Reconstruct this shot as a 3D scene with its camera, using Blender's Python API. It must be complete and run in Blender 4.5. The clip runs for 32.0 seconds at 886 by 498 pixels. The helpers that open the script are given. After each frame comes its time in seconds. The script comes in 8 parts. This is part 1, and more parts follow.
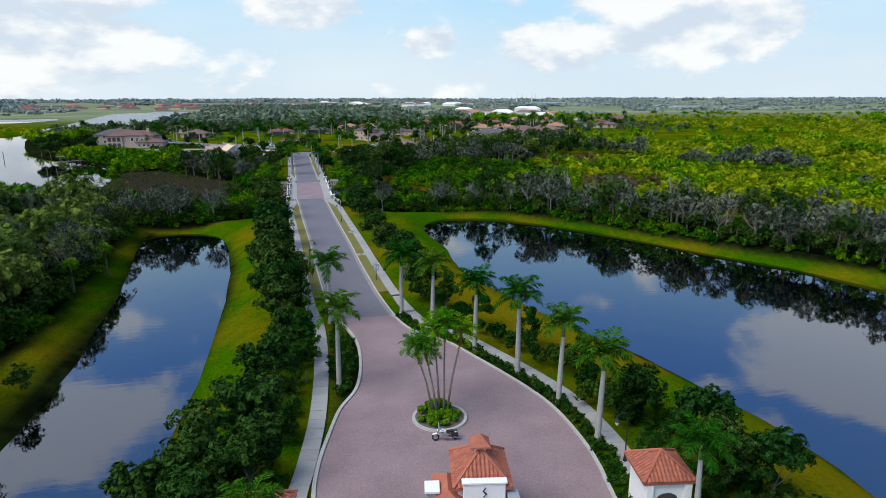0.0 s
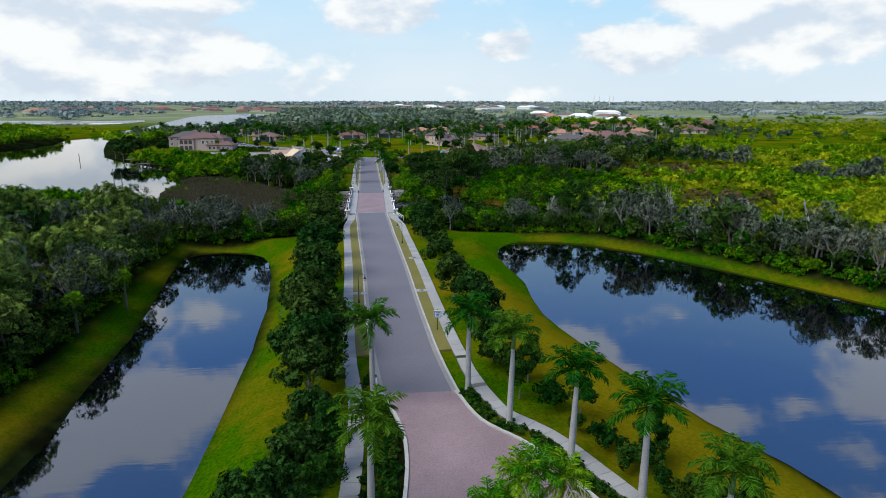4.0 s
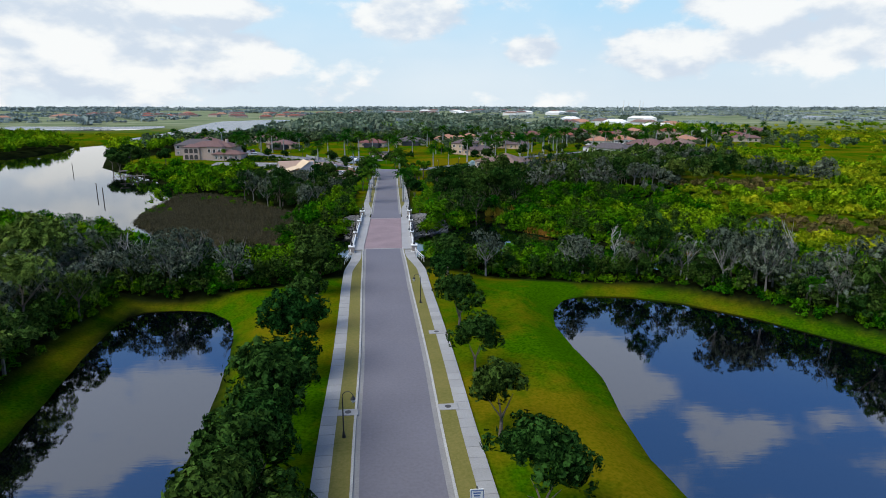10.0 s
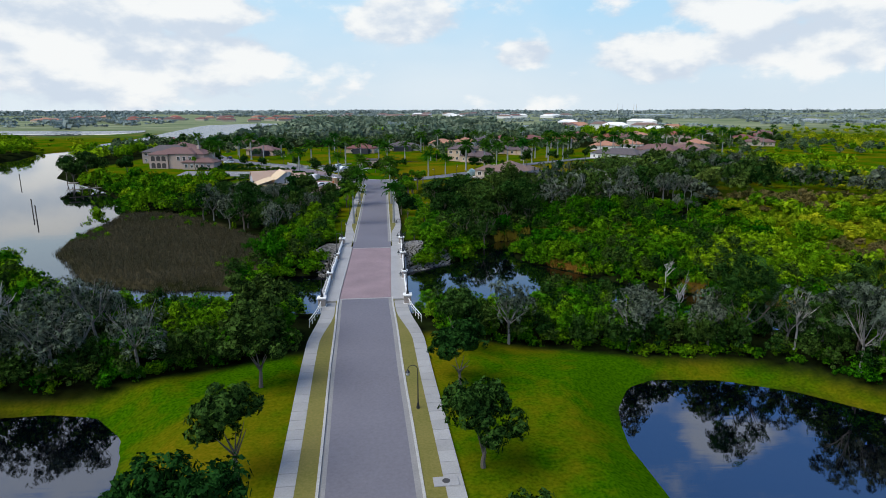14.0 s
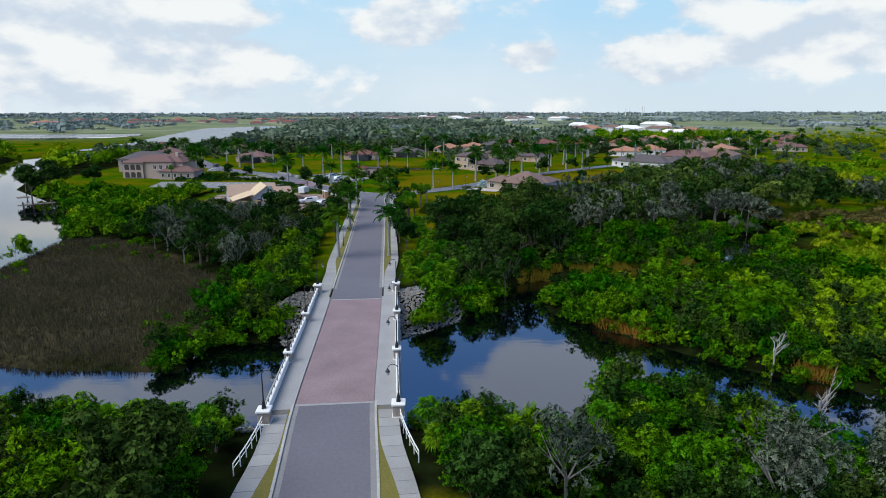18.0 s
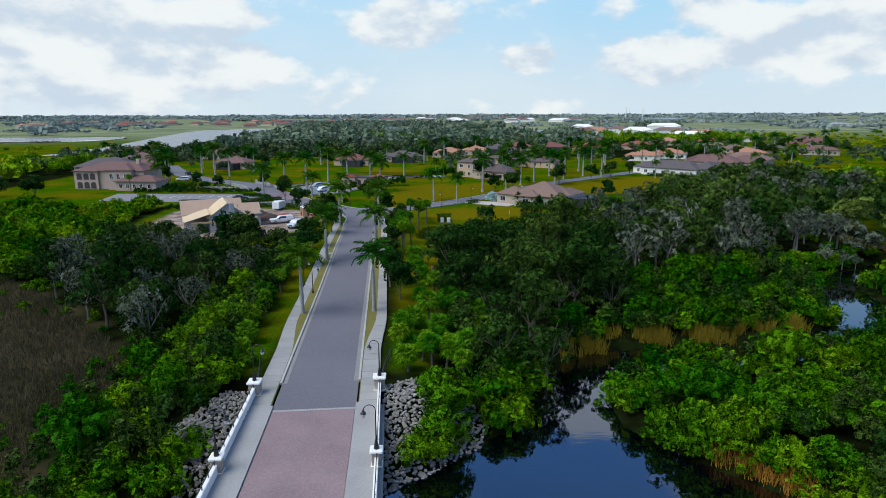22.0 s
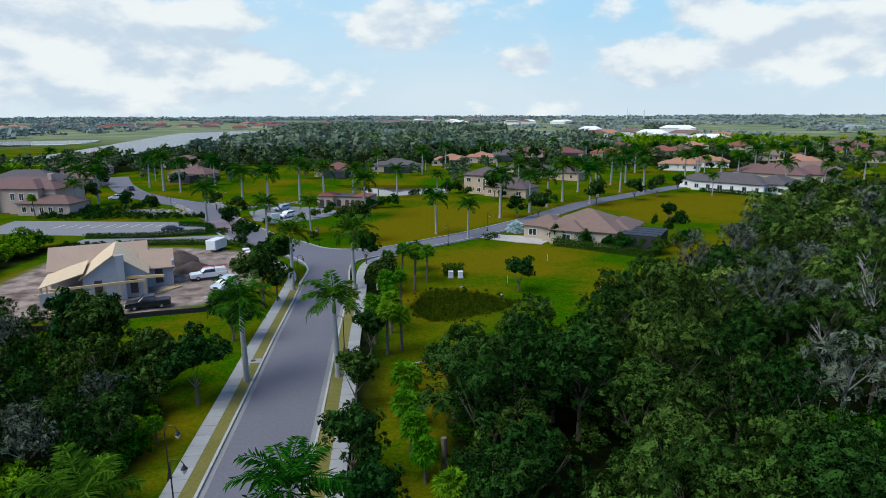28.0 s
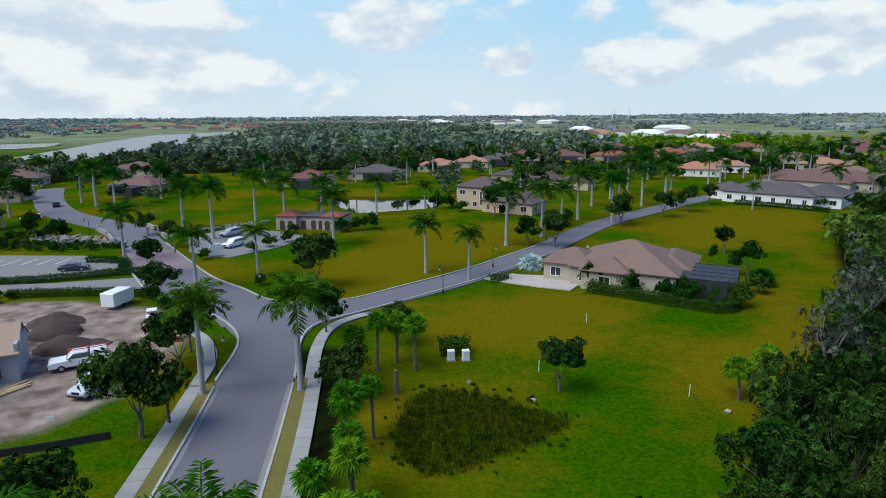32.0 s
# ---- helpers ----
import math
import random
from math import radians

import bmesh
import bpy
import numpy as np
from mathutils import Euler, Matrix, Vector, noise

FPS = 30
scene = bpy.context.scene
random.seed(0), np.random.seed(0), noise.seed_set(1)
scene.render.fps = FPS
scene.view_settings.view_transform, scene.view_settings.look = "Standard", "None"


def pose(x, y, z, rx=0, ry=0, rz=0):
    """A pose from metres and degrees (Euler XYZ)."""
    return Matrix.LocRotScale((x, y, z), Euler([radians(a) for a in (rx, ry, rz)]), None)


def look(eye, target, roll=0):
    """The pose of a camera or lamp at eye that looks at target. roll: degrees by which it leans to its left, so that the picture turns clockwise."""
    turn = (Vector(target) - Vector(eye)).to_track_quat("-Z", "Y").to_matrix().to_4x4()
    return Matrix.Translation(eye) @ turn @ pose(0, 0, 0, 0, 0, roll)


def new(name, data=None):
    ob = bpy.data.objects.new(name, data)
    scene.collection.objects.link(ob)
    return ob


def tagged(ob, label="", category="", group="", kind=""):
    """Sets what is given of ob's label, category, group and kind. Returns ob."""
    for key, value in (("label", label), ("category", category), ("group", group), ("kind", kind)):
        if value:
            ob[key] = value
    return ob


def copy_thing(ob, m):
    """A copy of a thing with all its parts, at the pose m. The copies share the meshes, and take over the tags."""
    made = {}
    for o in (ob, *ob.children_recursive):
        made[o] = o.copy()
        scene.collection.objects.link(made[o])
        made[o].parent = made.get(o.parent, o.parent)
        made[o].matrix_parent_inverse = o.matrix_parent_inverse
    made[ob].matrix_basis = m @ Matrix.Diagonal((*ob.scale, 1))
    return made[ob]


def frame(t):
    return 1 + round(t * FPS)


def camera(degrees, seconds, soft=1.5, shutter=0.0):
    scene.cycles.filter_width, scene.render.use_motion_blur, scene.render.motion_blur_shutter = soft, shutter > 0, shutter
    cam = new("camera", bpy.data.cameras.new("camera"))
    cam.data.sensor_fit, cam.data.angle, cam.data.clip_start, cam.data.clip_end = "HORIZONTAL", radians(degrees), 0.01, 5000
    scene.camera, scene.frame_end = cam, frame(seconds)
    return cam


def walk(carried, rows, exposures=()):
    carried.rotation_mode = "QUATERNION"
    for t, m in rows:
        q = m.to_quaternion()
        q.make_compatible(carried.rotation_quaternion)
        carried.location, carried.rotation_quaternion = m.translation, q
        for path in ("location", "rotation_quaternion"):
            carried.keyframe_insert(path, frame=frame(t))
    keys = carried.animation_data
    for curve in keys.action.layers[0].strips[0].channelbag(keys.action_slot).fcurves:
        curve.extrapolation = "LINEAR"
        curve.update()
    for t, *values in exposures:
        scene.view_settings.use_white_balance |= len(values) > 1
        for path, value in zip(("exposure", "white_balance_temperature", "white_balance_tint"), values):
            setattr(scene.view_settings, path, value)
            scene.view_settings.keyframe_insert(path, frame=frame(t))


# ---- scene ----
cam = camera(71.9, 32.0, 0.9)
PATH = [
    (0, (2.267, -7.544, 28.094), (2.656, -5.644, 27.608), -0.1),
    (1, (3.243, -2.15, 28.068), (3.602, -0.243, 27.585), 0.0),
    (2, (4.109, 3.143, 28.012), (4.406, 5.062, 27.531), 0.0),
    (3, (4.639, 8.476, 27.972), (4.861, 10.405, 27.493), 0.1),
    (5.5, (5.49, 20.85, 28.058), (5.61, 22.79, 27.585), 0.0),
    (6, (5.573, 23.64, 28.047), (5.687, 25.58, 27.576), 0.1),
    (7, (5.696, 29.378, 27.978), (5.802, 31.32, 27.51), -0.0),
    (8, (5.882, 35.389, 27.87), (5.982, 37.331, 27.405), -0.0),
    (9, (6.203, 41.881, 27.707), (6.296, 43.825, 27.246), -0.1),
    (10, (6.611, 48.591, 27.72), (6.695, 50.535, 27.26), 0.0),
    (11, (6.54, 55.933, 27.539), (6.629, 57.879, 27.082), -0.0),
    (12, (6.542, 64.011, 27.258), (6.634, 65.956, 26.803), -0.1),
    (13, (6.674, 72.197, 27.092), (6.768, 74.143, 26.639), -0.1),
    (14, (6.484, 80.086, 27.1), (6.591, 82.032, 26.65), -0.1),
    (17, (7.419, 102.547, 27.383), (7.512, 104.494, 26.937), -0.1),
    (18, (7.723, 111.134, 27.313), (7.812, 113.082, 26.87), -0.1),
    (19, (7.76, 119.583, 27.088), (7.851, 121.532, 26.647), -0.1),
    (20, (7.957, 128.661, 26.809), (8.047, 130.61, 26.369), -0.2),
    (21, (7.973, 137.387, 26.585), (8.065, 139.336, 26.148), -0.1),
    (22, (8.177, 145.567, 26.578), (8.271, 147.516, 26.141), -0.2),
    (23, (8.346, 153.97, 26.59), (8.441, 155.919, 26.154), -0.2),
    (24, (8.464, 162.315, 26.643), (8.562, 164.264, 26.207), -0.2),
    (25, (8.878, 170.668, 26.64), (8.972, 172.619, 26.205), -0.3),
    (28, (8.862, 197.891, 26.247), (8.964, 199.841, 25.815), -0.2),
    (29, (8.947, 206.742, 26.108), (9.051, 208.692, 25.676), -0.2),
    (30, (9.189, 215.528, 26.106), (9.291, 217.478, 25.675), -0.3),
    (31, (9.475, 224.152, 26.028), (9.578, 226.102, 25.597), -0.2),
    (32, (9.61, 232.679, 26.122), (9.76, 234.626, 25.69), -0.4),
]
walk(cam, [(t, look(e, g, r)) for t, e, g, r in PATH], [(0, 0.04, 6450, 7), (14, -0.03, 6450, 8), (20, -0.07, 6350, 6), (32, -0.1, 6200, 4)])

# ---- light ----
SUN_EL, SUN_AZ = 54.0, 245.0  # degrees, azimuth clockwise from +y
world = bpy.data.worlds.new("sky")
scene.world = world
world.use_nodes = True


def link(nt, a, b):
    nt.links.new(a, b)


def make_sky():
    nt = world.node_tree
    nt.nodes.clear()
    N = nt.nodes.new
    out, bg = N("ShaderNodeOutputWorld"), N("ShaderNodeBackground")
    sky = N("ShaderNodeTexSky")
    sky.sky_type, sky.sun_disc = "NISHITA", False
    sky.sun_elevation, sky.sun_rotation = radians(SUN_EL), radians(SUN_AZ)
    sky.air_density, sky.dust_density, sky.ozone_density = 1.0, 0.8, 2.5
    tc, sep = N("ShaderNodeTexCoord"), N("ShaderNodeSeparateXYZ")
    link(nt, tc.outputs["Generated"], sep.inputs[0])

    def noise_at(scale, detail, rough, stretch, place):
        mp, n = N("ShaderNodeMapping"), N("ShaderNodeTexNoise")
        mp.inputs["Scale"].default_value, mp.inputs["Location"].default_value = (1, 1, stretch), place
        link(nt, tc.outputs["Generated"], mp.inputs[0])
        n.inputs["Scale"].default_value, n.inputs["Detail"].default_value, n.inputs["Roughness"].default_value = scale, detail, rough
        link(nt, mp.outputs[0], n.inputs["Vector"])
        return n.outputs["Fac"]

    def span_of(f, lo, hi, a=0.0, b=1.0):
        r = N("ShaderNodeMapRange")
        r.interpolation_type = "SMOOTHSTEP"
        for k, v in zip(("From Min", "From Max", "To Min", "To Max"), (lo, hi, a, b)):
            r.inputs[k].default_value = v
        link(nt, f, r.inputs["Value"])
        return r.outputs[0]

    def mixed(f, a, b):
        x = N("ShaderNodeMix")
        x.data_type = "RGBA"
        link(nt, f, x.inputs[0])
        for k, c in ((6, a), (7, b)):
            if isinstance(c, tuple):
                x.inputs[k].default_value = (*c, 1)
            else:
                link(nt, c, x.inputs[k])
        return x.outputs[2]

    def calc(op, a, b, c=None):
        m = N("ShaderNodeMath")
        m.operation = op
        for k, v in enumerate((a, b, c)):
            if isinstance(v, float):
                m.inputs[k].default_value = v
            elif v is not None:
                link(nt, v, m.inputs[k])
        return m.outputs[0]

    def heap_at(place, size):
        """How near a direction is to the middle of a cloud."""
        mp, ds = N("ShaderNodeMapping"), N("ShaderNodeVectorMath")
        ds.operation = "DISTANCE"
        mp.inputs["Scale"].default_value = (1, 1, 2.2)
        ds.inputs[1].default_value = (place[0], place[1], place[2] * 2.2)
        link(nt, tc.outputs["Generated"], mp.inputs[0])
        link(nt, mp.outputs[0], ds.inputs[0])
        return span_of(ds.outputs["Value"], 0.15 * size, size, 1.0, 0.0)

    # clear sky, paler towards the horizon, deep blue overhead
    clear = mixed(span_of(sep.outputs["Z"], 0.0, 0.17), (7.3, 8.4, 9.4), (5.0, 7.8, 10.2))
    clear = mixed(span_of(sep.outputs["Z"], 0.15, 0.42, 0.0, 0.85), clear, (1.0, 3.6, 11.5))
    clear = mixed(span_of(sep.outputs["Z"], 0.5, 0.8, 0.0, 0.9), clear, sky.outputs[0])
    # a thin veil, denser low down, and heaped clouds, lit from above
    high = span_of(sep.outputs["Z"], 0.5, 0.75, 0.0, 1.0)
    thin = calc("MULTIPLY", span_of(noise_at(2.2, 4, 0.5, 2.4, (0.3, 0.0, 0.2)), 0.36, 0.7, 0.0, 0.5), span_of(sep.outputs["Z"], 0.1, 0.28, 1.0, 0.12))
    west = span_of(sep.outputs["X"], -0.1, -0.45, 0.0, 0.55)
    thin = calc("MAXIMUM", thin, calc("MULTIPLY", west, span_of(sep.outputs["Z"], 0.2, 0.34, 1.0, 0.0)))
    veil = mixed(thin, clear, (8.9, 9.5, 10.0))
    near = None
    for place, size in HEAPS:
        h = heap_at(place, size)
        near = h if near is None else calc("MAXIMUM", near, h)
    grain = noise_at(8.0, 9, 0.54, 1.9, CLOUDS_AT)
    above = noise_at(8.0, 6, 0.5, 1.9, (CLOUDS_AT[0], CLOUDS_AT[1], CLOUDS_AT[2] + 0.05))
    mass = calc("MULTIPLY_ADD", near, 0.31, calc("MULTIPLY_ADD", high, 0.03, grain))
    heap_mask = span_of(mass, 0.56, 0.7, 0.0, 0.95)
    heap_mask = calc("MULTIPLY", heap_mask, span_of(sep.outputs["Z"], 0.2, 0.36, 1.0, 0.72))
    lit = span_of(calc("SUBTRACT", grain, above), -0.12, 0.1)
    body = mixed(lit, (6.9, 7.7, 8.9), (10.2, 10.2, 10.2))
    # the tall sunlit clouds overhead are brighter than those near the horizon
    body = mixed(span_of(sep.outputs["Z"], 0.2, 0.34), body, (10.8, 11.2, 12.0))
    link(nt, mixed(heap_mask, veil, body), bg.inputs[0])
    bg.inputs[1].default_value = 0.095
    link(nt, bg.outputs[0], out.inputs[0])


HEAPS = [((-0.38, 0.92, 0.06), 0.22), ((-0.62, 0.78, 0.06), 0.26), ((-0.3, 0.94, 0.13), 0.13), ((-0.43, 0.89, 0.115), 0.2), ((-0.56, 0.82, 0.1), 0.2), ((-0.02, 0.99, 0.13), 0.13), ((0.183, 0.98, 0.08), 0.07), ((0.375, 0.925, 0.075), 0.13), ((0.442, 0.887, 0.14), 0.12), ((0.58, 0.81, 0.095), 0.16), ((0.5, 0.856, 0.085), 0.15), ((-0.25, 0.96, 0.075), 0.12), ((-0.5, 0.75, 0.43), 0.24), ((-0.34, 0.84, 0.44), 0.18), ((0.24, 0.88, 0.41), 0.21), ((0.44, 0.78, 0.46), 0.11), ((0.7, 0.62, 0.35), 0.24), ((0.5, 0.84, 0.24), 0.1)]
CLOUDS_AT = (0.62, 0.2, 0.05)
make_sky()
sun = new("sun", bpy.data.lights.new("sun", "SUN"))
sun.data.energy, sun.data.angle, sun.data.color = 4.0, radians(46), (1.0, 0.975, 0.93)
sd = Vector((math.sin(radians(SUN_AZ)) * math.cos(radians(SUN_EL)), math.cos(radians(SUN_AZ)) * math.cos(radians(SUN_EL)), math.sin(radians(SUN_EL))))
sun.matrix_world = look(sd * 200, (0, 0, 0))

# ---- materials ----
MATS = {}


def surf(name, a, b=None, rough=0.8, scale=1.0, bump=0.0, metal=0.0, spread=0.0, fine=8.0, coords="Object", spec=0.4):
    """A surface with two colours mixed at a coarse and a fine scale, some relief and some change from piece to piece."""
    if name in MATS:
        return MATS[name]
    b = b or tuple(c * 0.75 for c in a)
    m = bpy.data.materials.new(name)
    m.use_nodes = True
    nt = m.node_tree
    N, bs = nt.nodes.new, nt.nodes["Principled BSDF"]
    tc = N("ShaderNodeTexCoord")
    n1, n2 = N("ShaderNodeTexNoise"), N("ShaderNodeTexNoise")
    n1.inputs["Scale"].default_value, n1.inputs["Detail"].default_value = scale, 5
    n2.inputs["Scale"].default_value, n2.inputs["Detail"].default_value = scale * fine, 4
    for n in (n1, n2):
        link(nt, tc.outputs[coords], n.inputs["Vector"])
    ad = N("ShaderNodeMath")
    ad.operation = "MULTIPLY_ADD"
    ad.inputs[1].default_value = 0.55
    link(nt, n2.outputs["Fac"], ad.inputs[0])
    h = N("ShaderNodeMath")
    h.operation = "MULTIPLY"
    h.inputs[1].default_value = 0.45
    link(nt, n1.outputs["Fac"], h.inputs[0])
    link(nt, h.outputs[0], ad.inputs[2])
    mr = N("ShaderNodeMapRange")
    mr.inputs["From Min"].default_value, mr.inputs["From Max"].default_value = 0.32, 0.68
    link(nt, ad.outputs[0], mr.inputs["Value"])
    mx = N("ShaderNodeMix")
    mx.data_type = "RGBA"
    mx.inputs[6].default_value, mx.inputs[7].default_value = (*b, 1), (*a, 1)
    link(nt, mr.outputs[0], mx.inputs[0])
    col = mx.outputs[2]
    if spread:
        oi, hs = N("ShaderNodeObjectInfo"), N("ShaderNodeHueSaturation")
        r = N("ShaderNodeMapRange")
        r.inputs["To Min"].default_value, r.inputs["To Max"].default_value = 1 - spread, 1 + spread
        link(nt, oi.outputs["Random"], r.inputs["Value"])
        link(nt, r.outputs[0], hs.inputs["Value"])
        link(nt, col, hs.inputs["Color"])
        col = hs.outputs[0]
    link(nt, col, bs.inputs["Base Color"])
    bs.inputs["Roughness"].default_value, bs.inputs["Metallic"].default_value = rough, metal
    bs.inputs["Specular IOR Level"].default_value = spec
    if bump:
        bp = N("ShaderNodeBump")
        bp.inputs["Strength"].default_value, bp.inputs["Distance"].default_value = bump, 0.05
        link(nt, n2.outputs["Fac"], bp.inputs["Height"])
        link(nt, bp.outputs[0], bs.inputs["Normal"])
    MATS[name] = m
    return m


def leaf(name, a, b, spread=0.35, through_light=0.3, hue=0.03, cells=8.5, gaps=0.58):
    """Foliage: colour changes from leaf to leaf (a near-black first colour imitates shade) and from plant to plant, and
    lets some light through.
    """
    m = bpy.data.materials.new(name)
    m.use_nodes = True
    nt = m.node_tree
    nt.nodes.clear()
    N = nt.nodes.new
    out, df, tr, gl, mx, mg = (N("ShaderNodeOutputMaterial"), N("ShaderNodeBsdfDiffuse"), N("ShaderNodeBsdfTranslucent"), N("ShaderNodeBsdfGlossy"), N("ShaderNodeMixShader"), N("ShaderNodeMixShader"))
    tc, vo, hol = N("ShaderNodeTexCoord"), N("ShaderNodeTexVoronoi"), N("ShaderNodeBsdfTransparent")
    vo.inputs["Scale"].default_value = cells
    link(nt, tc.outputs["Object"], vo.inputs["Vector"])
    ge, at, oi = N("ShaderNodeNewGeometry"), N("ShaderNodeAttribute"), N("ShaderNodeObjectInfo")
    at.attribute_name = "tint"
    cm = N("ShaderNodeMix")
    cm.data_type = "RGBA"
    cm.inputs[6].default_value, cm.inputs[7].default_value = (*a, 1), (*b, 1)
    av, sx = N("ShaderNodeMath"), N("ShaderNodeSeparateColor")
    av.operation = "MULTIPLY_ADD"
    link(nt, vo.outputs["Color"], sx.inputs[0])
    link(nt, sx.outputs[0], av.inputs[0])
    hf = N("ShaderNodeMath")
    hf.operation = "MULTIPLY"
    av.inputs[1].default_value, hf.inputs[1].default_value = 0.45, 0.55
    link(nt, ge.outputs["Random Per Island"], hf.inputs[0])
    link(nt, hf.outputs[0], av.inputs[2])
    # Pushes leaves to either end: lit tips or painted shade.
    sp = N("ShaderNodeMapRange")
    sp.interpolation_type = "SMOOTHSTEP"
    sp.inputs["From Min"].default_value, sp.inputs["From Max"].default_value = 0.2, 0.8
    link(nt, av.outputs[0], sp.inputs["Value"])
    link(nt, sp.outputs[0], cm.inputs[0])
    sm = N("ShaderNodeMath")
    link(nt, at.outputs["Fac"], sm.inputs[0])
    link(nt, oi.outputs["Random"], sm.inputs[1])
    fr = N("ShaderNodeMath")
    fr.operation = "FRACT"
    link(nt, sm.outputs[0], fr.inputs[0])
    v, hu = N("ShaderNodeMapRange"), N("ShaderNodeMapRange")
    v.inputs["To Min"].default_value, v.inputs["To Max"].default_value = 1 - spread, 1 + spread
    hu.inputs["To Min"].default_value, hu.inputs["To Max"].default_value = 0.5 + hue, 0.5 - hue
    hs = N("ShaderNodeHueSaturation")
    link(nt, fr.outputs[0], v.inputs["Value"])
    link(nt, fr.outputs[0], hu.inputs["Value"])
    link(nt, v.outputs[0], hs.inputs["Value"])
    link(nt, hu.outputs[0], hs.inputs["Hue"])
    link(nt, cm.outputs[2], hs.inputs["Color"])
    for s in (df, tr):
        link(nt, hs.outputs[0], s.inputs["Color"])
    gl.inputs["Roughness"].default_value = 0.45
    gl.inputs["Color"].default_value = (0.8, 0.85, 0.8, 1)
    mx.inputs[0].default_value = through_light
    link(nt, df.outputs[0], mx.inputs[1])
    link(nt, tr.outputs[0], mx.inputs[2])
    mg.inputs[0].default_value = 0.0006
    link(nt, mx.outputs[0], mg.inputs[1])
    link(nt, gl.outputs[0], mg.inputs[2])
    if gaps:
        # small gaps between the leaves of a clump
        gt, mh = N("ShaderNodeMath"), N("ShaderNodeMixShader")
        gt.operation = "GREATER_THAN"
        gt.inputs[1].default_value = gaps
        link(nt, vo.outputs["Distance"], gt.inputs[0])
        link(nt, gt.outputs[0], mh.inputs[0])
        link(nt, mg.outputs[0], mh.inputs[1])
        link(nt, hol.outputs[0], mh.inputs[2])
        link(nt, mh.outputs[0], out.inputs[0])
    else:
        link(nt, mg.outputs[0], out.inputs[0])
    MATS[name] = m
    return m


# In the oaks and mangroves the near-black first colour paints shade between leaves.
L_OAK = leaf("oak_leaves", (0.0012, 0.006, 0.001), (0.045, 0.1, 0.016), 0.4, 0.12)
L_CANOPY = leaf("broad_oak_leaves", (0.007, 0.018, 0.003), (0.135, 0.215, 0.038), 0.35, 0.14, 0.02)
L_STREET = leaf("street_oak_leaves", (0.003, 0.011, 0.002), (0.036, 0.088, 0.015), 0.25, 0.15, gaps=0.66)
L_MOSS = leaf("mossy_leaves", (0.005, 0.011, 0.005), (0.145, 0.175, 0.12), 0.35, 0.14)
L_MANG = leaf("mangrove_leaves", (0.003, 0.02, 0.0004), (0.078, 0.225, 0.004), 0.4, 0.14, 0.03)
# Lighter and darker mangrove copies stand in for sun patches and cloud shade.
L_LIGHT = leaf("sunlit_mangrove_leaves", (0.016, 0.055, 0.0008), (0.18, 0.33, 0.006), 0.35, 0.16, 0.025)
L_DENSE = leaf("shaded_mangrove_leaves", (0.0008, 0.007, 0.0002), (0.034, 0.145, 0.002), 0.3, 0.12, 0.02)
# Yellow-green of its own, brightened further as painted sunlight.
L_YELL = leaf("marsh_leaves", (0.06, 0.11, 0.002), (0.3, 0.36, 0.01), 0.4, 0.2)
L_RUST = leaf("rusty_scrub_leaves", (0.045, 0.04, 0.01), (0.15, 0.125, 0.04), 0.35, 0.15)
L_PALM = leaf("palm_leaves", (0.008, 0.045, 0.003), (0.042, 0.135, 0.008), 0.3, gaps=0)
L_SABAL = leaf("sabal_leaves", (0.02, 0.085, 0.002), (0.1, 0.25, 0.008), 0.3, gaps=0)
L_DRY = leaf("dry_reed", (0.22, 0.13, 0.015), (0.36, 0.24, 0.035), 0.3, gaps=0)
L_BROWN = leaf("brown_rushes", (0.03, 0.028, 0.013), (0.16, 0.132, 0.08), 0.25, 0.2, gaps=0)
L_WEED = leaf("dark_weeds", (0.01, 0.026, 0.001), (0.05, 0.085, 0.005), 0.3, 0.12)
L_HEDGE = leaf("hedge_leaves", (0.006, 0.026, 0.003), (0.032, 0.088, 0.01), 0.3, 0.15)
L_SILVER = leaf("silver_palm_leaves", (0.3, 0.4, 0.4), (0.45, 0.55, 0.55), 0.2, gaps=0)
# Distance haze is painted into these three leaf colours as paler, greyer greens.
L_MID = leaf("hazed_river_leaves", (0.095, 0.13, 0.085), (0.155, 0.2, 0.13), 0.15, 0.1, cells=2.0, gaps=0)
L_TOWN = leaf("hazed_town_leaves", (0.028, 0.052, 0.022), (0.11, 0.16, 0.068), 0.25, 0.12, cells=3.0, gaps=0)
L_FAR = leaf("hazed_distant_leaves", (0.19, 0.235, 0.215), (0.25, 0.29, 0.27), 0.1, 0.1, cells=0.5, gaps=0)
BARK = surf("bark", (0.16, 0.13, 0.1), (0.08, 0.065, 0.05), 0.9, 3, 0.4)
ROYAL = surf("royal_palm_trunk", (0.36, 0.35, 0.33), (0.23, 0.225, 0.205), 0.8, 1.5, 0.2)
SHAFT = surf("royal_palm_crownshaft", (0.12, 0.26, 0.05), (0.08, 0.18, 0.03), 0.5, 2)
ASPHALT = surf("worn_grey_paving", (0.142, 0.135, 0.155), (0.108, 0.102, 0.118), 0.85, 0.12, 0.15, fine=30)
PINK = surf("pink_pavers", (0.265, 0.192, 0.197), (0.16, 0.11, 0.115), 0.85, 0.25, 0.2, fine=24)
CONC = surf("pale_concrete", (0.31, 0.305, 0.3), (0.235, 0.23, 0.225), 0.85, 0.4, 0.1, fine=14)
SLAB = surf("cast_slab", (0.31, 0.305, 0.295), (0.235, 0.23, 0.22), 0.85, 0.5, 0.1, spread=0.09, fine=14)
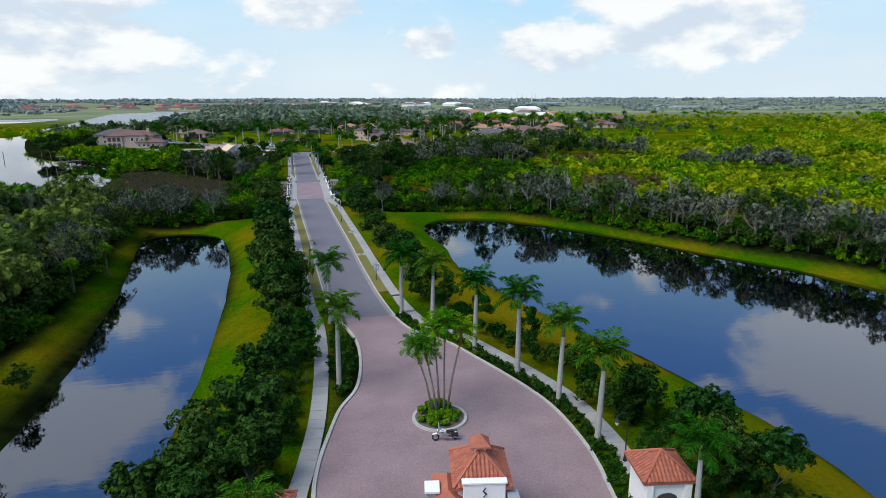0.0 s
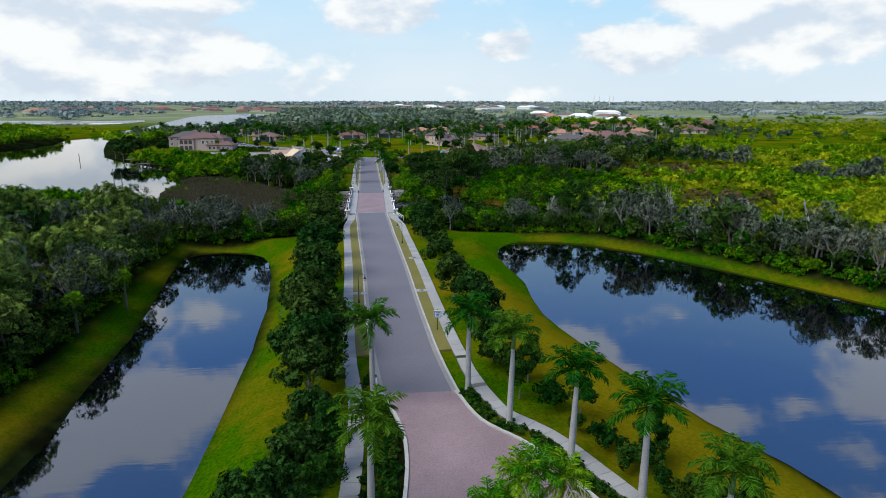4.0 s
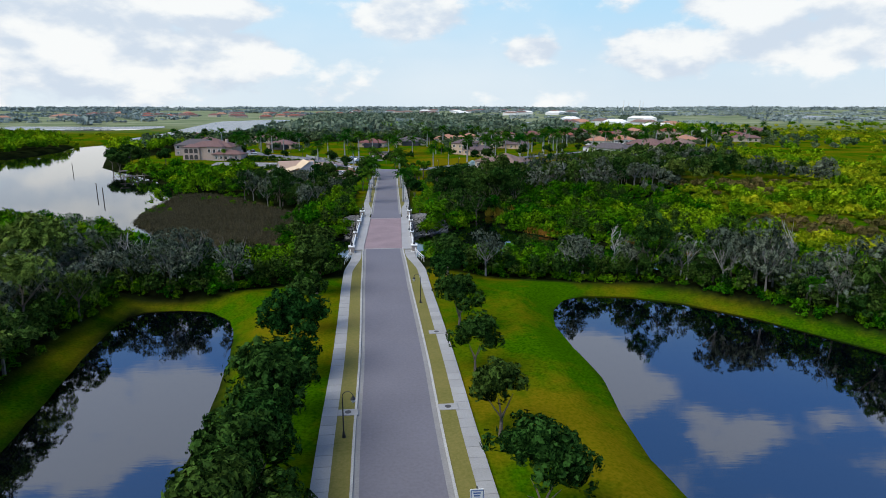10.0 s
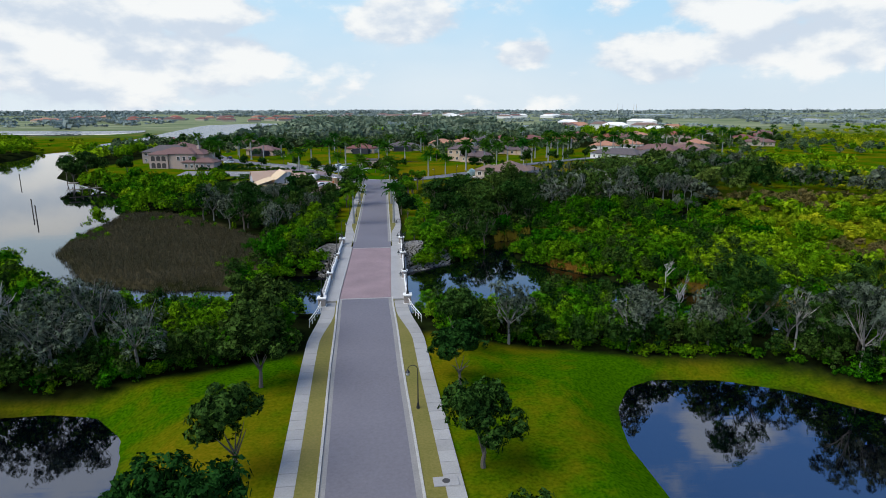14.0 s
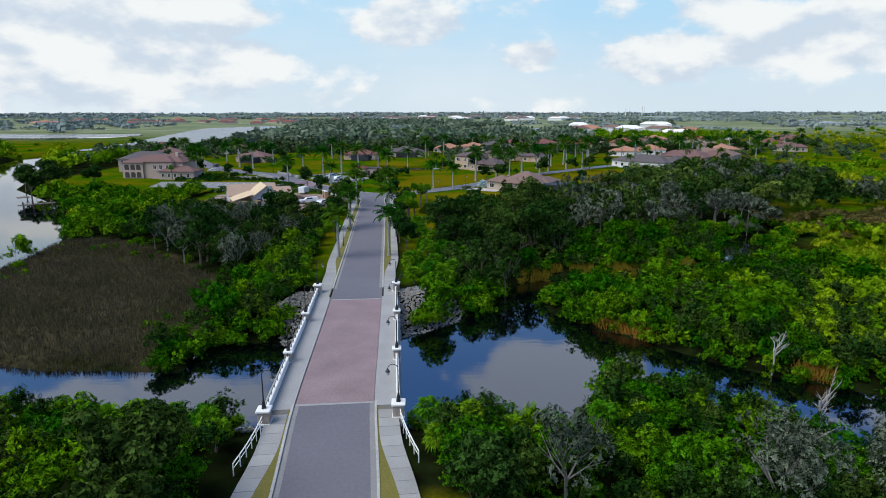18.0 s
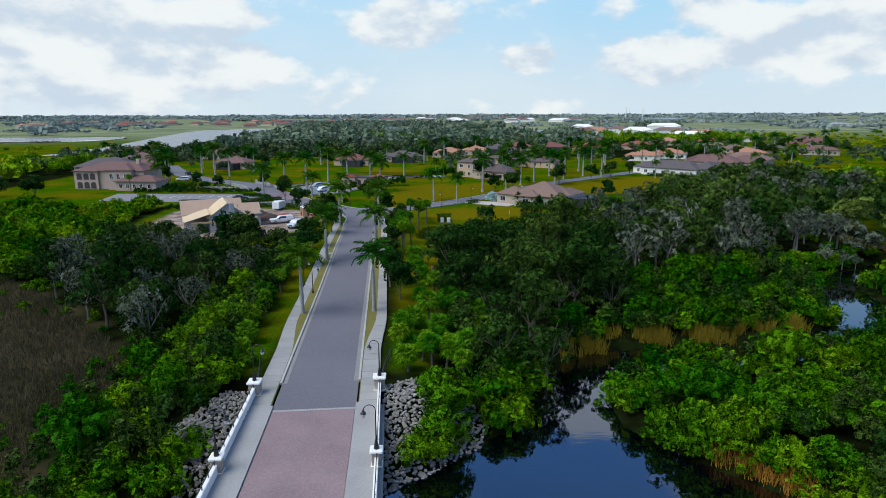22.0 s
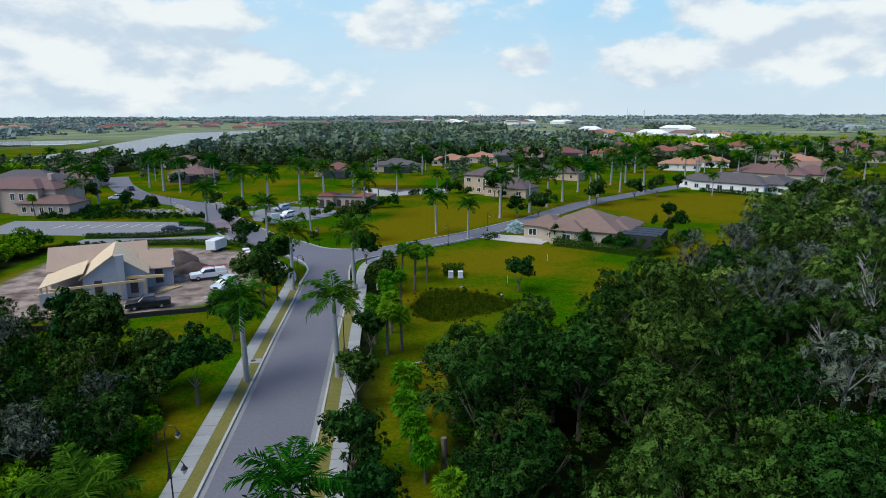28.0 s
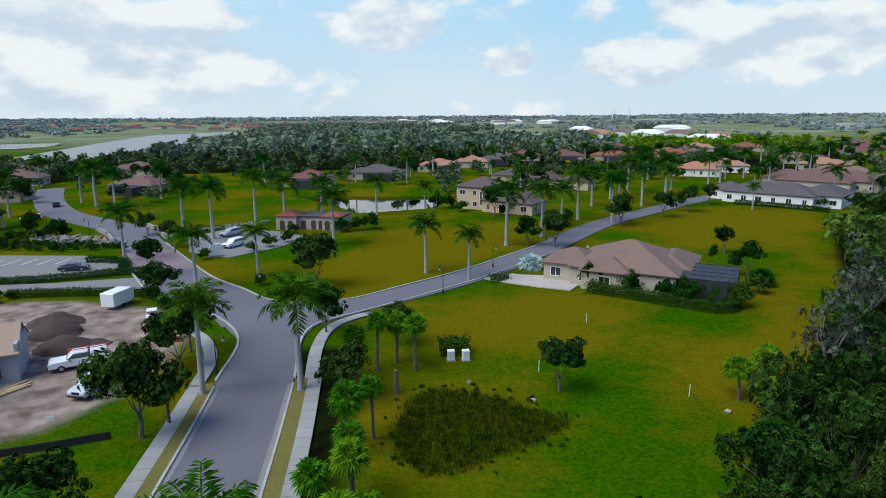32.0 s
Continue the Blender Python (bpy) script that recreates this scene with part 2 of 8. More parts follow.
KERB = surf("kerb_concrete", (0.42, 0.41, 0.38), (0.27, 0.26, 0.25), 0.85, 0.8, 0.15)
WHITE = surf("white_paint", (0.78, 0.77, 0.74), (0.66, 0.65, 0.62), 0.6, 1.0)
BLACK = surf("black_iron", (0.02, 0.02, 0.022), (0.012, 0.012, 0.013), 0.45, 3)
GLASS = surf("dark_window_glass", (0.03, 0.035, 0.04), (0.02, 0.022, 0.025), 0.08, 1, spec=0.8)

# ---- building helpers ----
def mesh_from(name, v, q, material, tint=None, smooth=False):
    """A mesh from arrays of corners and of faces with four (or three) corners each."""
    v, q = np.asarray(v, dtype=np.float32), np.asarray(q, dtype=np.int32)
    k = q.shape[1]
    me = bpy.data.meshes.new(name)
    me.vertices.add(len(v))
    me.vertices.foreach_set("co", v.ravel())
    me.loops.add(q.size)
    me.loops.foreach_set("vertex_index", q.ravel())
    me.polygons.add(len(q))
    me.polygons.foreach_set("loop_start", np.arange(0, q.size, k, dtype=np.int32))
    me.polygons.foreach_set("use_smooth", np.full(len(q), smooth, dtype=bool))
    me.update(calc_edges=True)
    if tint is not None:
        a = me.attributes.new("tint", "FLOAT", "POINT")
        a.data.foreach_set("value", np.asarray(tint, dtype=np.float32))
    me.materials.append(material)
    return me


def thing(name, label, category, m=None, group="", kind=""):
    e = new(name)
    e.empty_display_size = 0.3
    if m is not None:
        e.matrix_world = m
    return tagged(e, label, category, group, kind)


def part(name, bm, material, parent=None, label="", smooth=False):
    """Links a bmesh, or a finished mesh, as one mesh object under a thing or a part."""
    if isinstance(bm, bmesh.types.BMesh):
        me = bpy.data.meshes.new(name)
        bmesh.ops.recalc_face_normals(bm, faces=bm.faces)
        bm.to_mesh(me)
        bm.free()
        if smooth:
            for p in me.polygons:
                p.use_smooth = True
        me.materials.append(material)
    else:
        me = bm
    ob = new(name, me)
    ob.parent = parent
    if label:
        ob["label"] = label
    return ob


def box(sx, sy, sz, x=0, y=0, z=0, bev=0.0, bm=None, rot=0.0):
    """A box whose base stands at z, with rounded edges."""
    b = bmesh.new()
    bmesh.ops.create_cube(b, size=1)
    bmesh.ops.scale(b, vec=(sx, sy, sz), verts=b.verts)
    if bev:
        bmesh.ops.bevel(b, geom=b.edges[:], offset=bev, segments=1, affect="EDGES")
    bmesh.ops.transform(b, matrix=Matrix.Translation((x, y, z + sz / 2)) @ Matrix.Rotation(rot, 4, "Z"), verts=b.verts)
    return merge(bm, b)


def merge(bm, b):
    if bm is None:
        return b
    twin = {v: bm.verts.new(v.co) for v in b.verts}
    for f in b.faces:
        bm.faces.new([twin[v] for v in f.verts])
    b.free()
    return bm


def tube(pts, radii, sides=8, bm=None):
    """A round bar through points, with a radius at each."""
    bm = bm or bmesh.new()
    rings = []
    for i, p in enumerate(pts):
        p = Vector(p)
        d = (Vector(pts[min(i + 1, len(pts) - 1)]) - Vector(pts[max(i - 1, 0)])).normalized()
        u = d.orthogonal().normalized() if abs(d.z) < 0.95 else Vector((1, 0, 0)).cross(d).normalized()
        w = d.cross(u)
        rings.append([bm.verts.new(p + (u * math.cos(a) + w * math.sin(a)) * radii[i]) for a in [2 * math.pi * k / sides for k in range(sides)]])
    for a, b in zip(rings, rings[1:]):
        for k in range(sides):
            bm.faces.new((a[k], a[(k + 1) % sides], b[(k + 1) % sides], b[k]))
    bm.faces.new(rings[0][::-1])
    bm.faces.new(rings[-1])
    return bm


def slab(poly, z0, z1, bm=None):
    """A flat plate with the outline poly."""
    bm = bm or bmesh.new()
    lo, hi = [bm.verts.new((x, y, z0)) for x, y in poly], [bm.verts.new((x, y, z1)) for x, y in poly]
    n = len(poly)
    bm.faces.new(hi)
    bm.faces.new(lo[::-1])
    for i in range(n):
        bm.faces.new((lo[i], lo[(i + 1) % n], hi[(i + 1) % n], hi[i]))
    return bm


def smooth_line(pts, step=2.0):
    """Points every few metres along a smooth line through the given ones."""
    pts = [np.array(p, float) for p in pts]
    ext = [2 * pts[0] - pts[1]] + pts + [2 * pts[-1] - pts[-2]]
    res = []
    for a, b, c, d in zip(ext, ext[1:], ext[2:], ext[3:]):
        n = max(2, int(np.linalg.norm(c - b) / step))
        for k in range(n):
            t = k / n
            res.append(0.5 * ((2 * b) + (c - a) * t + (2 * a - 5 * b + 4 * c - d) * t * t + (3 * b - a - 3 * c + d) * t ** 3))
    return np.array(res + [pts[-1]])


def normals_of(line):
    d = np.gradient(line, axis=0)
    d /= np.linalg.norm(d, axis=1)[:, None]
    return np.stack([d[:, 1], -d[:, 0]], 1)  # to the right of the way


def ribbon(line, lo, hi, top, thick=0.3, zf=None):
    """A strip along a line, from lo to hi metres to its right."""
    n = normals_of(line)
    lo, hi = np.broadcast_to(lo, len(line)), np.broadcast_to(hi, len(line))
    a, b = line + n * np.array(lo)[:, None], line + n * np.array(hi)[:, None]
    z = np.array([(zf(*p) if zf else 0.0) + top for p in line])
    m = len(line)
    v = np.concatenate([np.c_[a, z], np.c_[b, z], np.c_[a, z - thick], np.c_[b, z - thick]])
    i = np.arange(m - 1)
    q = np.concatenate([np.c_[i, i + m, i + m + 1, i + 1], np.c_[i + 2 * m + 1, i + 2 * m, i, i + 1], np.c_[i + m, i + 3 * m, i + 3 * m + 1, i + m + 1],
                        [[0, 2 * m, 3 * m, m]], [[m - 1, 2 * m - 1, 4 * m - 1, 3 * m - 1]]])
    return v, q


def structure(name, v, q, material, label="", category=""):
    return tagged(new(name, mesh_from(name, v, q, material)), label, category, kind="structure")


# ---- plan: ground, water, roads ----
WATER_Z = -2.2
POND_W = [(-11.5, 58), (-11.8, 70), (-12.4, 85), (-13.6, 101), (-16, 118), (-18, 127), (-20, 132), (-24, 136), (-29, 137), (-34, 136.5), (-35.5, 132), (-34.5, 122), (-32, 108), (-29, 90), (-28, 76), (-26.5, 66), (-26.2, 50), (-27, 35), (-28, 5), (-14, 5), (-12.5, 35)]
POND_E = [(26.7, 134.5), (25.5, 128), (26.2, 120), (27.2, 111), (26.5, 103), (26.5, 95), (28, 87), (30, 80), (32, 73), (35, 64), (38.5, 56), (41, 46.5), (43, 38), (43.7, 30), (42, 15), (60, 0), (110, 0), (110, 40), (98, 60), (90, 70), (85, 84), (77, 96), (70, 108), (63, 119), (55, 130), (47, 137.5), (40, 140.8), (33, 141.3), (29.5, 139.5)]
CREEK = [(-70, 197), (-62, 188), (-45, 172), (-25, 166), (-9, 164.5), (6, 164.5), (14, 163), (22, 161), (27, 170), (30, 175), (36, 171), (42, 161), (50, 155.5), (59, 155), (72, 152), (92, 147), (94, 153), (76, 159), (61, 166), (50, 172.5), (44, 177), (38.5, 183.5), (32, 190.5), (27.5, 197), (28, 203.5), (33.5, 207), (40, 209), (55, 211), (69, 219), (78, 226), (82, 240), (100, 252), (98, 256), (76, 245), (70, 232), (66, 223), (54, 216), (48, 215.5), (40, 215.2), (33, 215.2), (26, 213), (22.6, 207.5), (20.6, 203), (18, 197.5), (14, 195), (9, 191), (5.5, 188), (-9.9, 187), (-16, 187), (-20, 183), (-19.5, 178), (-28, 179), (-36, 179.4), (-49, 184), (-62, 202), (-66, 206)]
RIVER = [(-64, 200), (-66, 206), (-71, 221), (-73, 250), (-80, 268), (-88, 283), (-104, 307), (-120, 325), (-145, 352), (-168, 403), (-195, 470), (-212, 520), (-188, 570), (-180, 650), (-190, 740), (-150, 812), (-150, 920), (-190, 1060), (-228, 1210), (-262, 1240), (-320, 1120), (-312, 1040), (-272, 823), (-240, 660), (-232, 580), (-245, 530), (-240, 505), (-231, 480), (-227, 432), (-240, 400), (-330, 390), (-900, 430), (-900, 190), (-300, 205), (-130, 208), (-90, 204), (-72, 196)]
LAKE = [(-30, 446), (-17, 436), (-6, 420), (1, 404), (21, 411), (24, 428), (21, 446), (-2, 449), (-20, 452)]
LAGOON = [(-520, 880), (-374, 867), (-348, 878), (-325, 885), (-304, 832), (-308, 796), (-323, 783), (-520, 770)]
RIVER_FAR = [(-194, 556)] + RIVER[12:25] + [(-234, 556)]
RIVER_EAST = [(914, 1622), (1068, 1799), (1021, 1607), (960, 1400), (1200, 1330), (1100, 1180), (796, 1173), (780, 1224), (830, 1394)]
PONDS_FAR = [[(-23, 1075), (-14, 1165), (7, 1173), (13, 1020), (-17, 1008)], [(147, 1003), (179, 1063), (236, 1071), (211, 964), (165, 887), (145, 926)], [(-56, 650), (-61, 742), (-41, 747), (-33, 651)], [(736, 1676), (905, 1978), (942, 1953), (847, 1763)], [(881, 2571), (1038, 2857), (1125, 2612), (972, 2374)]]
WATERS = [POND_W, POND_E, CREEK, RIVER, LAKE, LAGOON]


def inside(px, py, poly):
    c = np.zeros(px.shape, bool)
    for (x0, y0), (x1, y1) in zip(poly, poly[1:] + poly[:1]):
        if y0 != y1:
            c ^= ((y0 > py) != (y1 > py)) & (px < (x1 - x0) * (py - y0) / (y1 - y0) + x0)
    return c


def dist_line(px, py, poly, closed=True):
    d = np.full(px.shape, 1e9)
    for (x0, y0), (x1, y1) in zip(poly, poly[1:] + (poly[:1] if closed else [])):
        ex, ey = x1 - x0, y1 - y0
        t = np.clip(((px - x0) * ex + (py - y0) * ey) / (ex * ex + ey * ey + 1e-9), 0, 1)
        d = np.minimum(d, (px - x0 - t * ex) ** 2 + (py - y0 - t * ey) ** 2)
    return np.sqrt(d)


def signed(px, py, poly):
    return np.where(inside(px, py, poly), -1, 1) * dist_line(px, py, poly)


def ease(a, b, x):
    t = np.clip((x - a) / (b - a), 0, 1)
    return t * t * (3 - 2 * t)


MAIN = smooth_line([(9.2, 58), (7.4, 68), (6.2, 78), (5.65, 85), (4.8, 97), (3.9, 112), (2.85, 126), (1.8, 139), (0.9, 152), (0.0, 164), (-0.5, 180), (-1.0, 196), (-2.0, 220), (-2.75, 238), (-3.4, 254), (-4.0, 268), (-4.4, 281), (-4.9, 292)])
WEST = smooth_line([(-4.9, 292), (-6.5, 303), (-10, 312), (-17, 321), (-25, 330.5), (-34.5, 347), (-44, 363), (-53, 379), (-66, 391), (-83, 408), (-101, 436), (-118, 470)])
EAST = smooth_line([(-6, 305), (2.5, 314.5), (12, 321.5), (23, 331), (36, 345.5), (58, 373.5), (78, 392), (98, 409), (118, 424), (150, 440), (190, 450)])
ROADS = [(MAIN, 3.7), (WEST, 4.3), (EAST, 3.1)]


def road_z(x, y):
    return 0.6 * float(ease(112, 160, np.float64(y)) - ease(200, 240, np.float64(y)))


def ground_z(px, py):
    px, py = np.asarray(px, float), np.asarray(py, float)
    hill = 0.6 * (ease(112, 160, py) - ease(200, 240, py))
    cx = np.interp(py, MAIN[:, 1], MAIN[:, 0])
    near = np.exp(-(np.maximum(np.abs(px - cx) - 7.5, 0) / 6.0) ** 2)
    land = -0.12 + hill * near
    low = ease(8, 22, np.abs(px - cx)) * ease(138, 150, py) * (1 - ease(228, 246, py))
    land = land - 1.3 * low
    z = land
    for poly in WATERS:
        d = signed(px, py, poly)
        bank = np.where(d < 0, np.maximum(WATER_Z + d * 0.3, -4.2), WATER_Z + d * 0.42 + 0.02)
        z = np.minimum(z, bank)
    return z


def span(lo, hi, step, far_lo, far_hi, grow=1.16):
    core, a, b, s = list(np.arange(lo, hi + step, step)), [], [], step
    x = lo
    while x > far_lo:
        s *= grow
        x -= s
        a.append(x)
    x, s = core[-1], step
    while x < far_hi:
        s *= grow
        x += s
        b.append(x)
    return np.array(a[::-1] + core + b)


GRASS = [[(-11, 20), (-12, 60), (-11.5, 85), (-13, 105), (-17, 124), (-24, 135), (-36, 137), (-36.5, 130), (-34, 118), (-31, 100), (-29.5, 88), (-29, 70), (-28, 40), (-31.5, 40), (-32.5, 80), (-34.5, 100), (-37.5, 122), (-38, 137.6), (-25, 138.2), (-19, 140.5), (-8, 144), (-3, 144), (4, 60), (0, 20)],
         [(8, 70), (6.5, 100), (4, 140), (8, 150), (24, 148), (33, 144), (42, 142.9), (49, 139.2), (57, 131), (65.2, 120.2), (72, 109.2), (79, 97.2), (87.3, 85.2), (93.5, 72), (101, 62), (114, 42), (111, 40), (90, 70), (63, 119), (47, 137.5), (33, 141.3), (26.7, 134.5), (27.2, 111), (26.5, 95), (32, 73), (43, 38), (43.7, 20), (20, 10), (24, 45), (12, 66)],
         [(-11, 205), (-8, 205), (-8, 300), (5, 300), (5.5, 205), (9.5, 205), (11.5, 225), (11.5, 240), (11.5, 252), (16, 258), (26, 258.5), (29, 261), (32, 266), (38, 275), (50, 286), (61, 298), (78, 318), (104, 356), (125, 380), (190, 385), (190, 470), (140, 500), (60, 540), (-40, 530), (-110, 520), (-140, 470), (-140, 360), (-112, 322), (-95, 316), (-78, 314), (-62, 330), (-62, 282), (-43, 274), (-35, 268), (-26, 262), (-17, 258), (-13.5, 250), (-12, 236)]]
DIRT = [(-44, 322), (-36, 321), (-22, 316), (-16.5, 309), (-16, 297), (-17.5, 289), (-21, 283), (-28, 278.5), (-42, 277), (-56, 283), (-58, 318)]
MARSH = [(-70, 226), (-70, 244), (-58, 245), (-46, 236), (-30, 220), (-23.5, 209), (-22.5, 190), (-25, 179.5), (-36, 178), (-49, 182.6), (-62, 200.5), (-67, 207)]
DRY = [[(12, 316), (22, 319), (35, 319), (39, 307), (30, 294), (17, 296)], [(-4, 335), (6, 362), (16, 377), (36, 376), (36, 358), (15, 328), (2, 321)], [(63, 371), (98, 397), (118, 380), (86, 341), (67, 351)], [(36, 285), (60, 306), (58, 294), (40, 280)], [(20, 100), (26, 92), (36, 62), (41, 48), (33, 46), (20, 74)]]


MEADOW = [[(66, 152), (98, 110), (140, 60), (260, 60), (260, 330), (150, 300), (96, 236)], [(84, 190), (600, 260), (1100, 900), (330, 900), (200, 480), (190, 380), (130, 330)], [(-190, 560), (-250, 500), (-900, 440), (-900, 900), (-310, 1000), (-220, 700)], [(20, 700), (200, 690), (420, 900), (200, 1100), (60, 900)]]


def make_ground():
    xs, ys = span(-75, 125, 1.25, -5000, 5000), span(-10, 420, 1.25, -600, 4900)
    # finer lines where the river bends past the houses
    xs = np.concatenate([xs[xs < -262], np.arange(-262, -75, 2.6), xs[xs >= -75]])
    ys = np.concatenate([ys[ys < 420], np.arange(420, 580, 3.0), ys[ys > 585]])
    X, Y = np.meshgrid(xs, ys)
    Z = ground_z(X, Y)
    nx, ny = len(xs), len(ys)
    i = (np.arange(nx - 1)[None] + nx * np.arange(ny - 1)[:, None]).ravel()
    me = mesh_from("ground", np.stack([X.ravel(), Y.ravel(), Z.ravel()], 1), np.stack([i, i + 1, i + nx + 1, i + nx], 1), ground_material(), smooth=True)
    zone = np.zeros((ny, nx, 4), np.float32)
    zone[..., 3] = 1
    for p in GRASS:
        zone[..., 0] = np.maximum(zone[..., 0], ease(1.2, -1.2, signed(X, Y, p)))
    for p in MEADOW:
        zone[..., 0] = np.maximum(zone[..., 0], ease(8, -8, signed(X, Y, p)))
    # open country in the distance
    far = np.array([noise.noise((a * 0.0022, b * 0.0012, 4.0)) for a, b in zip(X.ravel(), Y.ravel())]).reshape(X.shape)
    zone[..., 0] = np.maximum(zone[..., 0], ease(600, 800, Y) * ease(-0.6, -0.1, far))
    zone[..., 1] = ease(1.0, -1.0, signed(X, Y, DIRT))
    zone[..., 2] = ease(3, -3, signed(X, Y, MARSH) + 3.5 * np.sin(X * 0.55 + Y * 0.2) * np.cos(Y * 0.43 - X * 0.17))
    zone[..., 3] = 0
    for p in DRY:
        zone[..., 3] = np.maximum(zone[..., 3], ease(5, -4, signed(X, Y, p)))
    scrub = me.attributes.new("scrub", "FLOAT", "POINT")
    # Share of haze paleness painted into the ground, growing with distance.
    haze_share = np.maximum(ease(640, 1000, Y), ease(420, 900, np.abs(X - 60)))
    scrub.data.foreach_set("value", haze_share.ravel().astype(np.float32))
    a = me.color_attributes.new("zone", "FLOAT_COLOR", "POINT")
    a.data.foreach_set("color", zone.ravel())
    tagged(new("ground", me), "mown lawns, bare earth and wet woodland soil darkened for tree shade, reaching the horizon", "ground", kind="structure")


def ground_material():
    m = bpy.data.materials.new("ground")
    m.use_nodes = True
    nt = m.node_tree
    N, bs = nt.nodes.new, nt.nodes["Principled BSDF"]
    tc, at, sp = N("ShaderNodeTexCoord"), N("ShaderNodeAttribute"), N("ShaderNodeSeparateColor")
    at.attribute_name = "zone"
    link(nt, at.outputs["Color"], sp.inputs[0])

    def noise_at(scale, detail=5):
        n = N("ShaderNodeTexNoise")
        n.inputs["Scale"].default_value, n.inputs["Detail"].default_value = scale, detail
        link(nt, tc.outputs["Object"], n.inputs["Vector"])
        return n.outputs["Fac"]

    def ramp(f, lo, hi):
        r = N("ShaderNodeMapRange")
        r.inputs["From Min"].default_value, r.inputs["From Max"].default_value = lo, hi
        link(nt, f, r.inputs["Value"])
        return r.outputs[0]

    def mixed(f, a, b):
        x = N("ShaderNodeMix")
        x.data_type = "RGBA"
        link(nt, f, x.inputs[0])
        for k, c in ((6, a), (7, b)):
            if isinstance(c, tuple):
                x.inputs[k].default_value = (*c, 1)
            else:
                link(nt, c, x.inputs[k])
        return x.outputs[2]

    fine, coarse, mid = noise_at(3.5, 6), noise_at(0.055, 4), noise_at(0.5, 5)
    green = mixed(ramp(fine, 0.3, 0.7), (0.011, 0.048, 0.0003), (0.042, 0.104, 0.0006))
    tan = mixed(ramp(fine, 0.3, 0.7), (0.075, 0.075, 0.001), (0.135, 0.105, 0.004))
    ad = N("ShaderNodeMath")
    ad.operation = "MULTIPLY_ADD"
    ad.inputs[1].default_value = 0.35
    link(nt, mid, ad.inputs[0])
    link(nt, coarse, ad.inputs[2])
    dry = N("ShaderNodeMath")
    dry.operation = "MULTIPLY_ADD"
    dry.inputs[1].default_value = 0.25
    link(nt, at.outputs["Alpha"], dry.inputs[0])
    link(nt, ad.outputs[0], dry.inputs[2])
    lawn = mixed(ramp(dry.outputs[0], 0.58, 0.84), green, tan)
    # Woodland floor near black: the deep shade between trees is painted in.
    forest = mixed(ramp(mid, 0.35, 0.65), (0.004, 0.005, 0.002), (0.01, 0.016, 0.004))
    dirt = mixed(ramp(noise_at(0.35, 8), 0.35, 0.65), (0.12, 0.085, 0.072), (0.33, 0.262, 0.225))
    marsh = mixed(ramp(noise_at(0.12, 8), 0.35, 0.65), (0.014, 0.015, 0.005), (0.055, 0.045, 0.025))
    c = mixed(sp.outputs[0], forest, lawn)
    # Distance haze: far ground fades to a pale grey-green scrub colour.
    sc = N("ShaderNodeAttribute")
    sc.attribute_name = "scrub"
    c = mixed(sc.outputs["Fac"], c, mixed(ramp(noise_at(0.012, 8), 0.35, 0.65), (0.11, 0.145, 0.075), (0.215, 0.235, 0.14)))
    c = mixed(sp.outputs[2], c, marsh)
    c = mixed(sp.outputs[1], c, dirt)
    link(nt, c, bs.inputs["Base Color"])
    bs.inputs["Roughness"].default_value = 1.0
    bs.inputs["Specular IOR Level"].default_value = 0.0
    bp = N("ShaderNodeBump")
    bp.inputs["Strength"].default_value, bp.inputs["Distance"].default_value = 0.5, 0.08
    link(nt, fine, bp.inputs["Height"])
    link(nt, bp.outputs[0], bs.inputs["Normal"])
    return m


def make_water():
    m = bpy.data.materials.new("still_water")
    m.use_nodes = True
    nt = m.node_tree
    N, bs = nt.nodes.new, nt.nodes["Principled BSDF"]
    bs.inputs["Base Color"].default_value = (0.0003, 0.0007, 0.0018, 1)
    bs.inputs["Roughness"].default_value = 0.03
    bs.inputs["IOR"].default_value = 1.75
    bs.inputs["Specular IOR Level"].default_value = 0.9
    n, tc, bp = N("ShaderNodeTexNoise"), N("ShaderNodeTexCoord"), N("ShaderNodeBump")
    n.inputs["Scale"].default_value, n.inputs["Detail"].default_value = 0.8, 3
    mp = N("ShaderNodeMapping")
    mp.inputs["Scale"].default_value = (0.35, 1.6, 1.0)
    link(nt, tc.outputs["Object"], mp.inputs[0])
    link(nt, mp.outputs[0], n.inputs["Vector"])
    bp.inputs["Strength"].default_value, bp.inputs["Distance"].default_value = 0.06, 0.05
    link(nt, n.outputs["Fac"], bp.inputs["Height"])
    link(nt, bp.outputs[0], bs.inputs["Normal"])
    v = [(-950, -100, WATER_Z), (200, -100, WATER_Z), (200, 1300, WATER_Z), (-950, 1300, WATER_Z)]
    tagged(new("water", mesh_from("water", v, [[0, 1, 2, 3]], m)), "still dark blue pond, creek and river water", "water", kind="structure")
    ripple = m.copy()
    ripple.name = "rippled_water"
    rb = ripple.node_tree.nodes["Principled BSDF"]
    rb.inputs["Base Color"].default_value = (0.03, 0.045, 0.06, 1)
    rb.inputs["Roughness"].default_value, rb.inputs["IOR"].default_value = 0.22, 1.33
    rb.inputs["Specular IOR Level"].default_value = 0.5
    # the wide waters far off, level with the flat land round them
    bm = bmesh.new()
    for poly in (RIVER_FAR, LAGOON, RIVER_EAST, *PONDS_FAR):
        bm.faces.new([bm.verts.new((x, y, 0.0)) for x, y in poly])
    tagged(part("water_far", bm, ripple), "pale river bends and ponds in the distance", "water", kind="structure")


make_ground()
make_water()

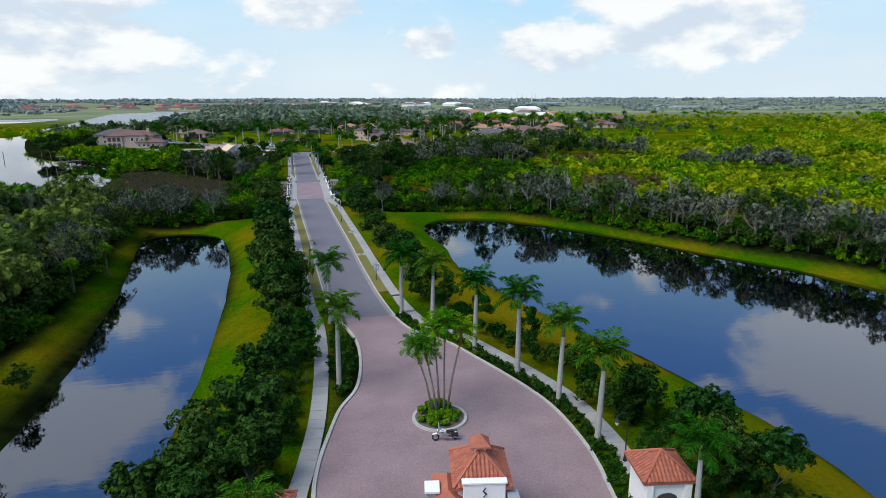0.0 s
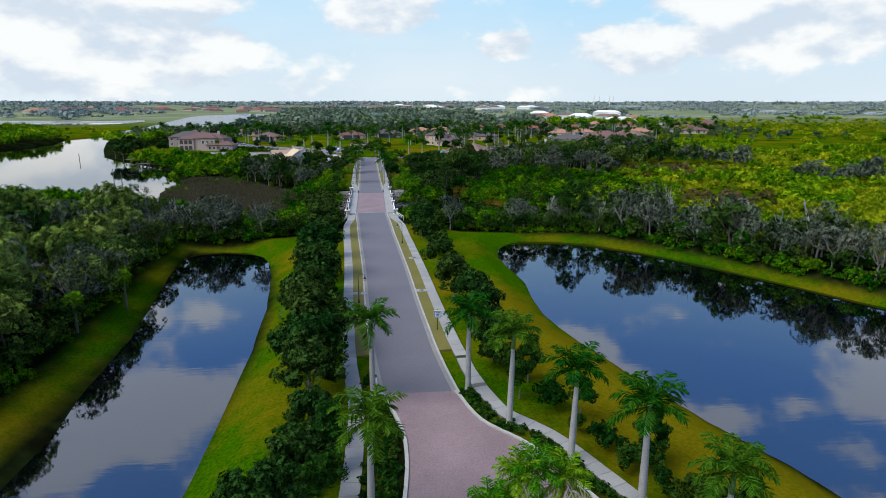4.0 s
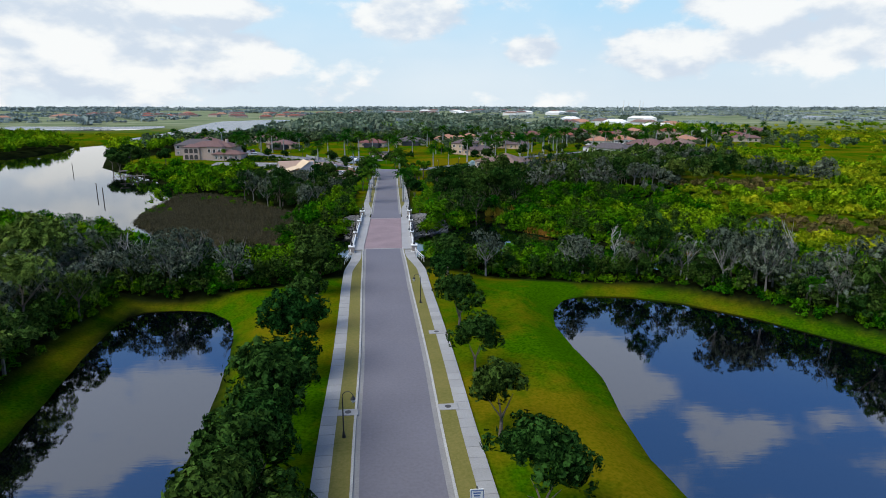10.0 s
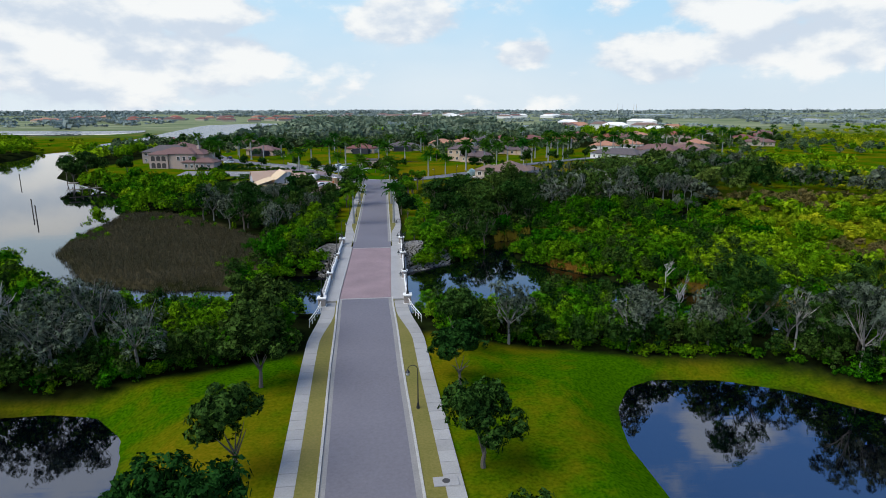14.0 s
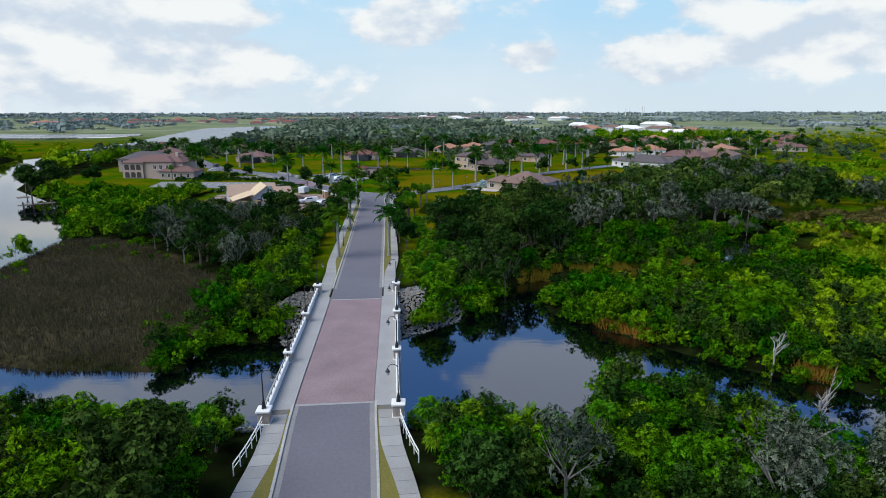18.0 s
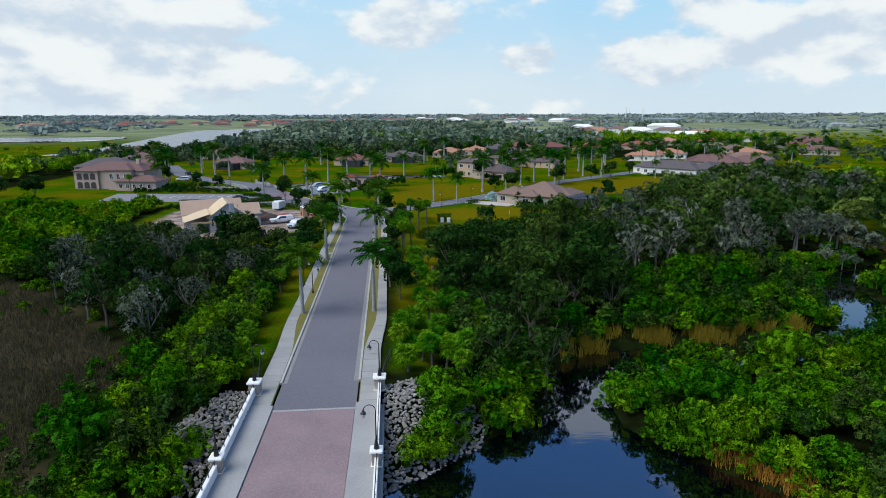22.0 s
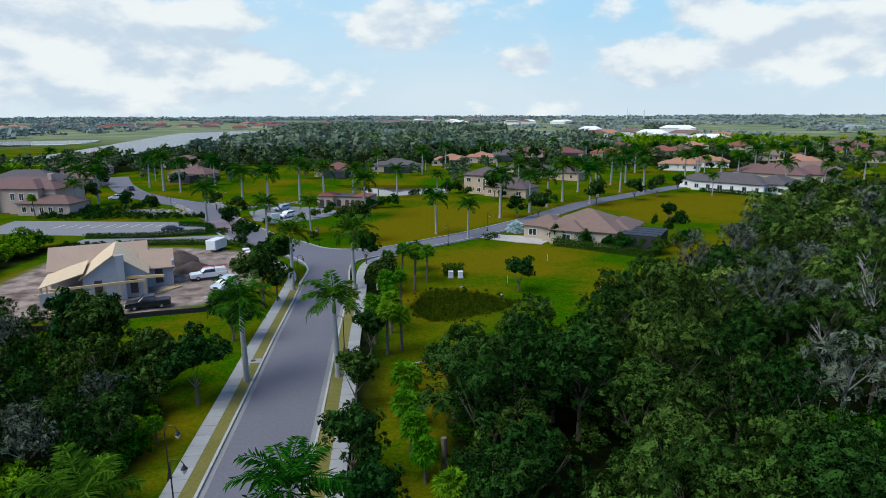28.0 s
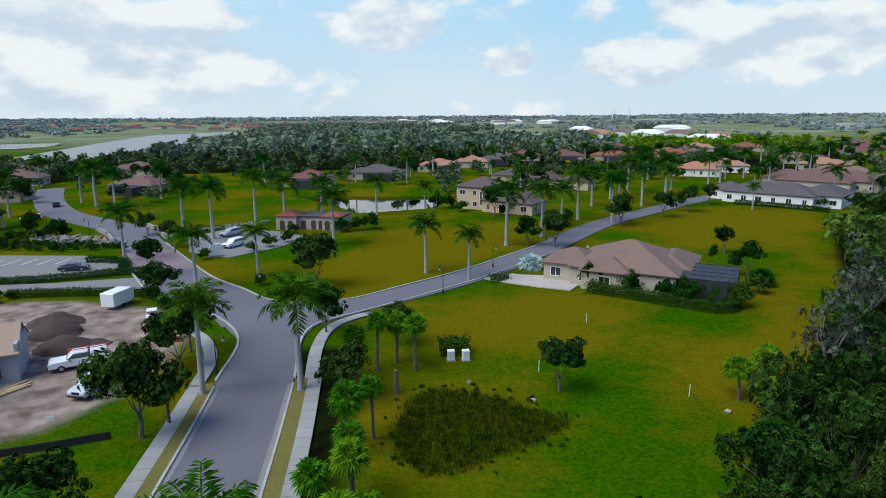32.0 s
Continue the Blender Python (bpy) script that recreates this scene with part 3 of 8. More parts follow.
# ---- roads and paths ----
def strip(name, line, lo, hi, top, material, label="", category="", thick=0.3, zf=road_z):
    v, q = ribbon(line, lo, hi, top, thick, zf)
    return structure(name, v, q, material, label, category)


JOINT = surf("dark_joint", (0.16, 0.15, 0.13), (0.1, 0.095, 0.085), 0.9, 2)


def paved(line, lo, hi, top, label, zf=road_z, every=1.6):
    """A sidewalk of single cast slabs on a darker bed that shows in the joints."""
    bed = strip("pavement", line, lo, hi, top - 0.025, JOINT, label, "pavement", 0.25, zf)
    lo, hi = np.broadcast_to(lo, len(line)), np.broadcast_to(hi, len(line))
    s = np.r_[0, np.cumsum(np.linalg.norm(np.diff(line, axis=0), axis=1))]
    n = normals_of(line)
    k = int(s[-1] / every)
    for i in range(k):
        t0, t1 = i * every + 0.02, (i + 1) * every - 0.02
        c = []
        for t, f in ((t0, lo), (t1, lo), (t1, hi), (t0, hi)):
            p = np.array([np.interp(t, s, line[:, 0]), np.interp(t, s, line[:, 1])])
            m = np.array([np.interp(t, s, n[:, 0]), np.interp(t, s, n[:, 1])])
            q = p + m * np.interp(t, s, f)
            c.append((q[0], q[1], (zf(*p) if zf else 0) + top + 0.004 * ((i * 7) % 3)))
        c = np.array(c)
        v = np.concatenate([c, c - [0, 0, 0.05]])
        part("slab", mesh_from("slab", v, [[0, 3, 2, 1], [0, 1, 5, 4], [1, 2, 6, 5], [2, 3, 7, 6], [3, 0, 4, 7]], SLAB), None, bed)
    return bed


def cut(line, y0, y1):
    mid = line[(line[:, 1] > y0 + 0.05) & (line[:, 1] < y1 - 0.05)]
    a, b = [[float(np.interp(y, line[:, 1], line[:, 0])), y] for y in (y0, y1)]
    return np.array([a, *mid, b])


PLAZA_E = smooth_line([(11.1, 68.3), (12.8, 62.6), (16.2, 58.2), (18.7, 52.5), (20.7, 47.6), (22.3, 42.7), (22.9, 38.8), (23.0, 34.1), (22.7, 31.0), (22.1, 27.5), (20.5, 15), (19, 0)], 1.0)
PLAZA_W = smooth_line([(3.6, 68.3), (4.8, 64.5), (5.7, 59.5), (5.6, 53.3), (4.8, 48.2), (3.1, 44.5), (2.0, 40.3), (1.0, 35.5), (0.7, 30.0), (1.5, 15), (3, 0)], 1.0)
rows_e, rows_w = PLAZA_E, PLAZA_W
n = 60
ea = [rows_e[int(k * (len(rows_e) - 1) / n)] for k in range(n + 1)]
we = [rows_w[int(k * (len(rows_w) - 1) / n)] for k in range(n + 1)]
pv = np.array([(x, y, 0.028) for x, y in ea] + [(x, y, 0.028) for x, y in we])
k = np.arange(n)
structure("road_plaza", pv, np.c_[k, k + n + 1, k + n + 2, k + 1], PINK, "worn pink paver forecourt with darker tyre marks", "road")
strip("kerb", PLAZA_E, -0.05, 0.25, 0.16, KERB, "pale concrete kerb round the forecourt", "kerb", zf=None)
strip("kerb", PLAZA_W, -0.25, 0.05, 0.16, KERB, "pale concrete kerb round the forecourt", "kerb", zf=None)
paved(PLAZA_E[:-24], -3.2, -1.75, 0.1, "pale concrete sidewalk slabs beside the forecourt", None)
paved(smooth_line([(12.62, 76), (12.95, 72.4), (13.66, 68.6)], 0.8), -0.72, 0.72, 0.11, "pale concrete sidewalk slabs beside the lawn", None)
GUTTER = surf("gutter_concrete", (0.24, 0.232, 0.225), (0.17, 0.165, 0.16), 0.85, 0.5, 0.1, fine=14)
WALK_W = smooth_line([(-0.15, 78), (0.9, 70), (1.5, 64), (1.6, 54), (1.15, 43.4), (0.2, 35.8), (-0.6, 30), (-0.8, 15), (-0.8, 0)], 1.0)
paved(WALK_W[:-26], -0.75, 0.75, 0.1, "pale concrete sidewalk slabs behind planting", None)

SOUTH, NORTH, SPAN = cut(MAIN, 67.2, 164.0), cut(MAIN, 196.2, 291.9), cut(MAIN, 163, 197)
strip("road_south", SOUTH, -3.7, 3.7, 0.02, ASPHALT, "worn grey paved road with a pale crown", "road")
strip("road_north", NORTH, -3.7, 3.75, 0.02, ASPHALT, "worn grey paved road beyond the bridge", "road")
for side in (-1, 1):
    for line in (SOUTH, cut(MAIN, 202, 290)):
        a, b = sorted((side * 3.25, side * 3.72))
        strip("gutter", line, a, b, 0.035, GUTTER, "pale concrete gutter along the road", "gutter")
        a, b = sorted((side * 3.7, side * 3.92))
        strip("kerb", line, a, b, 0.17, KERB, "grey concrete kerb beside the verge", "kerb")
    s = cut(MAIN, 76, 163.5)
    t = ease(147, 158, s[:, 1])
    inn, outr = 5.45 - 1.4 * t, 6.85 - 1.0 * t
    paved(s, *((inn, outr) if side > 0 else (-outr, -inn)), 0.12, "pale concrete sidewalk slabs beyond the grass verge")
    s = cut(MAIN, 196, 291)
    t = 1 - ease(209, 223, s[:, 1])
    near = 5.2 if side > 0 else 5.0
    inn, outr = near - (near - 4.0) * t, near + 1.35 - (near - 4.5) * t
    paved(s, *((inn, outr) if side > 0 else (-outr, -inn)), 0.12, "pale concrete sidewalk slabs beyond the grass verge")
DRYGRASS = surf("dry_verge_grass", (0.17, 0.14, 0.035), (0.1, 0.1, 0.012), 0.95, 0.25, 0.3, fine=18)
for side in (-1, 1):
    for y0, y1, o in ((78, 163, 5.45), (196.3, 291, 5.2 if side > 0 else 5.0)):
        s = cut(MAIN, y0, y1)
        o = o - (1.36 * ease(147, 158, s[:, 1]) if y0 < 100 else (o - 4.04) * (1 - ease(209, 223, s[:, 1])))
        a, b = (side * 3.92, side * o) if side > 0 else (side * o, side * 3.92)
        strip("verge", s, a, b, 0.11, DRYGRASS, "strip of dry yellowish grass between kerb and sidewalk", "verge")
JUNCTION = [(-8.8, 290), (-9.4, 303), (-14.8, 312.4), (-27, 323.5), (-21.3, 333.5), (-14.3, 325.4), (-9, 319), (-4, 317), (2.7, 318.3), (7.5, 322), (12.5, 318.6), (2.5, 310.7), (-0.9, 307.6), (-2.0, 302.7), (-1.1, 290)]
part("road_junction", slab(JUNCTION, -0.25, 0.024), ASPHALT)
tagged(bpy.data.objects["road_junction"], "grey paved junction where the road forks", "road", kind="structure")
strip("road_west", WEST[8:], -4.3, 4.3, 0.02, ASPHALT, "grey road curving away past the parking lot", "road", zf=None)
strip("road_east", EAST[6:], -3.1, 3.1, 0.02, ASPHALT, "narrow grey lane past the houses", "road", zf=None)

for y in (163.9, 196.3):
    strip("road_joint", cut(MAIN, y - 0.16, y + 0.16), -3.66, 3.66, 0.05, CONC, "pale concrete joint across the road at the bridge end", "joint")
strip("road_entry", np.array([(11.0, 0.4), (11.5, -30.0), (12.0, -60.0)]), -7.5, 7.5, 0.02, PINK, "worn pink paved road leading to the gate", "road", zf=None)

# ---- bridge ----
BRICKY = surf("stone_faced_pier", (0.42, 0.36, 0.3), (0.22, 0.18, 0.15), 0.9, 4, 0.4)


def make_bridge():
    b = thing("bridge", "white railed concrete bridge with a pink paved deck", "bridge")
    deck = part("deck", mesh_from("deck", *ribbon(SPAN, -6.6, 6.3, -0.05, 0.9, road_z), CONC), None, b)
    part("paving", mesh_from("paving", *ribbon(cut(MAIN, 164, 196.2), -3.65, 3.65, 0.03, 0.1, road_z), PINK), None, b, "pink pavers")
    for side in (-1, 1):
        o = (-6.1, -3.7) if side < 0 else (3.7, 5.9)
        part("walkway", mesh_from("walkway", *ribbon(cut(MAIN, 163, 197.2), o[0], o[1], 0.15, 0.25, road_z), CONC), None, b)
    return b


BRIDGE = make_bridge()

# ---- plants ----
def sphere_grid(k=3):
    """A ball of quads, for the dense heart of a crown."""
    v, q = [], []
    for ax in range(3):
        for s in (-1, 1):
            base = len(v)
            for i in range(k + 1):
                for j in range(k + 1):
                    p = np.zeros(3)
                    p[ax], p[(ax + 1) % 3], p[(ax + 2) % 3] = s, (2 * i / k - 1) * s, 2 * j / k - 1
                    v.append(p / np.linalg.norm(p))
            for i in range(k):
                for j in range(k):
                    a = base + i * (k + 1) + j
                    q.append((a, a + k + 1, a + k + 2, a + 1))
    return np.array(v), np.array(q)


def crown(seed, radius, height, blobs, cards, size, heart=0.7, flat=1.0, droop=0.0, core=2, tuft_count=9):
    """A crown of many leaf clumps set round a few uneven masses, with gaps; it stands on z = 0."""
    rng = np.random.default_rng(seed)
    V, Q, nv = [], [], 0
    sv, sq = sphere_grid(core)
    cs = []
    for i in range(blobs):
        a, r = rng.uniform(0, 6.283), radius * 0.68 * math.sqrt(rng.uniform(0, 1)) if i else 0.0
        rb = radius * rng.uniform(0.34, 0.52) if i else radius * 0.55
        z = height * (0.62 - 0.3 * (r / radius) ** 1.5) + rng.uniform(-0.16, 0.2) * height
        cs.append((np.array([math.cos(a) * r, math.sin(a) * r, max(z, rb * 0.7)]), rb))
    for c, rb in cs:
        if heart:
            w = sv * rb * heart * rng.uniform(0.8, 1.1, (len(sv), 1)) * [1, 1, 0.85 * flat] + c
            V.append(w)
            Q.append(sq + nv)
            nv += len(sv)
    # each mass carries rounded tufts, and the leaves sit on the tufts
    tufts = []
    for c, rb in cs:
        for _ in range(tuft_count):
            d = rng.normal(size=3)
            d[2] = abs(d[2]) * 1.1 - 0.15
            d /= np.linalg.norm(d)
            tufts.append((c + d * rb * rng.uniform(0.62, 0.84) * [1, 1, 0.9 * flat], d, rb * rng.uniform(0.28, 0.48)))
    share = np.array([t[2] ** 2 for t in tufts])
    pick = rng.choice(len(tufts), cards, p=share / share.sum())
    c, out, rb = np.array([tufts[i][0] for i in pick]), np.array([tufts[i][1] for i in pick]), np.array([tufts[i][2] for i in pick])
    d = rng.normal(size=(cards, 3)) * 0.75 + out * 0.75 + [0, 0, 0.2]
    d /= np.linalg.norm(d, axis=1)[:, None]
    pos = c + d * (rb * rng.uniform(0.7, 1.15, cards))[:, None] * [1, 1, flat]
    nrm = d + rng.normal(size=(cards, 3)) * 0.36
    nrm /= np.linalg.norm(nrm, axis=1)[:, None]
    u = np.cross(nrm, rng.normal(size=(cards, 3)))
    u /= np.linalg.norm(u, axis=1)[:, None]
    w = np.cross(nrm, u)
    s = size * rng.uniform(0.55, 1.25, cards)[:, None]
    u, w = u * s, w * s * 0.62
    dn = np.array([0, 0, -droop]) * s
    k = np.stack([pos - u, pos - w, pos + u + dn, pos + w], 1).reshape(-1, 3)
    V.append(k)
    Q.append(np.arange(cards * 4).reshape(-1, 4) + nv)
    return np.concatenate(V), np.concatenate(Q)


def trunk_bm(h, r, limbs, spread, seed, top=0.35):
    rnd = random.Random(seed)
    bm = tube([(0, 0, -0.3), (0.04, 0.02, h * 0.3), (-0.05, 0.04, h * 0.65), (0, 0, h)], [r * 1.35, r, r * 0.85, r * 0.6], 7)
    for i in range(limbs):
        a = 6.283 * i / limbs + rnd.uniform(-0.4, 0.4)
        e = spread * rnd.uniform(0.5, 0.9)
        bm = merge(bm, tube([(0, 0, h * rnd.uniform(0.6, 0.95)), (math.cos(a) * e * 0.5, math.sin(a) * e * 0.5, h * 1.25), (math.cos(a) * e, math.sin(a) * e, h * rnd.uniform(1.5, 1.9))], [r * 0.55, r * 0.35, r * 0.1], 5))
    return bm


def plant(rows, protos, name, label, category, material, zoff=0.0, seed=1):
    """Many plants joined into one mesh: rows of x, y, scale."""
    rng = np.random.default_rng(seed)
    rows = np.array(rows)
    if not len(rows):
        return
    z = ground_z(rows[:, 0], rows[:, 1]) + zoff
    V, Q, T, nv = [], [], [], 0
    for (x, y, s), h in zip(rows, z):
        pv, pq = protos[rng.integers(len(protos))]
        a = rng.uniform(0, 6.283)
        ca, sa = math.cos(a) * s, math.sin(a) * s
        w = np.empty_like(pv)
        w[:, 0], w[:, 1], w[:, 2] = pv[:, 0] * ca - pv[:, 1] * sa + x, pv[:, 0] * sa + pv[:, 1] * ca + y, pv[:, 2] * s * rng.uniform(0.85, 1.2) + h
        V.append(w)
        Q.append(pq + nv)
        T.append(np.full(len(w), rng.uniform()))
        nv += len(w)
    me = mesh_from(name, np.concatenate(V), np.concatenate(Q), material, np.concatenate(T))
    return tagged(new(name, me), label, category, kind="stuff")


def limbs(seed, h, reach, r=0.16, count=5):
    """A trunk that forks into crooked limbs, as quads."""
    rng = np.random.default_rng(seed)
    V, Q = [], []

    def bar(pts, radii, sides=5):
        base = len(V)
        for p, q in zip(pts, radii):
            for k in range(sides):
                a = 6.283 * k / sides
                V.append((p[0] + math.cos(a) * q, p[1] + math.sin(a) * q, p[2]))
        for i in range(len(pts) - 1):
            for k in range(sides):
                a, b = base + i * sides, base + (i + 1) * sides
                Q.append((a + k, a + (k + 1) % sides, b + (k + 1) % sides, b + k))

    bar([(0, 0, -0.8), (0.1, 0, h * 0.2), (-0.1, 0.1, h * 0.45)], [r * 1.4, r, r * 0.8])
    for i in range(count):
        a = 6.283 * i / count + rng.uniform(-0.5, 0.5)
        e, z = reach * rng.uniform(0.55, 1.0), h * rng.uniform(0.8, 1.05)
        mid = (math.cos(a + 0.3) * e * 0.45, math.sin(a + 0.3) * e * 0.45, h * rng.uniform(0.5, 0.68))
        end = (math.cos(a) * e, math.sin(a) * e, z)
        bar([(0, 0, h * 0.4), mid, end], [r * 0.6, r * 0.4, r * 0.1])
        for j in range(3):
            b = a + rng.uniform(-1.2, 1.2)
            bar([mid, (mid[0] + math.cos(b) * e * 0.5, mid[1] + math.sin(b) * e * 0.5, z * rng.uniform(0.85, 1.08))], [r * 0.28, r * 0.07], 3)
    return np.array(V), np.array(Q)


def scatter(x0, x1, y0, y1, step, seed):
    rng = np.random.default_rng(seed)
    gx, gy = np.meshgrid(np.arange(x0, x1, step), np.arange(y0, y1, step))
    gx = gx + rng.uniform(-0.42, 0.42, gx.shape) * step
    gy = gy + rng.uniform(-0.42, 0.42, gy.shape) * step
    return gx.ravel(), gy.ravel()


FIELD = [(38, 834), (71, 964), (88, 1118), (154, 1204), (302, 1282), (217, 962), (174, 841), (100, 845)]
CLEAR = [FIELD]  # outlines kept free of woods


def wild(x, y, margin=0.0):
    ok = np.ones(x.shape, bool)
    for p in WATERS:
        ok &= signed(x, y, p) > (1.5 if p is POND_W or p is POND_E else margin)
    for p in GRASS + CLEAR:
        ok &= signed(x, y, p) > 0.6
    for p in (RIVER_EAST, *PONDS_FAR):
        ok &= signed(x, y, p) > 4
    cx = np.interp(y, MAIN[:, 1], MAIN[:, 0])
    ok &= ~((np.abs(x - cx) < 9.0) & (y < 300))
    ok &= ~((np.abs(x - cx) < 26) & (y < 62))
    ok &= ~((x - cx < 15.5) & (x > cx) & (y > 198) & (y < 236))
    ok &= signed(x, y, MARSH) > 0.5
    for p in (WEST, EAST):
        ok &= dist_line(x, y, [tuple(a) for a in p[::4]], False) > 8
    return ok


def make_woods():
    kinds = {k: [[], [], [], []] for k in ("oak", "canopy", "moss", "mangrove", "light", "dense", "yellow", "rust")}
    x, y = scatter(-120, 200, 22, 400, 4.6, 5)
    ok = wild(x, y, -0.6)
    x, y = x[ok], y[ok]
    rng = np.random.default_rng(9)
    ok = ~((x > 20) & (x < 62) & (y > 209) & (y < 222) & (signed(x, y, CREEK) < 3.2))
    x, y = x[ok], y[ok]
    dpe, dcr = signed(x, y, POND_E), signed(x, y, CREEK)
    for px, py, de, dc in zip(x, y, dpe, dcr):
        n = noise.noise((px * 0.03, py * 0.03, 3.0))
        n2 = noise.noise((px * 0.012, py * 0.012, 8.0))
        r = rng.uniform()
        cx = float(np.interp(py, MAIN[:, 1], MAIN[:, 0]))
        side = px - cx
        if side < 0 and (py < 143 or (py < 150 and side < -30)):
            kind, s = ("canopy" if r < 0.66 else "moss" if r < 0.86 else "oak"), rng.uniform(0.85, 1.3)
            if py > 128 and px > -48:
                kind, s = ("moss" if r < 0.55 else "oak"), rng.uniform(0.9, 1.2)
            if rng.uniform() < 0.26:
                continue
        elif side < 0 and py < 168:
            kind, s = ("mangrove", rng.uniform(0.7, 1.1)) if side > -28 or py > 157 else (("moss" if r < 0.45 else "oak"), rng.uniform(0.8, 1.15))
        elif side < 0:
            kind, s = ("light" if r < 0.08 else "mangrove", rng.uniform(0.7, 1.1)) if (px < -48 or (side > -19 and py < 236) or py < 212) else (("oak" if r < 0.65 else "moss"), rng.uniform(0.75, 1.1))
        elif de < 17 and py < 152:
            kind, s = ("moss" if r < 0.78 else "oak"), rng.uniform(0.85, 1.15)
            if de < 4.5:
                kind, s = "mangrove", rng.uniform(0.35, 0.6)
        elif py > 268 and px < 150:
            kind, s = ("oak" if r < 0.62 else "canopy" if r < 0.72 else "moss"), rng.uniform(0.7, 1.0)
        elif 200 < py and 8 < px < 38 and py > 224:
            kind, s = "oak", rng.uniform(0.85, 1.15)
        elif py < 202 or px > 82 or (px > 26 and py < 238 + 0.25 * (px - 30)):
            kind, s = "mangrove", rng.uniform(0.75, 1.15)
            if ((px - 101) / 21) ** 2 + ((py - 187) / 15) ** 2 < 1 + 0.8 * n:
                kind, s = "rust", rng.uniform(0.45, 0.8)
            elif n + n2 > -0.12 and px > 82:
                kind, s = ("rust" if n2 - 0.6 * n > 0.22 and px < 150 else "yellow"), rng.uniform(0.5, 0.95)
            elif px < 84 and py > 203 and n > -0.3:
                kind, s = "dense", rng.uniform(0.8, 1.05)
            elif px > 56:
                kind, s = "light", rng.uniform(0.7, 1.1)
                if n < -0.42:
                    kind = "moss"
            elif n < -0.38:
                kind, s = "moss", rng.uniform(0.6, 0.9)
        else:
            kind, s = ("oak" if r < 0.66 else "moss" if r < 0.84 else "mangrove"), rng.uniform(0.75, 1.15)
            if kind == "mangrove" and px > 25:
                kind = "oak"
        if kind in ("oak", "moss") and py > 150 and rng.uniform() < 0.24:
            continue
        if side < 0 and py > 238 and px > -50:
            s *= 0.72
        if dc < 10 and 58 < px < 92 and 212 < py < 252:
            s *= 0.55
        if dc < 9 and py < 190:
            s *= 0.6 + 0.02 * max(dc, 0)
        d = max(0, abs(side) - 6)
        s *= rng.uniform(0.82, 1.22)
        lod = 0 if d < 38 else 1 if d < 90 else 2
        kinds[kind][lod].append((px, py, s))
    # low growth along the edge of the woods
    x, y = scatter(-60, 125, 40, 300, 1.75, 15)
    ok = wild(x, y)
    x, y = x[ok], y[ok]
    d = np.min([np.abs(signed(x, y, p)) for p in GRASS], axis=0)
    for px, py in zip(x[d < 4.2], y[d < 4.2]):
        kinds["mangrove" if rng.uniform() < 0.6 else "oak"][3].append((px, py, rng.uniform(0.3, 0.6)))
    # shrubs and saplings that fill the floor of the woods
    x, y = scatter(-58, 74, 66, 300, 3.1, 18)
    ok = wild(x, y) & (np.abs(signed(x, y, CREEK)) > 1.0)
    for px, py in zip(x[ok], y[ok]):
        kinds["mangrove" if rng.uniform() < 0.12 else "oak"][3].append((px, py, rng.uniform(0.28, 0.5)))
    # low bushes that creep into the brown marsh
    x, y = scatter(-75, -18, 178, 250, 3.0, 17)
    d = signed(x, y, MARSH)
    ok = (d < 1.5) & (d > -7) & (signed(x, y, CREEK) > 9) & (signed(x, y, RIVER) > 0)
    for px, py in zip(x[ok], y[ok]):
        if noise.noise((px * 0.13, py * 0.13, 6.0)) > 0.05:
            kinds["mangrove"][3].append((px, py, rng.uniform(0.2, 0.4)))
    # thicket that overhangs the creek
    x, y = scatter(-75, 100, 140, 260, 2.5, 16)
    d = signed(x, y, CREEK)
    ok = (d > -0.3) & (d < 5.5) & wild(x, y, -0.6) & ~((x > 20) & (x < 62) & (y > 210) & (d < 3.0))
    for px, py in zip(x[ok], y[ok]):
        kinds["mangrove"][3].append((px, py, rng.uniform(0.4, 0.72)))
    P = {"oak": [[crown(11 + i, 3.9, 7.2, 8, c, z, 0.0 if c > 250 else 0.56, core=1) for i in range(4)] for c, z in ((860, 0.36), (300, 0.6), (90, 0.95), (140, 0.6))],
         "canopy": [[crown(21 + i, 4.4, 7.6, 10, c, z, 0.0 if c > 250 else 0.56, core=1, tuft_count=12) for i in range(4)] for c, z in ((1050, 0.37), (400, 0.6), (110, 1.0))],
         "moss": [[crown(31 + i, 3.7, 7.8, 9, c, z, 0.0 if c > 250 else 0.48, droop=0.6, core=1) for i in range(4)] for c, z in ((700, 0.32), (280, 0.5), (90, 0.9))],
         "mangrove": [[crown(51 + i, 3.3, 4.6, 8, c, z, 0.58, core=2 if c > 400 else 1) for i in range(4)] for c, z in ((640, 0.31), (220, 0.5), (60, 0.9), (130, 0.55))],
         "dense": [[crown(61 + i, 3.2, 4.8, 9, c, z, 0.58, core=1) for i in range(4)] for c, z in ((720, 0.3), (380, 0.4), (90, 0.85))],
         "light": [[crown(56 + i, 3.2, 4.0, 8, c, z, 0.58, core=1) for i in range(4)] for c, z in ((560, 0.31), (260, 0.44), (70, 0.85))],
         "yellow": [[crown(71 + i, 3.4, 3.2, 7, c, z, flat=0.7, core=1) for i in range(3)] for c, z in ((420, 0.33), (170, 0.52), (60, 0.9))],
         "rust": [[crown(81 + i, 3.2, 2.4, 7, c, z, flat=0.6, core=1) for i in range(3)] for c, z in ((420, 0.3), (170, 0.48), (60, 0.85))]}
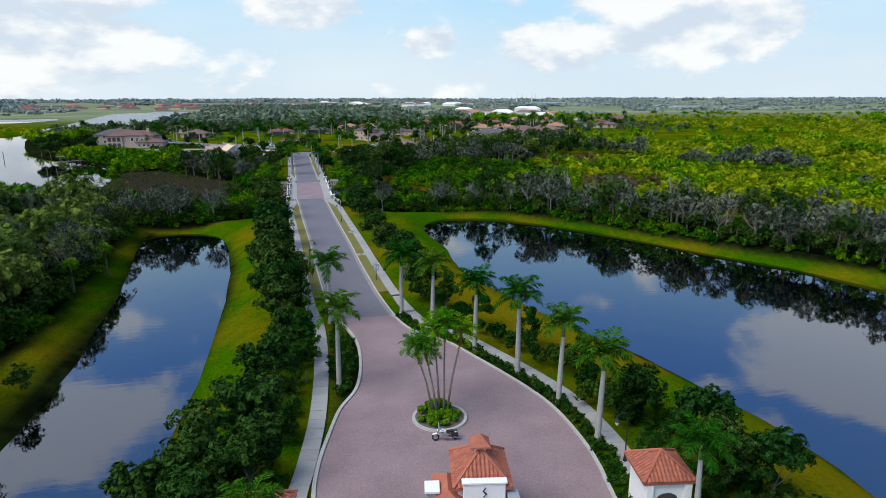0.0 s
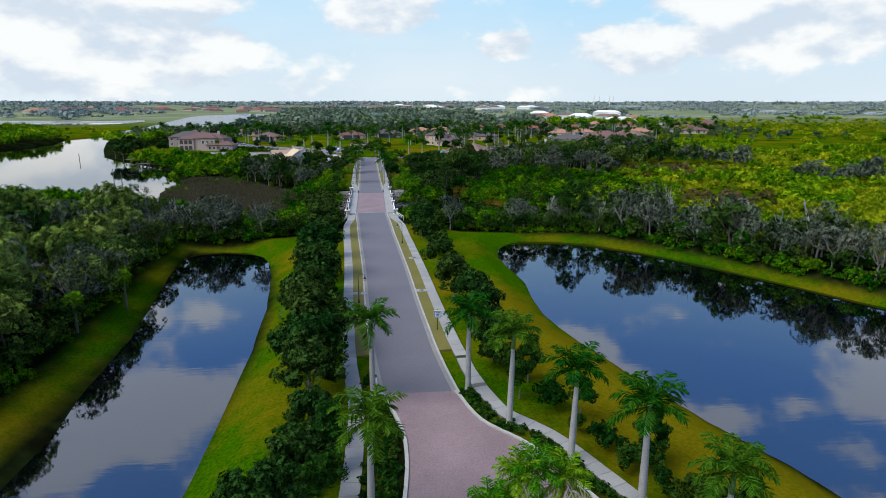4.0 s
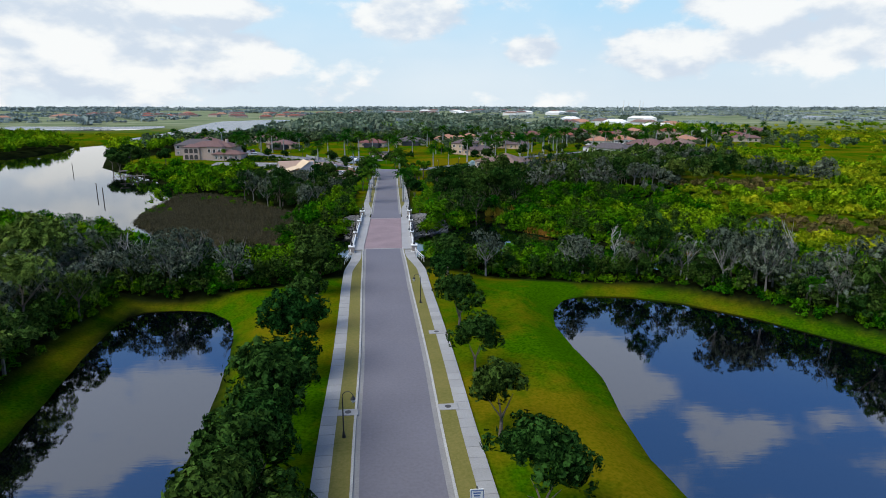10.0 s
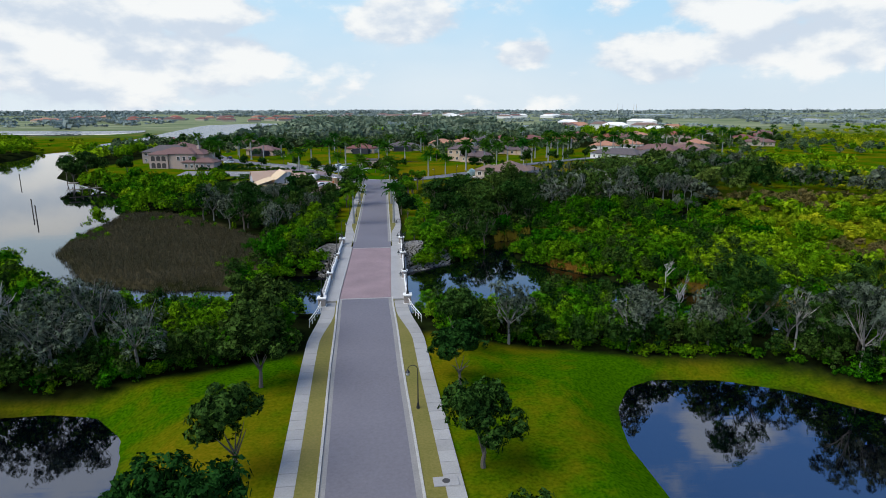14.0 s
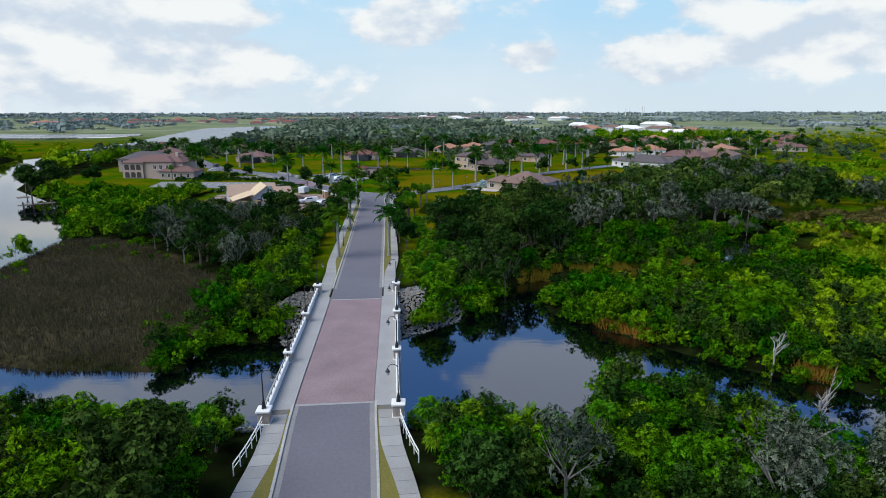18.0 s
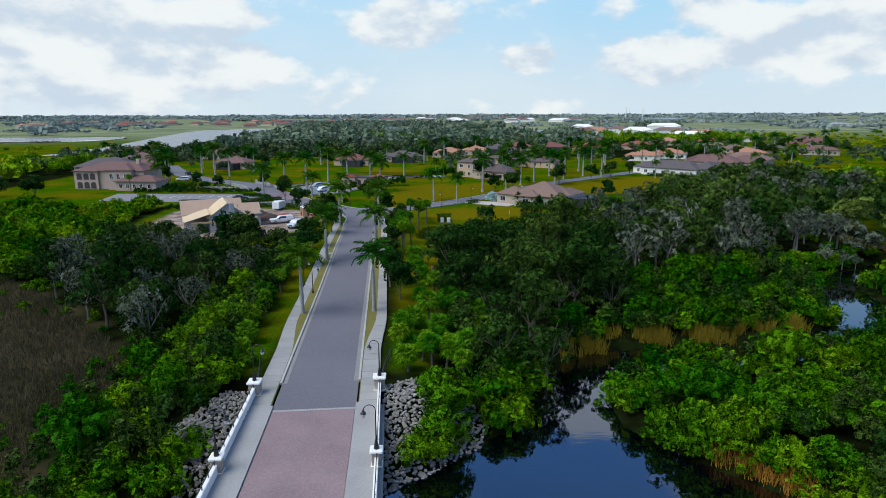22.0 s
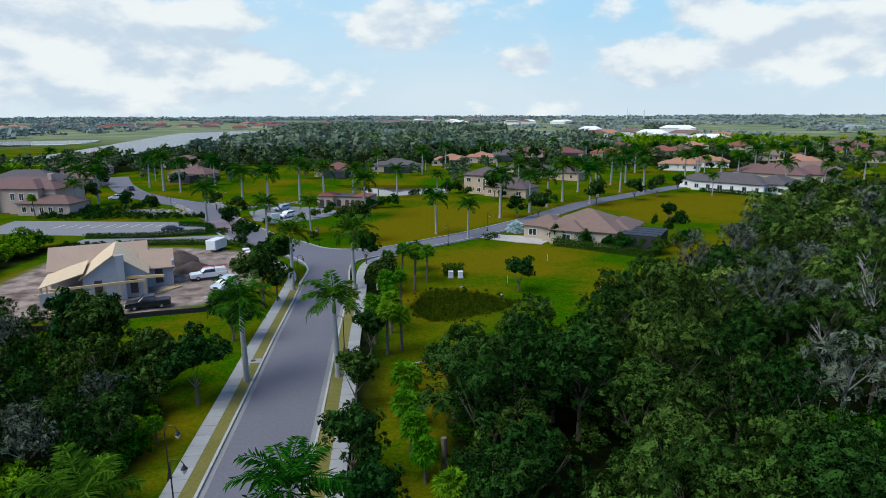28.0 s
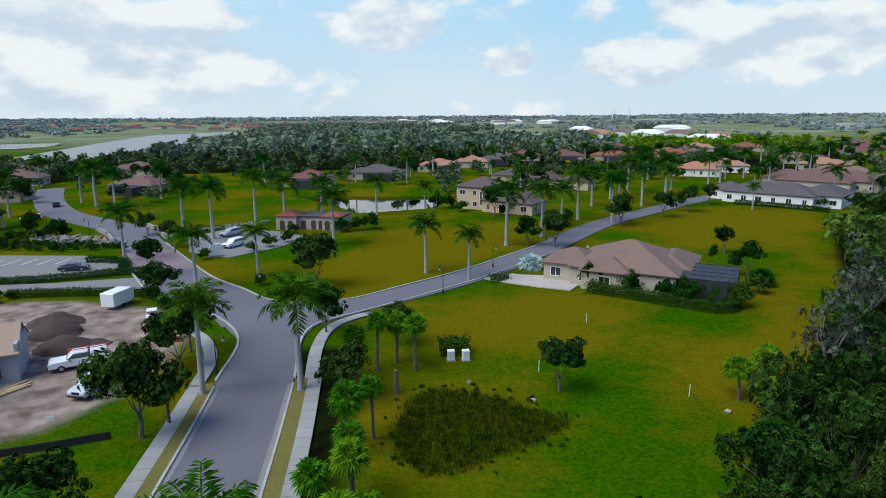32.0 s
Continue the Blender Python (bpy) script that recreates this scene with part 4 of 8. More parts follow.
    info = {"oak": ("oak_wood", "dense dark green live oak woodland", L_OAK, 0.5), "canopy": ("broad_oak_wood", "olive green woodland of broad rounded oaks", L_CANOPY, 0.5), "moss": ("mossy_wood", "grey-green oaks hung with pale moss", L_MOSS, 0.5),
            "mangrove": ("mangrove_thicket", "bright green mangrove thicket beside the water", L_MANG, -0.6), "light": ("light_mangrove", "yellow-green mangrove on the wet flats, lightened as if sunlit", L_LIGHT, -0.6), "dense": ("dense_mangrove", "green mangrove north of the creek, darkened as if in shade", L_DENSE, -0.6),
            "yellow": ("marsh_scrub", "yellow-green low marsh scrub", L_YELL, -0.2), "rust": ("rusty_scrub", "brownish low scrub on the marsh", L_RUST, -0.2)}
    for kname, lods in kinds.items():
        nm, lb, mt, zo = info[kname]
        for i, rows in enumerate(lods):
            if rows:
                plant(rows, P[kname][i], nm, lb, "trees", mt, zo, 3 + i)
    pale = surf("pale_limb_bark", (0.22, 0.205, 0.19), (0.12, 0.11, 0.1), 0.9, 3, 0.3)
    for kname, mat, h, reach, label in (("oak", BARK, 5.6, 2.8, "dark trunks and limbs of the oak woods"), ("canopy", BARK, 5.8, 3.2, "trunks and limbs of the broad oaks"), ("moss", pale, 5.9, 2.8, "pale crooked limbs of the mossy oaks")):
        rows = kinds[kname][0] + kinds[kname][1]
        plant(rows, [limbs(90 + i, h, reach) for i in range(4)], "wood_limbs", label, "trees", mat, 0.3, 9)


make_woods()


def far_woods():
    rng = np.random.default_rng(21)
    rows = {"oak": [], "canopy": [], "town": [], "mangrove": [], "yellow": []}
    x, y = scatter(-420, 760, 20, 860, 9, 6)
    inner = (x > -120) & (x < 200) & (y < 400)
    town = (x > -150) & (x < 330) & (y > 330) & (y < 640)
    ok = wild(x, y) & ~inner & (x < 150 + y * 1.1) & (x > -130 - y * 0.75) & ~((x < -120) & (y > 640)) & ~((y > 690) & (x > 40) & (rng.uniform(size=x.shape) < 0.6)) & ~((x > -330) & (x < -120) & (y > 540) & (y < 1000) & (rng.uniform(size=x.shape) < 0.8)) & ~(town & (rng.uniform(size=x.shape) < 0.93))
    for px, py in zip(x[ok], y[ok]):
        n = noise.noise((px * 0.006, py * 0.006, 5.0)) + 0.5 * noise.noise((px * 0.02, py * 0.02, 1.0))
        meadow = px > 130 and py > 330 or px < -190
        if meadow and n > -0.25:
            if rng.uniform() < 0.55:
                continue
            kind, s = "yellow", rng.uniform(0.5, 0.9)
        elif px > 80 and py < 560:
            kind, s = ("yellow" if n > -0.3 else "mangrove"), rng.uniform(0.7, 1.1)
        else:
            kind, s = ("oak" if n > -0.25 else "mangrove"), rng.uniform(0.8, 1.35)
        # Beyond 400 m the oaks' leaf colour is greyed for haze.
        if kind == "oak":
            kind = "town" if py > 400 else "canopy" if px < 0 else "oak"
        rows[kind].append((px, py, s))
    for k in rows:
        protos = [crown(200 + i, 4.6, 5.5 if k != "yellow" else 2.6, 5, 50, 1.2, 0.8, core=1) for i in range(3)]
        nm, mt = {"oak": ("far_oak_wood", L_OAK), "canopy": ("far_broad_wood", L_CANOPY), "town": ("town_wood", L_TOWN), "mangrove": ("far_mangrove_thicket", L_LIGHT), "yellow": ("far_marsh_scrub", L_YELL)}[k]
        plant(rows[k], protos, nm, {"oak": "dark green woodland in the distance", "canopy": "olive green woodland beside the river", "town": "woods round the far houses, greyed as if by haze", "mangrove": "green thicket in the distance", "yellow": "yellow-green marsh scrub stretching away"}[k], "trees", mt, -0.3, 5)
    # the woods beyond the town and along the river, haze painted into their colour
    x, y = scatter(-340, 420, 640, 1500, 15, 7)
    n = np.array([noise.noise((a * 0.005, b * 0.004, 6.0)) for a, b in zip(x, y)])
    ok = wild(x, y, 3) & (x > -150 - 0.09 * np.maximum(y - 800, 0)) & (n > -0.25 + 0.5 * ease(60, 240, x)) & ~((x > 190) & (y < 1020))
    rows = [(a, b, rng.uniform(0.8, 1.3)) for a, b in zip(x[ok], y[ok])]
    plant(rows, [crown(340 + i, 8.5, 6.5, 8, 60, 2.0, 0.8, core=1) for i in range(3)], "river_wood", "woodland along the far river, paled as if by haze", "trees", L_MID, -0.5, 8)
    # Paler still: the leaf colour carries the haze of greater distance.
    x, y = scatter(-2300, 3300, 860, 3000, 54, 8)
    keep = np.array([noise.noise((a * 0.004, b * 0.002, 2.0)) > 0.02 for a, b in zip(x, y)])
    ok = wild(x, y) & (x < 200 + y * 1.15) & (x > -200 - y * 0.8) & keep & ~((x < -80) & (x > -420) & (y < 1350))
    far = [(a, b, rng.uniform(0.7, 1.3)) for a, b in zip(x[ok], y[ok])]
    plant(far, [crown(300 + i, 20, 3.0, 5, 20, 3.4, 0.8, 0.16, core=1) for i in range(3)], "distant_wood", "woods towards the horizon with haze painted into their leaves", "trees", L_FAR, -4.5, 6)
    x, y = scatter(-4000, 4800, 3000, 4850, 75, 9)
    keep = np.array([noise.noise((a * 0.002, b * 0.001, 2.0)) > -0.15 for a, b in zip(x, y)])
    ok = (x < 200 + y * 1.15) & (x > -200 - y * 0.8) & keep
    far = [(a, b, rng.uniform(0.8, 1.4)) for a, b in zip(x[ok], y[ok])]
    plant(far, [crown(320 + i, 40, 4.0, 5, 16, 7, 0.8, 0.12, core=1) for i in range(3)], "distant_wood", "woods on the horizon with haze painted into their leaves", "trees", L_FAR, -13.0, 7)


far_woods()

# ---- palms and street trees ----
def frond_crown(seed, count, length, leaflets, leaf_len, wide, low=-25.0, high=78.0, droop=80.0):
    """Feather leaves: arching ribs with narrow leaflets on both sides."""
    rng = np.random.default_rng(seed)
    V, Q = [], []

    def quad(*p):
        Q.append([len(V) + i for i in range(4)])
        V.extend(p)

    for i in range(count):
        az = 2.4 * i + rng.uniform(-0.25, 0.25)
        el = radians(low + (high - low) * ((i + 0.5) / count) ** 0.8 + rng.uniform(-6, 6))
        out, L = np.array([math.cos(az), math.sin(az), 0]), length * rng.uniform(0.85, 1.1)
        side = np.array([-math.sin(az), math.cos(az), 0])
        p, pts, steps = np.array([0, 0, 0.0]), [], 10
        for k in range(steps + 1):
            pts.append(p.copy())
            a = el - radians(droop) * (k / steps) ** 1.4
            p = p + (out * math.cos(a) + np.array([0, 0, math.sin(a)])) * L / steps
        for a, b in zip(pts, pts[1:]):
            quad(a - side * 0.05, b - side * 0.04, b + side * 0.04, a + side * 0.05)
        for k in range(leaflets):
            t = 0.12 + 0.88 * (k + 0.5) / leaflets
            j = min(int(t * steps), steps - 1)
            base = pts[j] + (pts[j + 1] - pts[j]) * (t * steps - j)
            fw = (pts[j + 1] - pts[j]) / (L / steps)
            ll = leaf_len * (0.45 + 0.75 * math.sin(math.pi * min(1, t * 0.85 + 0.12))) * rng.uniform(0.85, 1.1)
            for sgn in (-1, 1):
                d = side * sgn * 0.8 + fw * 0.55 + np.array([0, 0, rng.uniform(-0.55, 0.15)])
                d /= np.linalg.norm(d)
                w = fw * wide
                quad(base, base + d * ll * 0.45 - w, base + d * ll + np.array([0, 0, -0.12 * ll]), base + d * ll * 0.45 + w)
    return np.array(V), np.array(Q)


def fan_crown(seed, count, petiole, blade, blades=9, wide=0.07, low=-0.7):
    """Fan leaves on stalks, all round a bud."""
    rng = np.random.default_rng(seed)
    V, Q = [], []

    def quad(*p):
        Q.append([len(V) + i for i in range(4)])
        V.extend(p)

    for i in range(count):
        az = 2.4 * i + rng.uniform(-0.3, 0.3)
        el = math.asin(low + (0.97 - low) * (i + 0.5) / count)
        d = np.array([math.cos(az) * math.cos(el), math.sin(az) * math.cos(el), math.sin(el)])
        s = np.array([-math.sin(az), math.cos(az), 0])
        up = np.cross(d, s)
        c = d * petiole * rng.uniform(0.8, 1.15)
        quad(-s * 0.03, c - s * 0.03, c + s * 0.03, s * 0.03)
        for k in range(blades):
            a = radians(-105 + 210 * k / (blades - 1))
            b = d * math.cos(a) + s * math.sin(a) + np.array([0, 0, -0.22]) + up * rng.uniform(-0.2, 0.2)
            L = blade * (1.0 - 0.25 * abs(a) / 1.8) * rng.uniform(0.9, 1.1)
            w = np.cross(b, up)
            w = w / np.linalg.norm(w) * wide
            quad(c, c + b * L * 0.55 - w, c + b * L + np.array([0, 0, -0.2 * L]), c + b * L * 0.55 + w)
    return np.array(V), np.array(Q)


def tinted(name, vq, material):
    return mesh_from(name, vq[0], vq[1], material)


def royal_palm(seed, h, reach=3.0):
    rnd = random.Random(seed)
    p = thing("royal_palm", "tall royal palm with a smooth pale grey trunk", "palm tree", group="royal palms along the road")
    dx = rnd.uniform(-0.25, 0.25)
    part("trunk", tube([(0, 0, -0.3), (0, 0, 0.15), (0, 0, 0.8), (dx * 0.3, 0, h * 0.4), (dx * 0.7, 0, h * 0.75), (dx, 0, h)], [0.42, 0.36, 0.26, 0.27, 0.22, 0.17], 10), ROYAL, p, smooth=True)
    part("crownshaft", tube([(dx, 0, h), (dx, 0, h + 0.5), (dx, 0, h + 1.5)], [0.18, 0.2, 0.1], 8), SHAFT, p, "smooth green crownshaft", smooth=True)
    c = part("fronds", tinted("fronds", frond_crown(seed, 17, reach, 24, 0.25 * reach, 0.026 * reach, -10.0, 82.0, 90.0), L_PALM), None, p, "arching feathery green fronds")
    c.location = (dx, 0, h + 1.35)
    return p


def sabal_palm(seed, h, mat=None, name="sabal_palm", label="cabbage palm with fan leaves and a rough brown trunk", group="cabbage palms", size=1.0):
    rnd = random.Random(seed)
    p = thing(name, label, "palm tree", group=group)
    dx, dy = rnd.uniform(-0.5, 0.5), rnd.uniform(-0.5, 0.5)
    part("trunk", tube([(0, 0, -0.3), (dx * 0.3, dy * 0.3, h * 0.45), (dx, dy, h)], [0.2, 0.15, 0.17], 7), BARK, p)
    c = part("fan_leaves", tinted("fan_leaves", fan_crown(seed, 34, 0.75 * size, 0.85 * size, 13, 0.07 * size), mat or L_SABAL), None, p, "round head of bright fan leaves")
    c.location = (dx, dy, h)
    return p


def oak(seed, r, h, th, label="young live oak with a rounded dark green crown", group="street oaks", cards=900, name="oak_tree", mat=None, size=0.34, droop=0.0):
    p = thing(name, label, "tree", group=group)
    part("trunk", trunk_bm(th * 1.5, 0.14, 5, r * 0.45, seed), BARK, p)
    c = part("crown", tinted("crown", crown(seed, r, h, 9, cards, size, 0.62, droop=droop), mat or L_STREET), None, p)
    c.location = (0, 0, th * 0.8)
    return p


def place(ob, x, y, s=1.0, turn=0.0, sz=None, z=None):
    zz = float(ground_z(x, y)) if z is None else z
    return copy_thing(ob, Matrix.Translation((x, y, zz)) @ Matrix.Rotation(turn, 4, "Z") @ Matrix.Diagonal((s, s, sz or s, 1)))


def seat(ob, x, y, s=1.0, turn=0.0):
    """Sets the first of a kind in its own place."""
    ob.matrix_world = Matrix.Translation((x, y, float(ground_z(x, y)))) @ Matrix.Rotation(turn, 4, "Z") @ Matrix.Scale(s, 4)
    return ob


def spread(makers, spots, seed=0):
    """The first spots take the models themselves, the rest copies of them."""
    rnd = random.Random(seed)
    models = []
    for i, (x, y, s) in enumerate(spots):
        turn = rnd.uniform(0, 6.283)
        if i < len(makers):
            models.append(seat(makers[i](), x, y, s, turn))
        else:
            m = models[i % len(models)]
            place(m, x, y, s, turn)
    return models


ROYALS = spread([lambda: royal_palm(1, 6.9), lambda: royal_palm(2, 7.2), lambda: royal_palm(3, 6.6)],
                [(12.2, 68.2, 1.0), (15.1, 61.8, 1.0), (18.9, 55.7, 1.0), (21.7, 48.6, 1.05), (23.5, 41.8, 0.93), (24.1, 34.7, 1.0), (25.6, 23.2, 0.8), (3.3, 49.2, 0.97), (2.9, 67.6, 1.0), (-2.2, 22.5, 0.8)], 4)

ROYALS_NORTH = spread([lambda: royal_palm(4, 6.7, 3.5), lambda: royal_palm(5, 6.9, 3.4), lambda: royal_palm(6, 6.5, 3.6)],
               [                 (-6.9, 224.6, 1.0), (2.6, 225.0, 0.98), (-7.9, 256.0, 1.08), (1.15, 256.5, 1.05), (-9.3, 288.6, 1.12), (0.0, 288.6, 1.08),
                 (14.4, 332.6, 1.0), (21.1, 327.6, 0.9), (31.8, 353, 1.28), (-21.8, 327.5, 1.0), (-13.6, 333.6, 0.9), (-40.2, 378, 1.16), (-30.0, 366, 1.34), (-24.4, 382, 1.4), (-3.3, 357, 1.16), (-16.5, 377.5, 1.34), (-8.2, 380, 1.28),
                 (-40.7, 347, 1.04), (4.4, 395, 1.1), (-71, 414, 1.22), (-79, 420, 1.34), (-88, 430, 1.22), (-66, 436, 1.1), (-93, 402, 1.22), (62, 376, 1.22), (69, 391, 1.16), (55, 381, 1.28), (80, 402, 1.22), (87, 399, 1.22), (95, 420, 1.34),
                 (48, 371, 1.1), (41, 361, 1.22), (84, 424, 1.28), (92, 431, 1.34), (76, 417, 1.16), (66, 404, 1.1), (48, 418, 1.1), (120, 441, 1.22), (132, 455, 1.22), (140, 437, 1.16), (150, 470, 1.22), (160, 460, 1.22), (172, 470, 1.34), (185, 480, 1.22),
                 (14, 470, 1.22), (-6, 476, 1.1), (-40, 470, 1.22), (26, 500, 1.22), (52, 505, 1.22), (58, 470, 1.1), (110, 470, 1.22), (104, 500, 1.22), (190, 520, 1.22), (200, 540, 1.34), (215, 510, 1.22), (230, 500, 1.22), (245, 540, 1.22)], 4)

SABAL_SPOTS = [(11.2, 292.4, 1.0), (9.3, 294.8, 1.05), (7.3, 292.7, 0.95), (5.1, 291.6, 0.9), (5.2, 277.0, 1.05), (7.3, 279.0, 0.85), (6.1, 271.5, 0.9), (6.2, 269.5, 0.95), (8.5, 251.3, 1.0), (8.5, 242.0, 0.85),
                 (8.0, 218.9, 0.85), (10.0, 220.8, 0.95), (11.3, 215.9, 0.85), (8.5, 226.6, 0.9), (15.8, 218.4, 0.9), (11.0, 233.5, 0.9), (6.8, 215.2, 0.85), (8.9, 207.9, 0.8), (10.6, 213.0, 0.9), (6.6, 209.5, 0.8),
                 (-12.6, 208.2, 0.9), (-10.6, 207.5, 0.8), (-14.5, 211.4, 0.95), (-13.4, 216.5, 1.0), (-11.2, 213.4, 0.8), (-15.8, 218.5, 0.95), (-16.3, 231.1, 0.9), (-12.2, 236.0, 0.85),
                 (-11.0, 161.4, 0.75), (-9.4, 158.2, 0.8), (-13.5, 160.0, 0.85), (-16.5, 161.5, 0.8), (-12.2, 157.2, 0.85), (-14.6, 162.8, 0.8), (-18.4, 160.0, 0.8), (-15.2, 157.8, 0.9), (-11.6, 163.4, 0.75), (9.6, 164.0, 0.75), (7.6, 163.2, 0.7), (8.8, 160.6, 0.8), (10.8, 161.3, 0.75), (13.3, 160.4, 0.7), (10.4, 157.4, 0.85), (23.6, 158.9, 0.9), (16.0, 157.8, 0.8),
                 (62.4, 129.4, 1.15), (68.2, 124.6, 1.2), (44, 284, 1.0), (42, 280, 0.9), (47, 288, 0.95), (45, 276, 0.9), (37, 272, 0.9), (-33, 100, 0.9), (-34, 88, 0.85), (-10.5, 283, 0.8), (12.2, 209, 0.85), (13.6, 212, 0.9), (12.6, 218, 0.95), (14.2, 224, 0.9), (12.6, 228.5, 0.95), (13.2, 205.5, 0.85), (15.0, 214.6, 0.9), (16.4, 221, 0.95), (-18, 245, 0.7), (-14.4, 245, 0.6), (-18, 248.4, 0.75), (-12.2, 244.6, 0.55), (-22, 251, 0.8), (-16.2, 243, 0.65), (4.4, 266, 0.95), (6, 262.5, 1.0), (7.6, 263.5, 0.95), (-9.8, 206.9, 0.8), (-13.4, 205.6, 0.8), (-12.4, 219.8, 0.9), (9.0, 229.4, 0.9), (7.6, 209.2, 0.85), (9.9, 206.6, 0.8), (8.4, 246.0, 0.9), (39.4, 274.8, 0.95), (45.8, 278.6, 1.0), (41.0, 282.9, 0.95), (69.8, 304.5, 1.0), (9.6, 238.0, 0.9), (66, 126, 1.1), (70, 119.5, 1.0), (84, 106.5, 1.15), (86.5, 101, 1.1), (90.5, 97, 1.2), (56.5, 138, 1.0)]
SABALS = spread([lambda: sabal_palm(11, 5.2), lambda: sabal_palm(12, 4.4), lambda: sabal_palm(13, 5.8)], [p for p in SABAL_SPOTS if not (140 < p[1] < 255 or p[0] > 30)], 5)
SABALS_LOW = spread([lambda: sabal_palm(14, 2.4, size=1.25), lambda: sabal_palm(15, 3.1, size=1.2), lambda: sabal_palm(16, 1.8, size=1.3), lambda: sabal_palm(17, 3.6, size=1.15)], [p for p in SABAL_SPOTS if 140 < p[1] < 255 or p[0] > 30] + [(7.4, 204.6, 0.8), (11.4, 206.4, 0.9), (9.4, 211.2, 0.85), (13.9, 208.6, 0.95), (16.8, 216.4, 0.95), (10.9, 224.2, 0.9), (14.6, 229.6, 0.95), (-17.4, 214.4, 0.95), (-15.4, 223.6, 0.9), (-12.2, 226.4, 0.85), (18.2, 160.6, 0.85), (12.2, 158.6, 0.8), (-20.4, 162.2, 0.85), (-8.6, 156.4, 0.75), (9.4, 156.2, 0.8)], 15)

OAKS = spread([lambda: oak(21, 2.9, 5.6, 1.1, cards=1500, size=0.25), lambda: oak(22, 2.7, 5.8, 1.0, cards=1400, size=0.25), lambda: oak(23, 3.0, 5.5, 1.0, cards=1500, size=0.25), lambda: oak(24, 2.5, 5.5, 1.2, cards=1300, size=0.25)],
              [(-2.7, 66.0, 1.2), (-3.3, 73.5, 1.3), (-4.3, 81.2, 1.35), (-4.9, 88.0, 1.3), (-5.5, 94.6, 1.3), (-3.4, 69.6, 1.05), (-4.2, 77.4, 1.15), (-5.0, 84.8, 1.15), (-5.6, 91.4, 1.1), (-5.9, 100.6, 1.0), (-6.5, 109.8, 1.08), (-6.8, 121.7, 1.02), (-8.5, 137.0, 1.15), (-10.2, 147.0, 1.2),
               (14.9, 84.2, 0.98), (13.6, 95.8, 0.93), (12.7, 109.2, 0.88), (11.9, 122.2, 0.98), (11.2, 136.2, 0.83), (11.6, 145.5, 0.93), (16.0, 75.5, 0.83),
               (-12.0, 281.0, 1.15), (-13.4, 294.6, 0.9), (-14.0, 300.0, 0.92), (0.7, 304.6, 0.85), (24.9, 286.4, 0.75), (-2.9, 325.2, 1.03), (3.6, 249.6, 0.75), (4.3, 238.0, 0.85), (-11.2, 251.4, 0.95), (-16, 254.4, 0.8), (-23.6, 258.6, 1.15), (-27.4, 262.4, 1.1), (-12.5, 268, 0.85),
               (-24, 318.5, 0.75), (-31.5, 335.5, 0.86), (62.6, 371.5, 1.05), (41.0, 349.5, 1.0), (66.5, 325, 0.7), (71.3, 341, 0.7), (36, 352, 0.8), (78, 383, 0.9), (88, 390, 0.85), (100, 402, 0.8), (9.5, 300, 0.7),
               (-46, 372, 0.7), (-36, 358, 0.7), (-60, 362, 0.75), (-70, 371, 0.8), (-8, 345, 0.6), (4.8, 286, 0.7), (4.2, 262, 0.7), (6.0, 231, 0.8)], 6)

BROAD = spread([lambda: oak(31, 3.6, 6.0, 1.4, "broad dark green oak with a dense crown", "broad oaks", 1300), lambda: oak(32, 3.3, 6.4, 1.6, "broad dark green oak with a dense crown", "broad oaks", 1200)],
               [(-4.6, 40.0, 0.95), (-3.3, 47.0, 0.85), (-7.0, 34.0, 1.0), (-9.6, 29.5, 1.0), (-3.6, 33.0, 0.9), (-6.0, 27.0, 1.0), (-2.2, 54.5, 0.8), (-1.6, 60.0, 0.8), (28.8, 37.5, 0.85), (31.6, 31.0, 0.95), (29.5, 27.0, 0.95), (32.5, 24.5, 0.9), (-128, 333, 1.5), (-136, 343, 1.6), (-121, 338, 1.4), (-131, 350, 1.5), (-112, 345, 1.2)], 7)


def magnolia(seed):
    p = thing("magnolia", "narrow dark glossy evergreen tree beside the sidewalk", "tree", group="narrow evergreens")
    part("trunk", tube([(0, 0, -0.2), (0, 0, 1.0)], [0.1, 0.08], 6), BARK, p)
    c = part("crown", tinted("crown", crown(seed, 1.35, 4.6, 8, 520, 0.27, 0.6), L_HEDGE), None, p)
    c.location = (0, 0, 0.3)
    return p


spread([lambda: magnolia(41), lambda: magnolia(42)], [(25.2, 55.2, 1.1), (21.6, 62.0, 1.1), (18.6, 70.0, 1.1), (17.0, 66.5, 0.9), (0.0, 56.5, 1.2), (0.1, 51.0, 1.1), (27.6, 46.0, 1.0)], 8)


def shrub(seed, label="rounded dark green shrub beside the sidewalk", mat=None, group="shrubs"):
    p = thing("shrub", label, "shrub", group=group)
    part("leaves", tinted("leaves", crown(seed, 1.1, 1.5, 6, 300, 0.2, 0.7), mat or L_HEDGE), None, p)
    return p


spread([lambda: shrub(51), lambda: shrub(52)], [(22.4, 57.4, 1.5), (20.6, 59.6, 1.2), (23.6, 53.8, 1.2), (24.4, 51.2, 1.0), (26.0, 48.6, 1.3), (27.4, 43.4, 1.4), (19.4, 64.6, 1.2), (17.6, 70.6, 1.3), (16.4, 73.4, 1.5), (2.6, 69.4, 0.9), (26.6, 40, 1.3), (27.5, 36.0, 1.2)], 9)


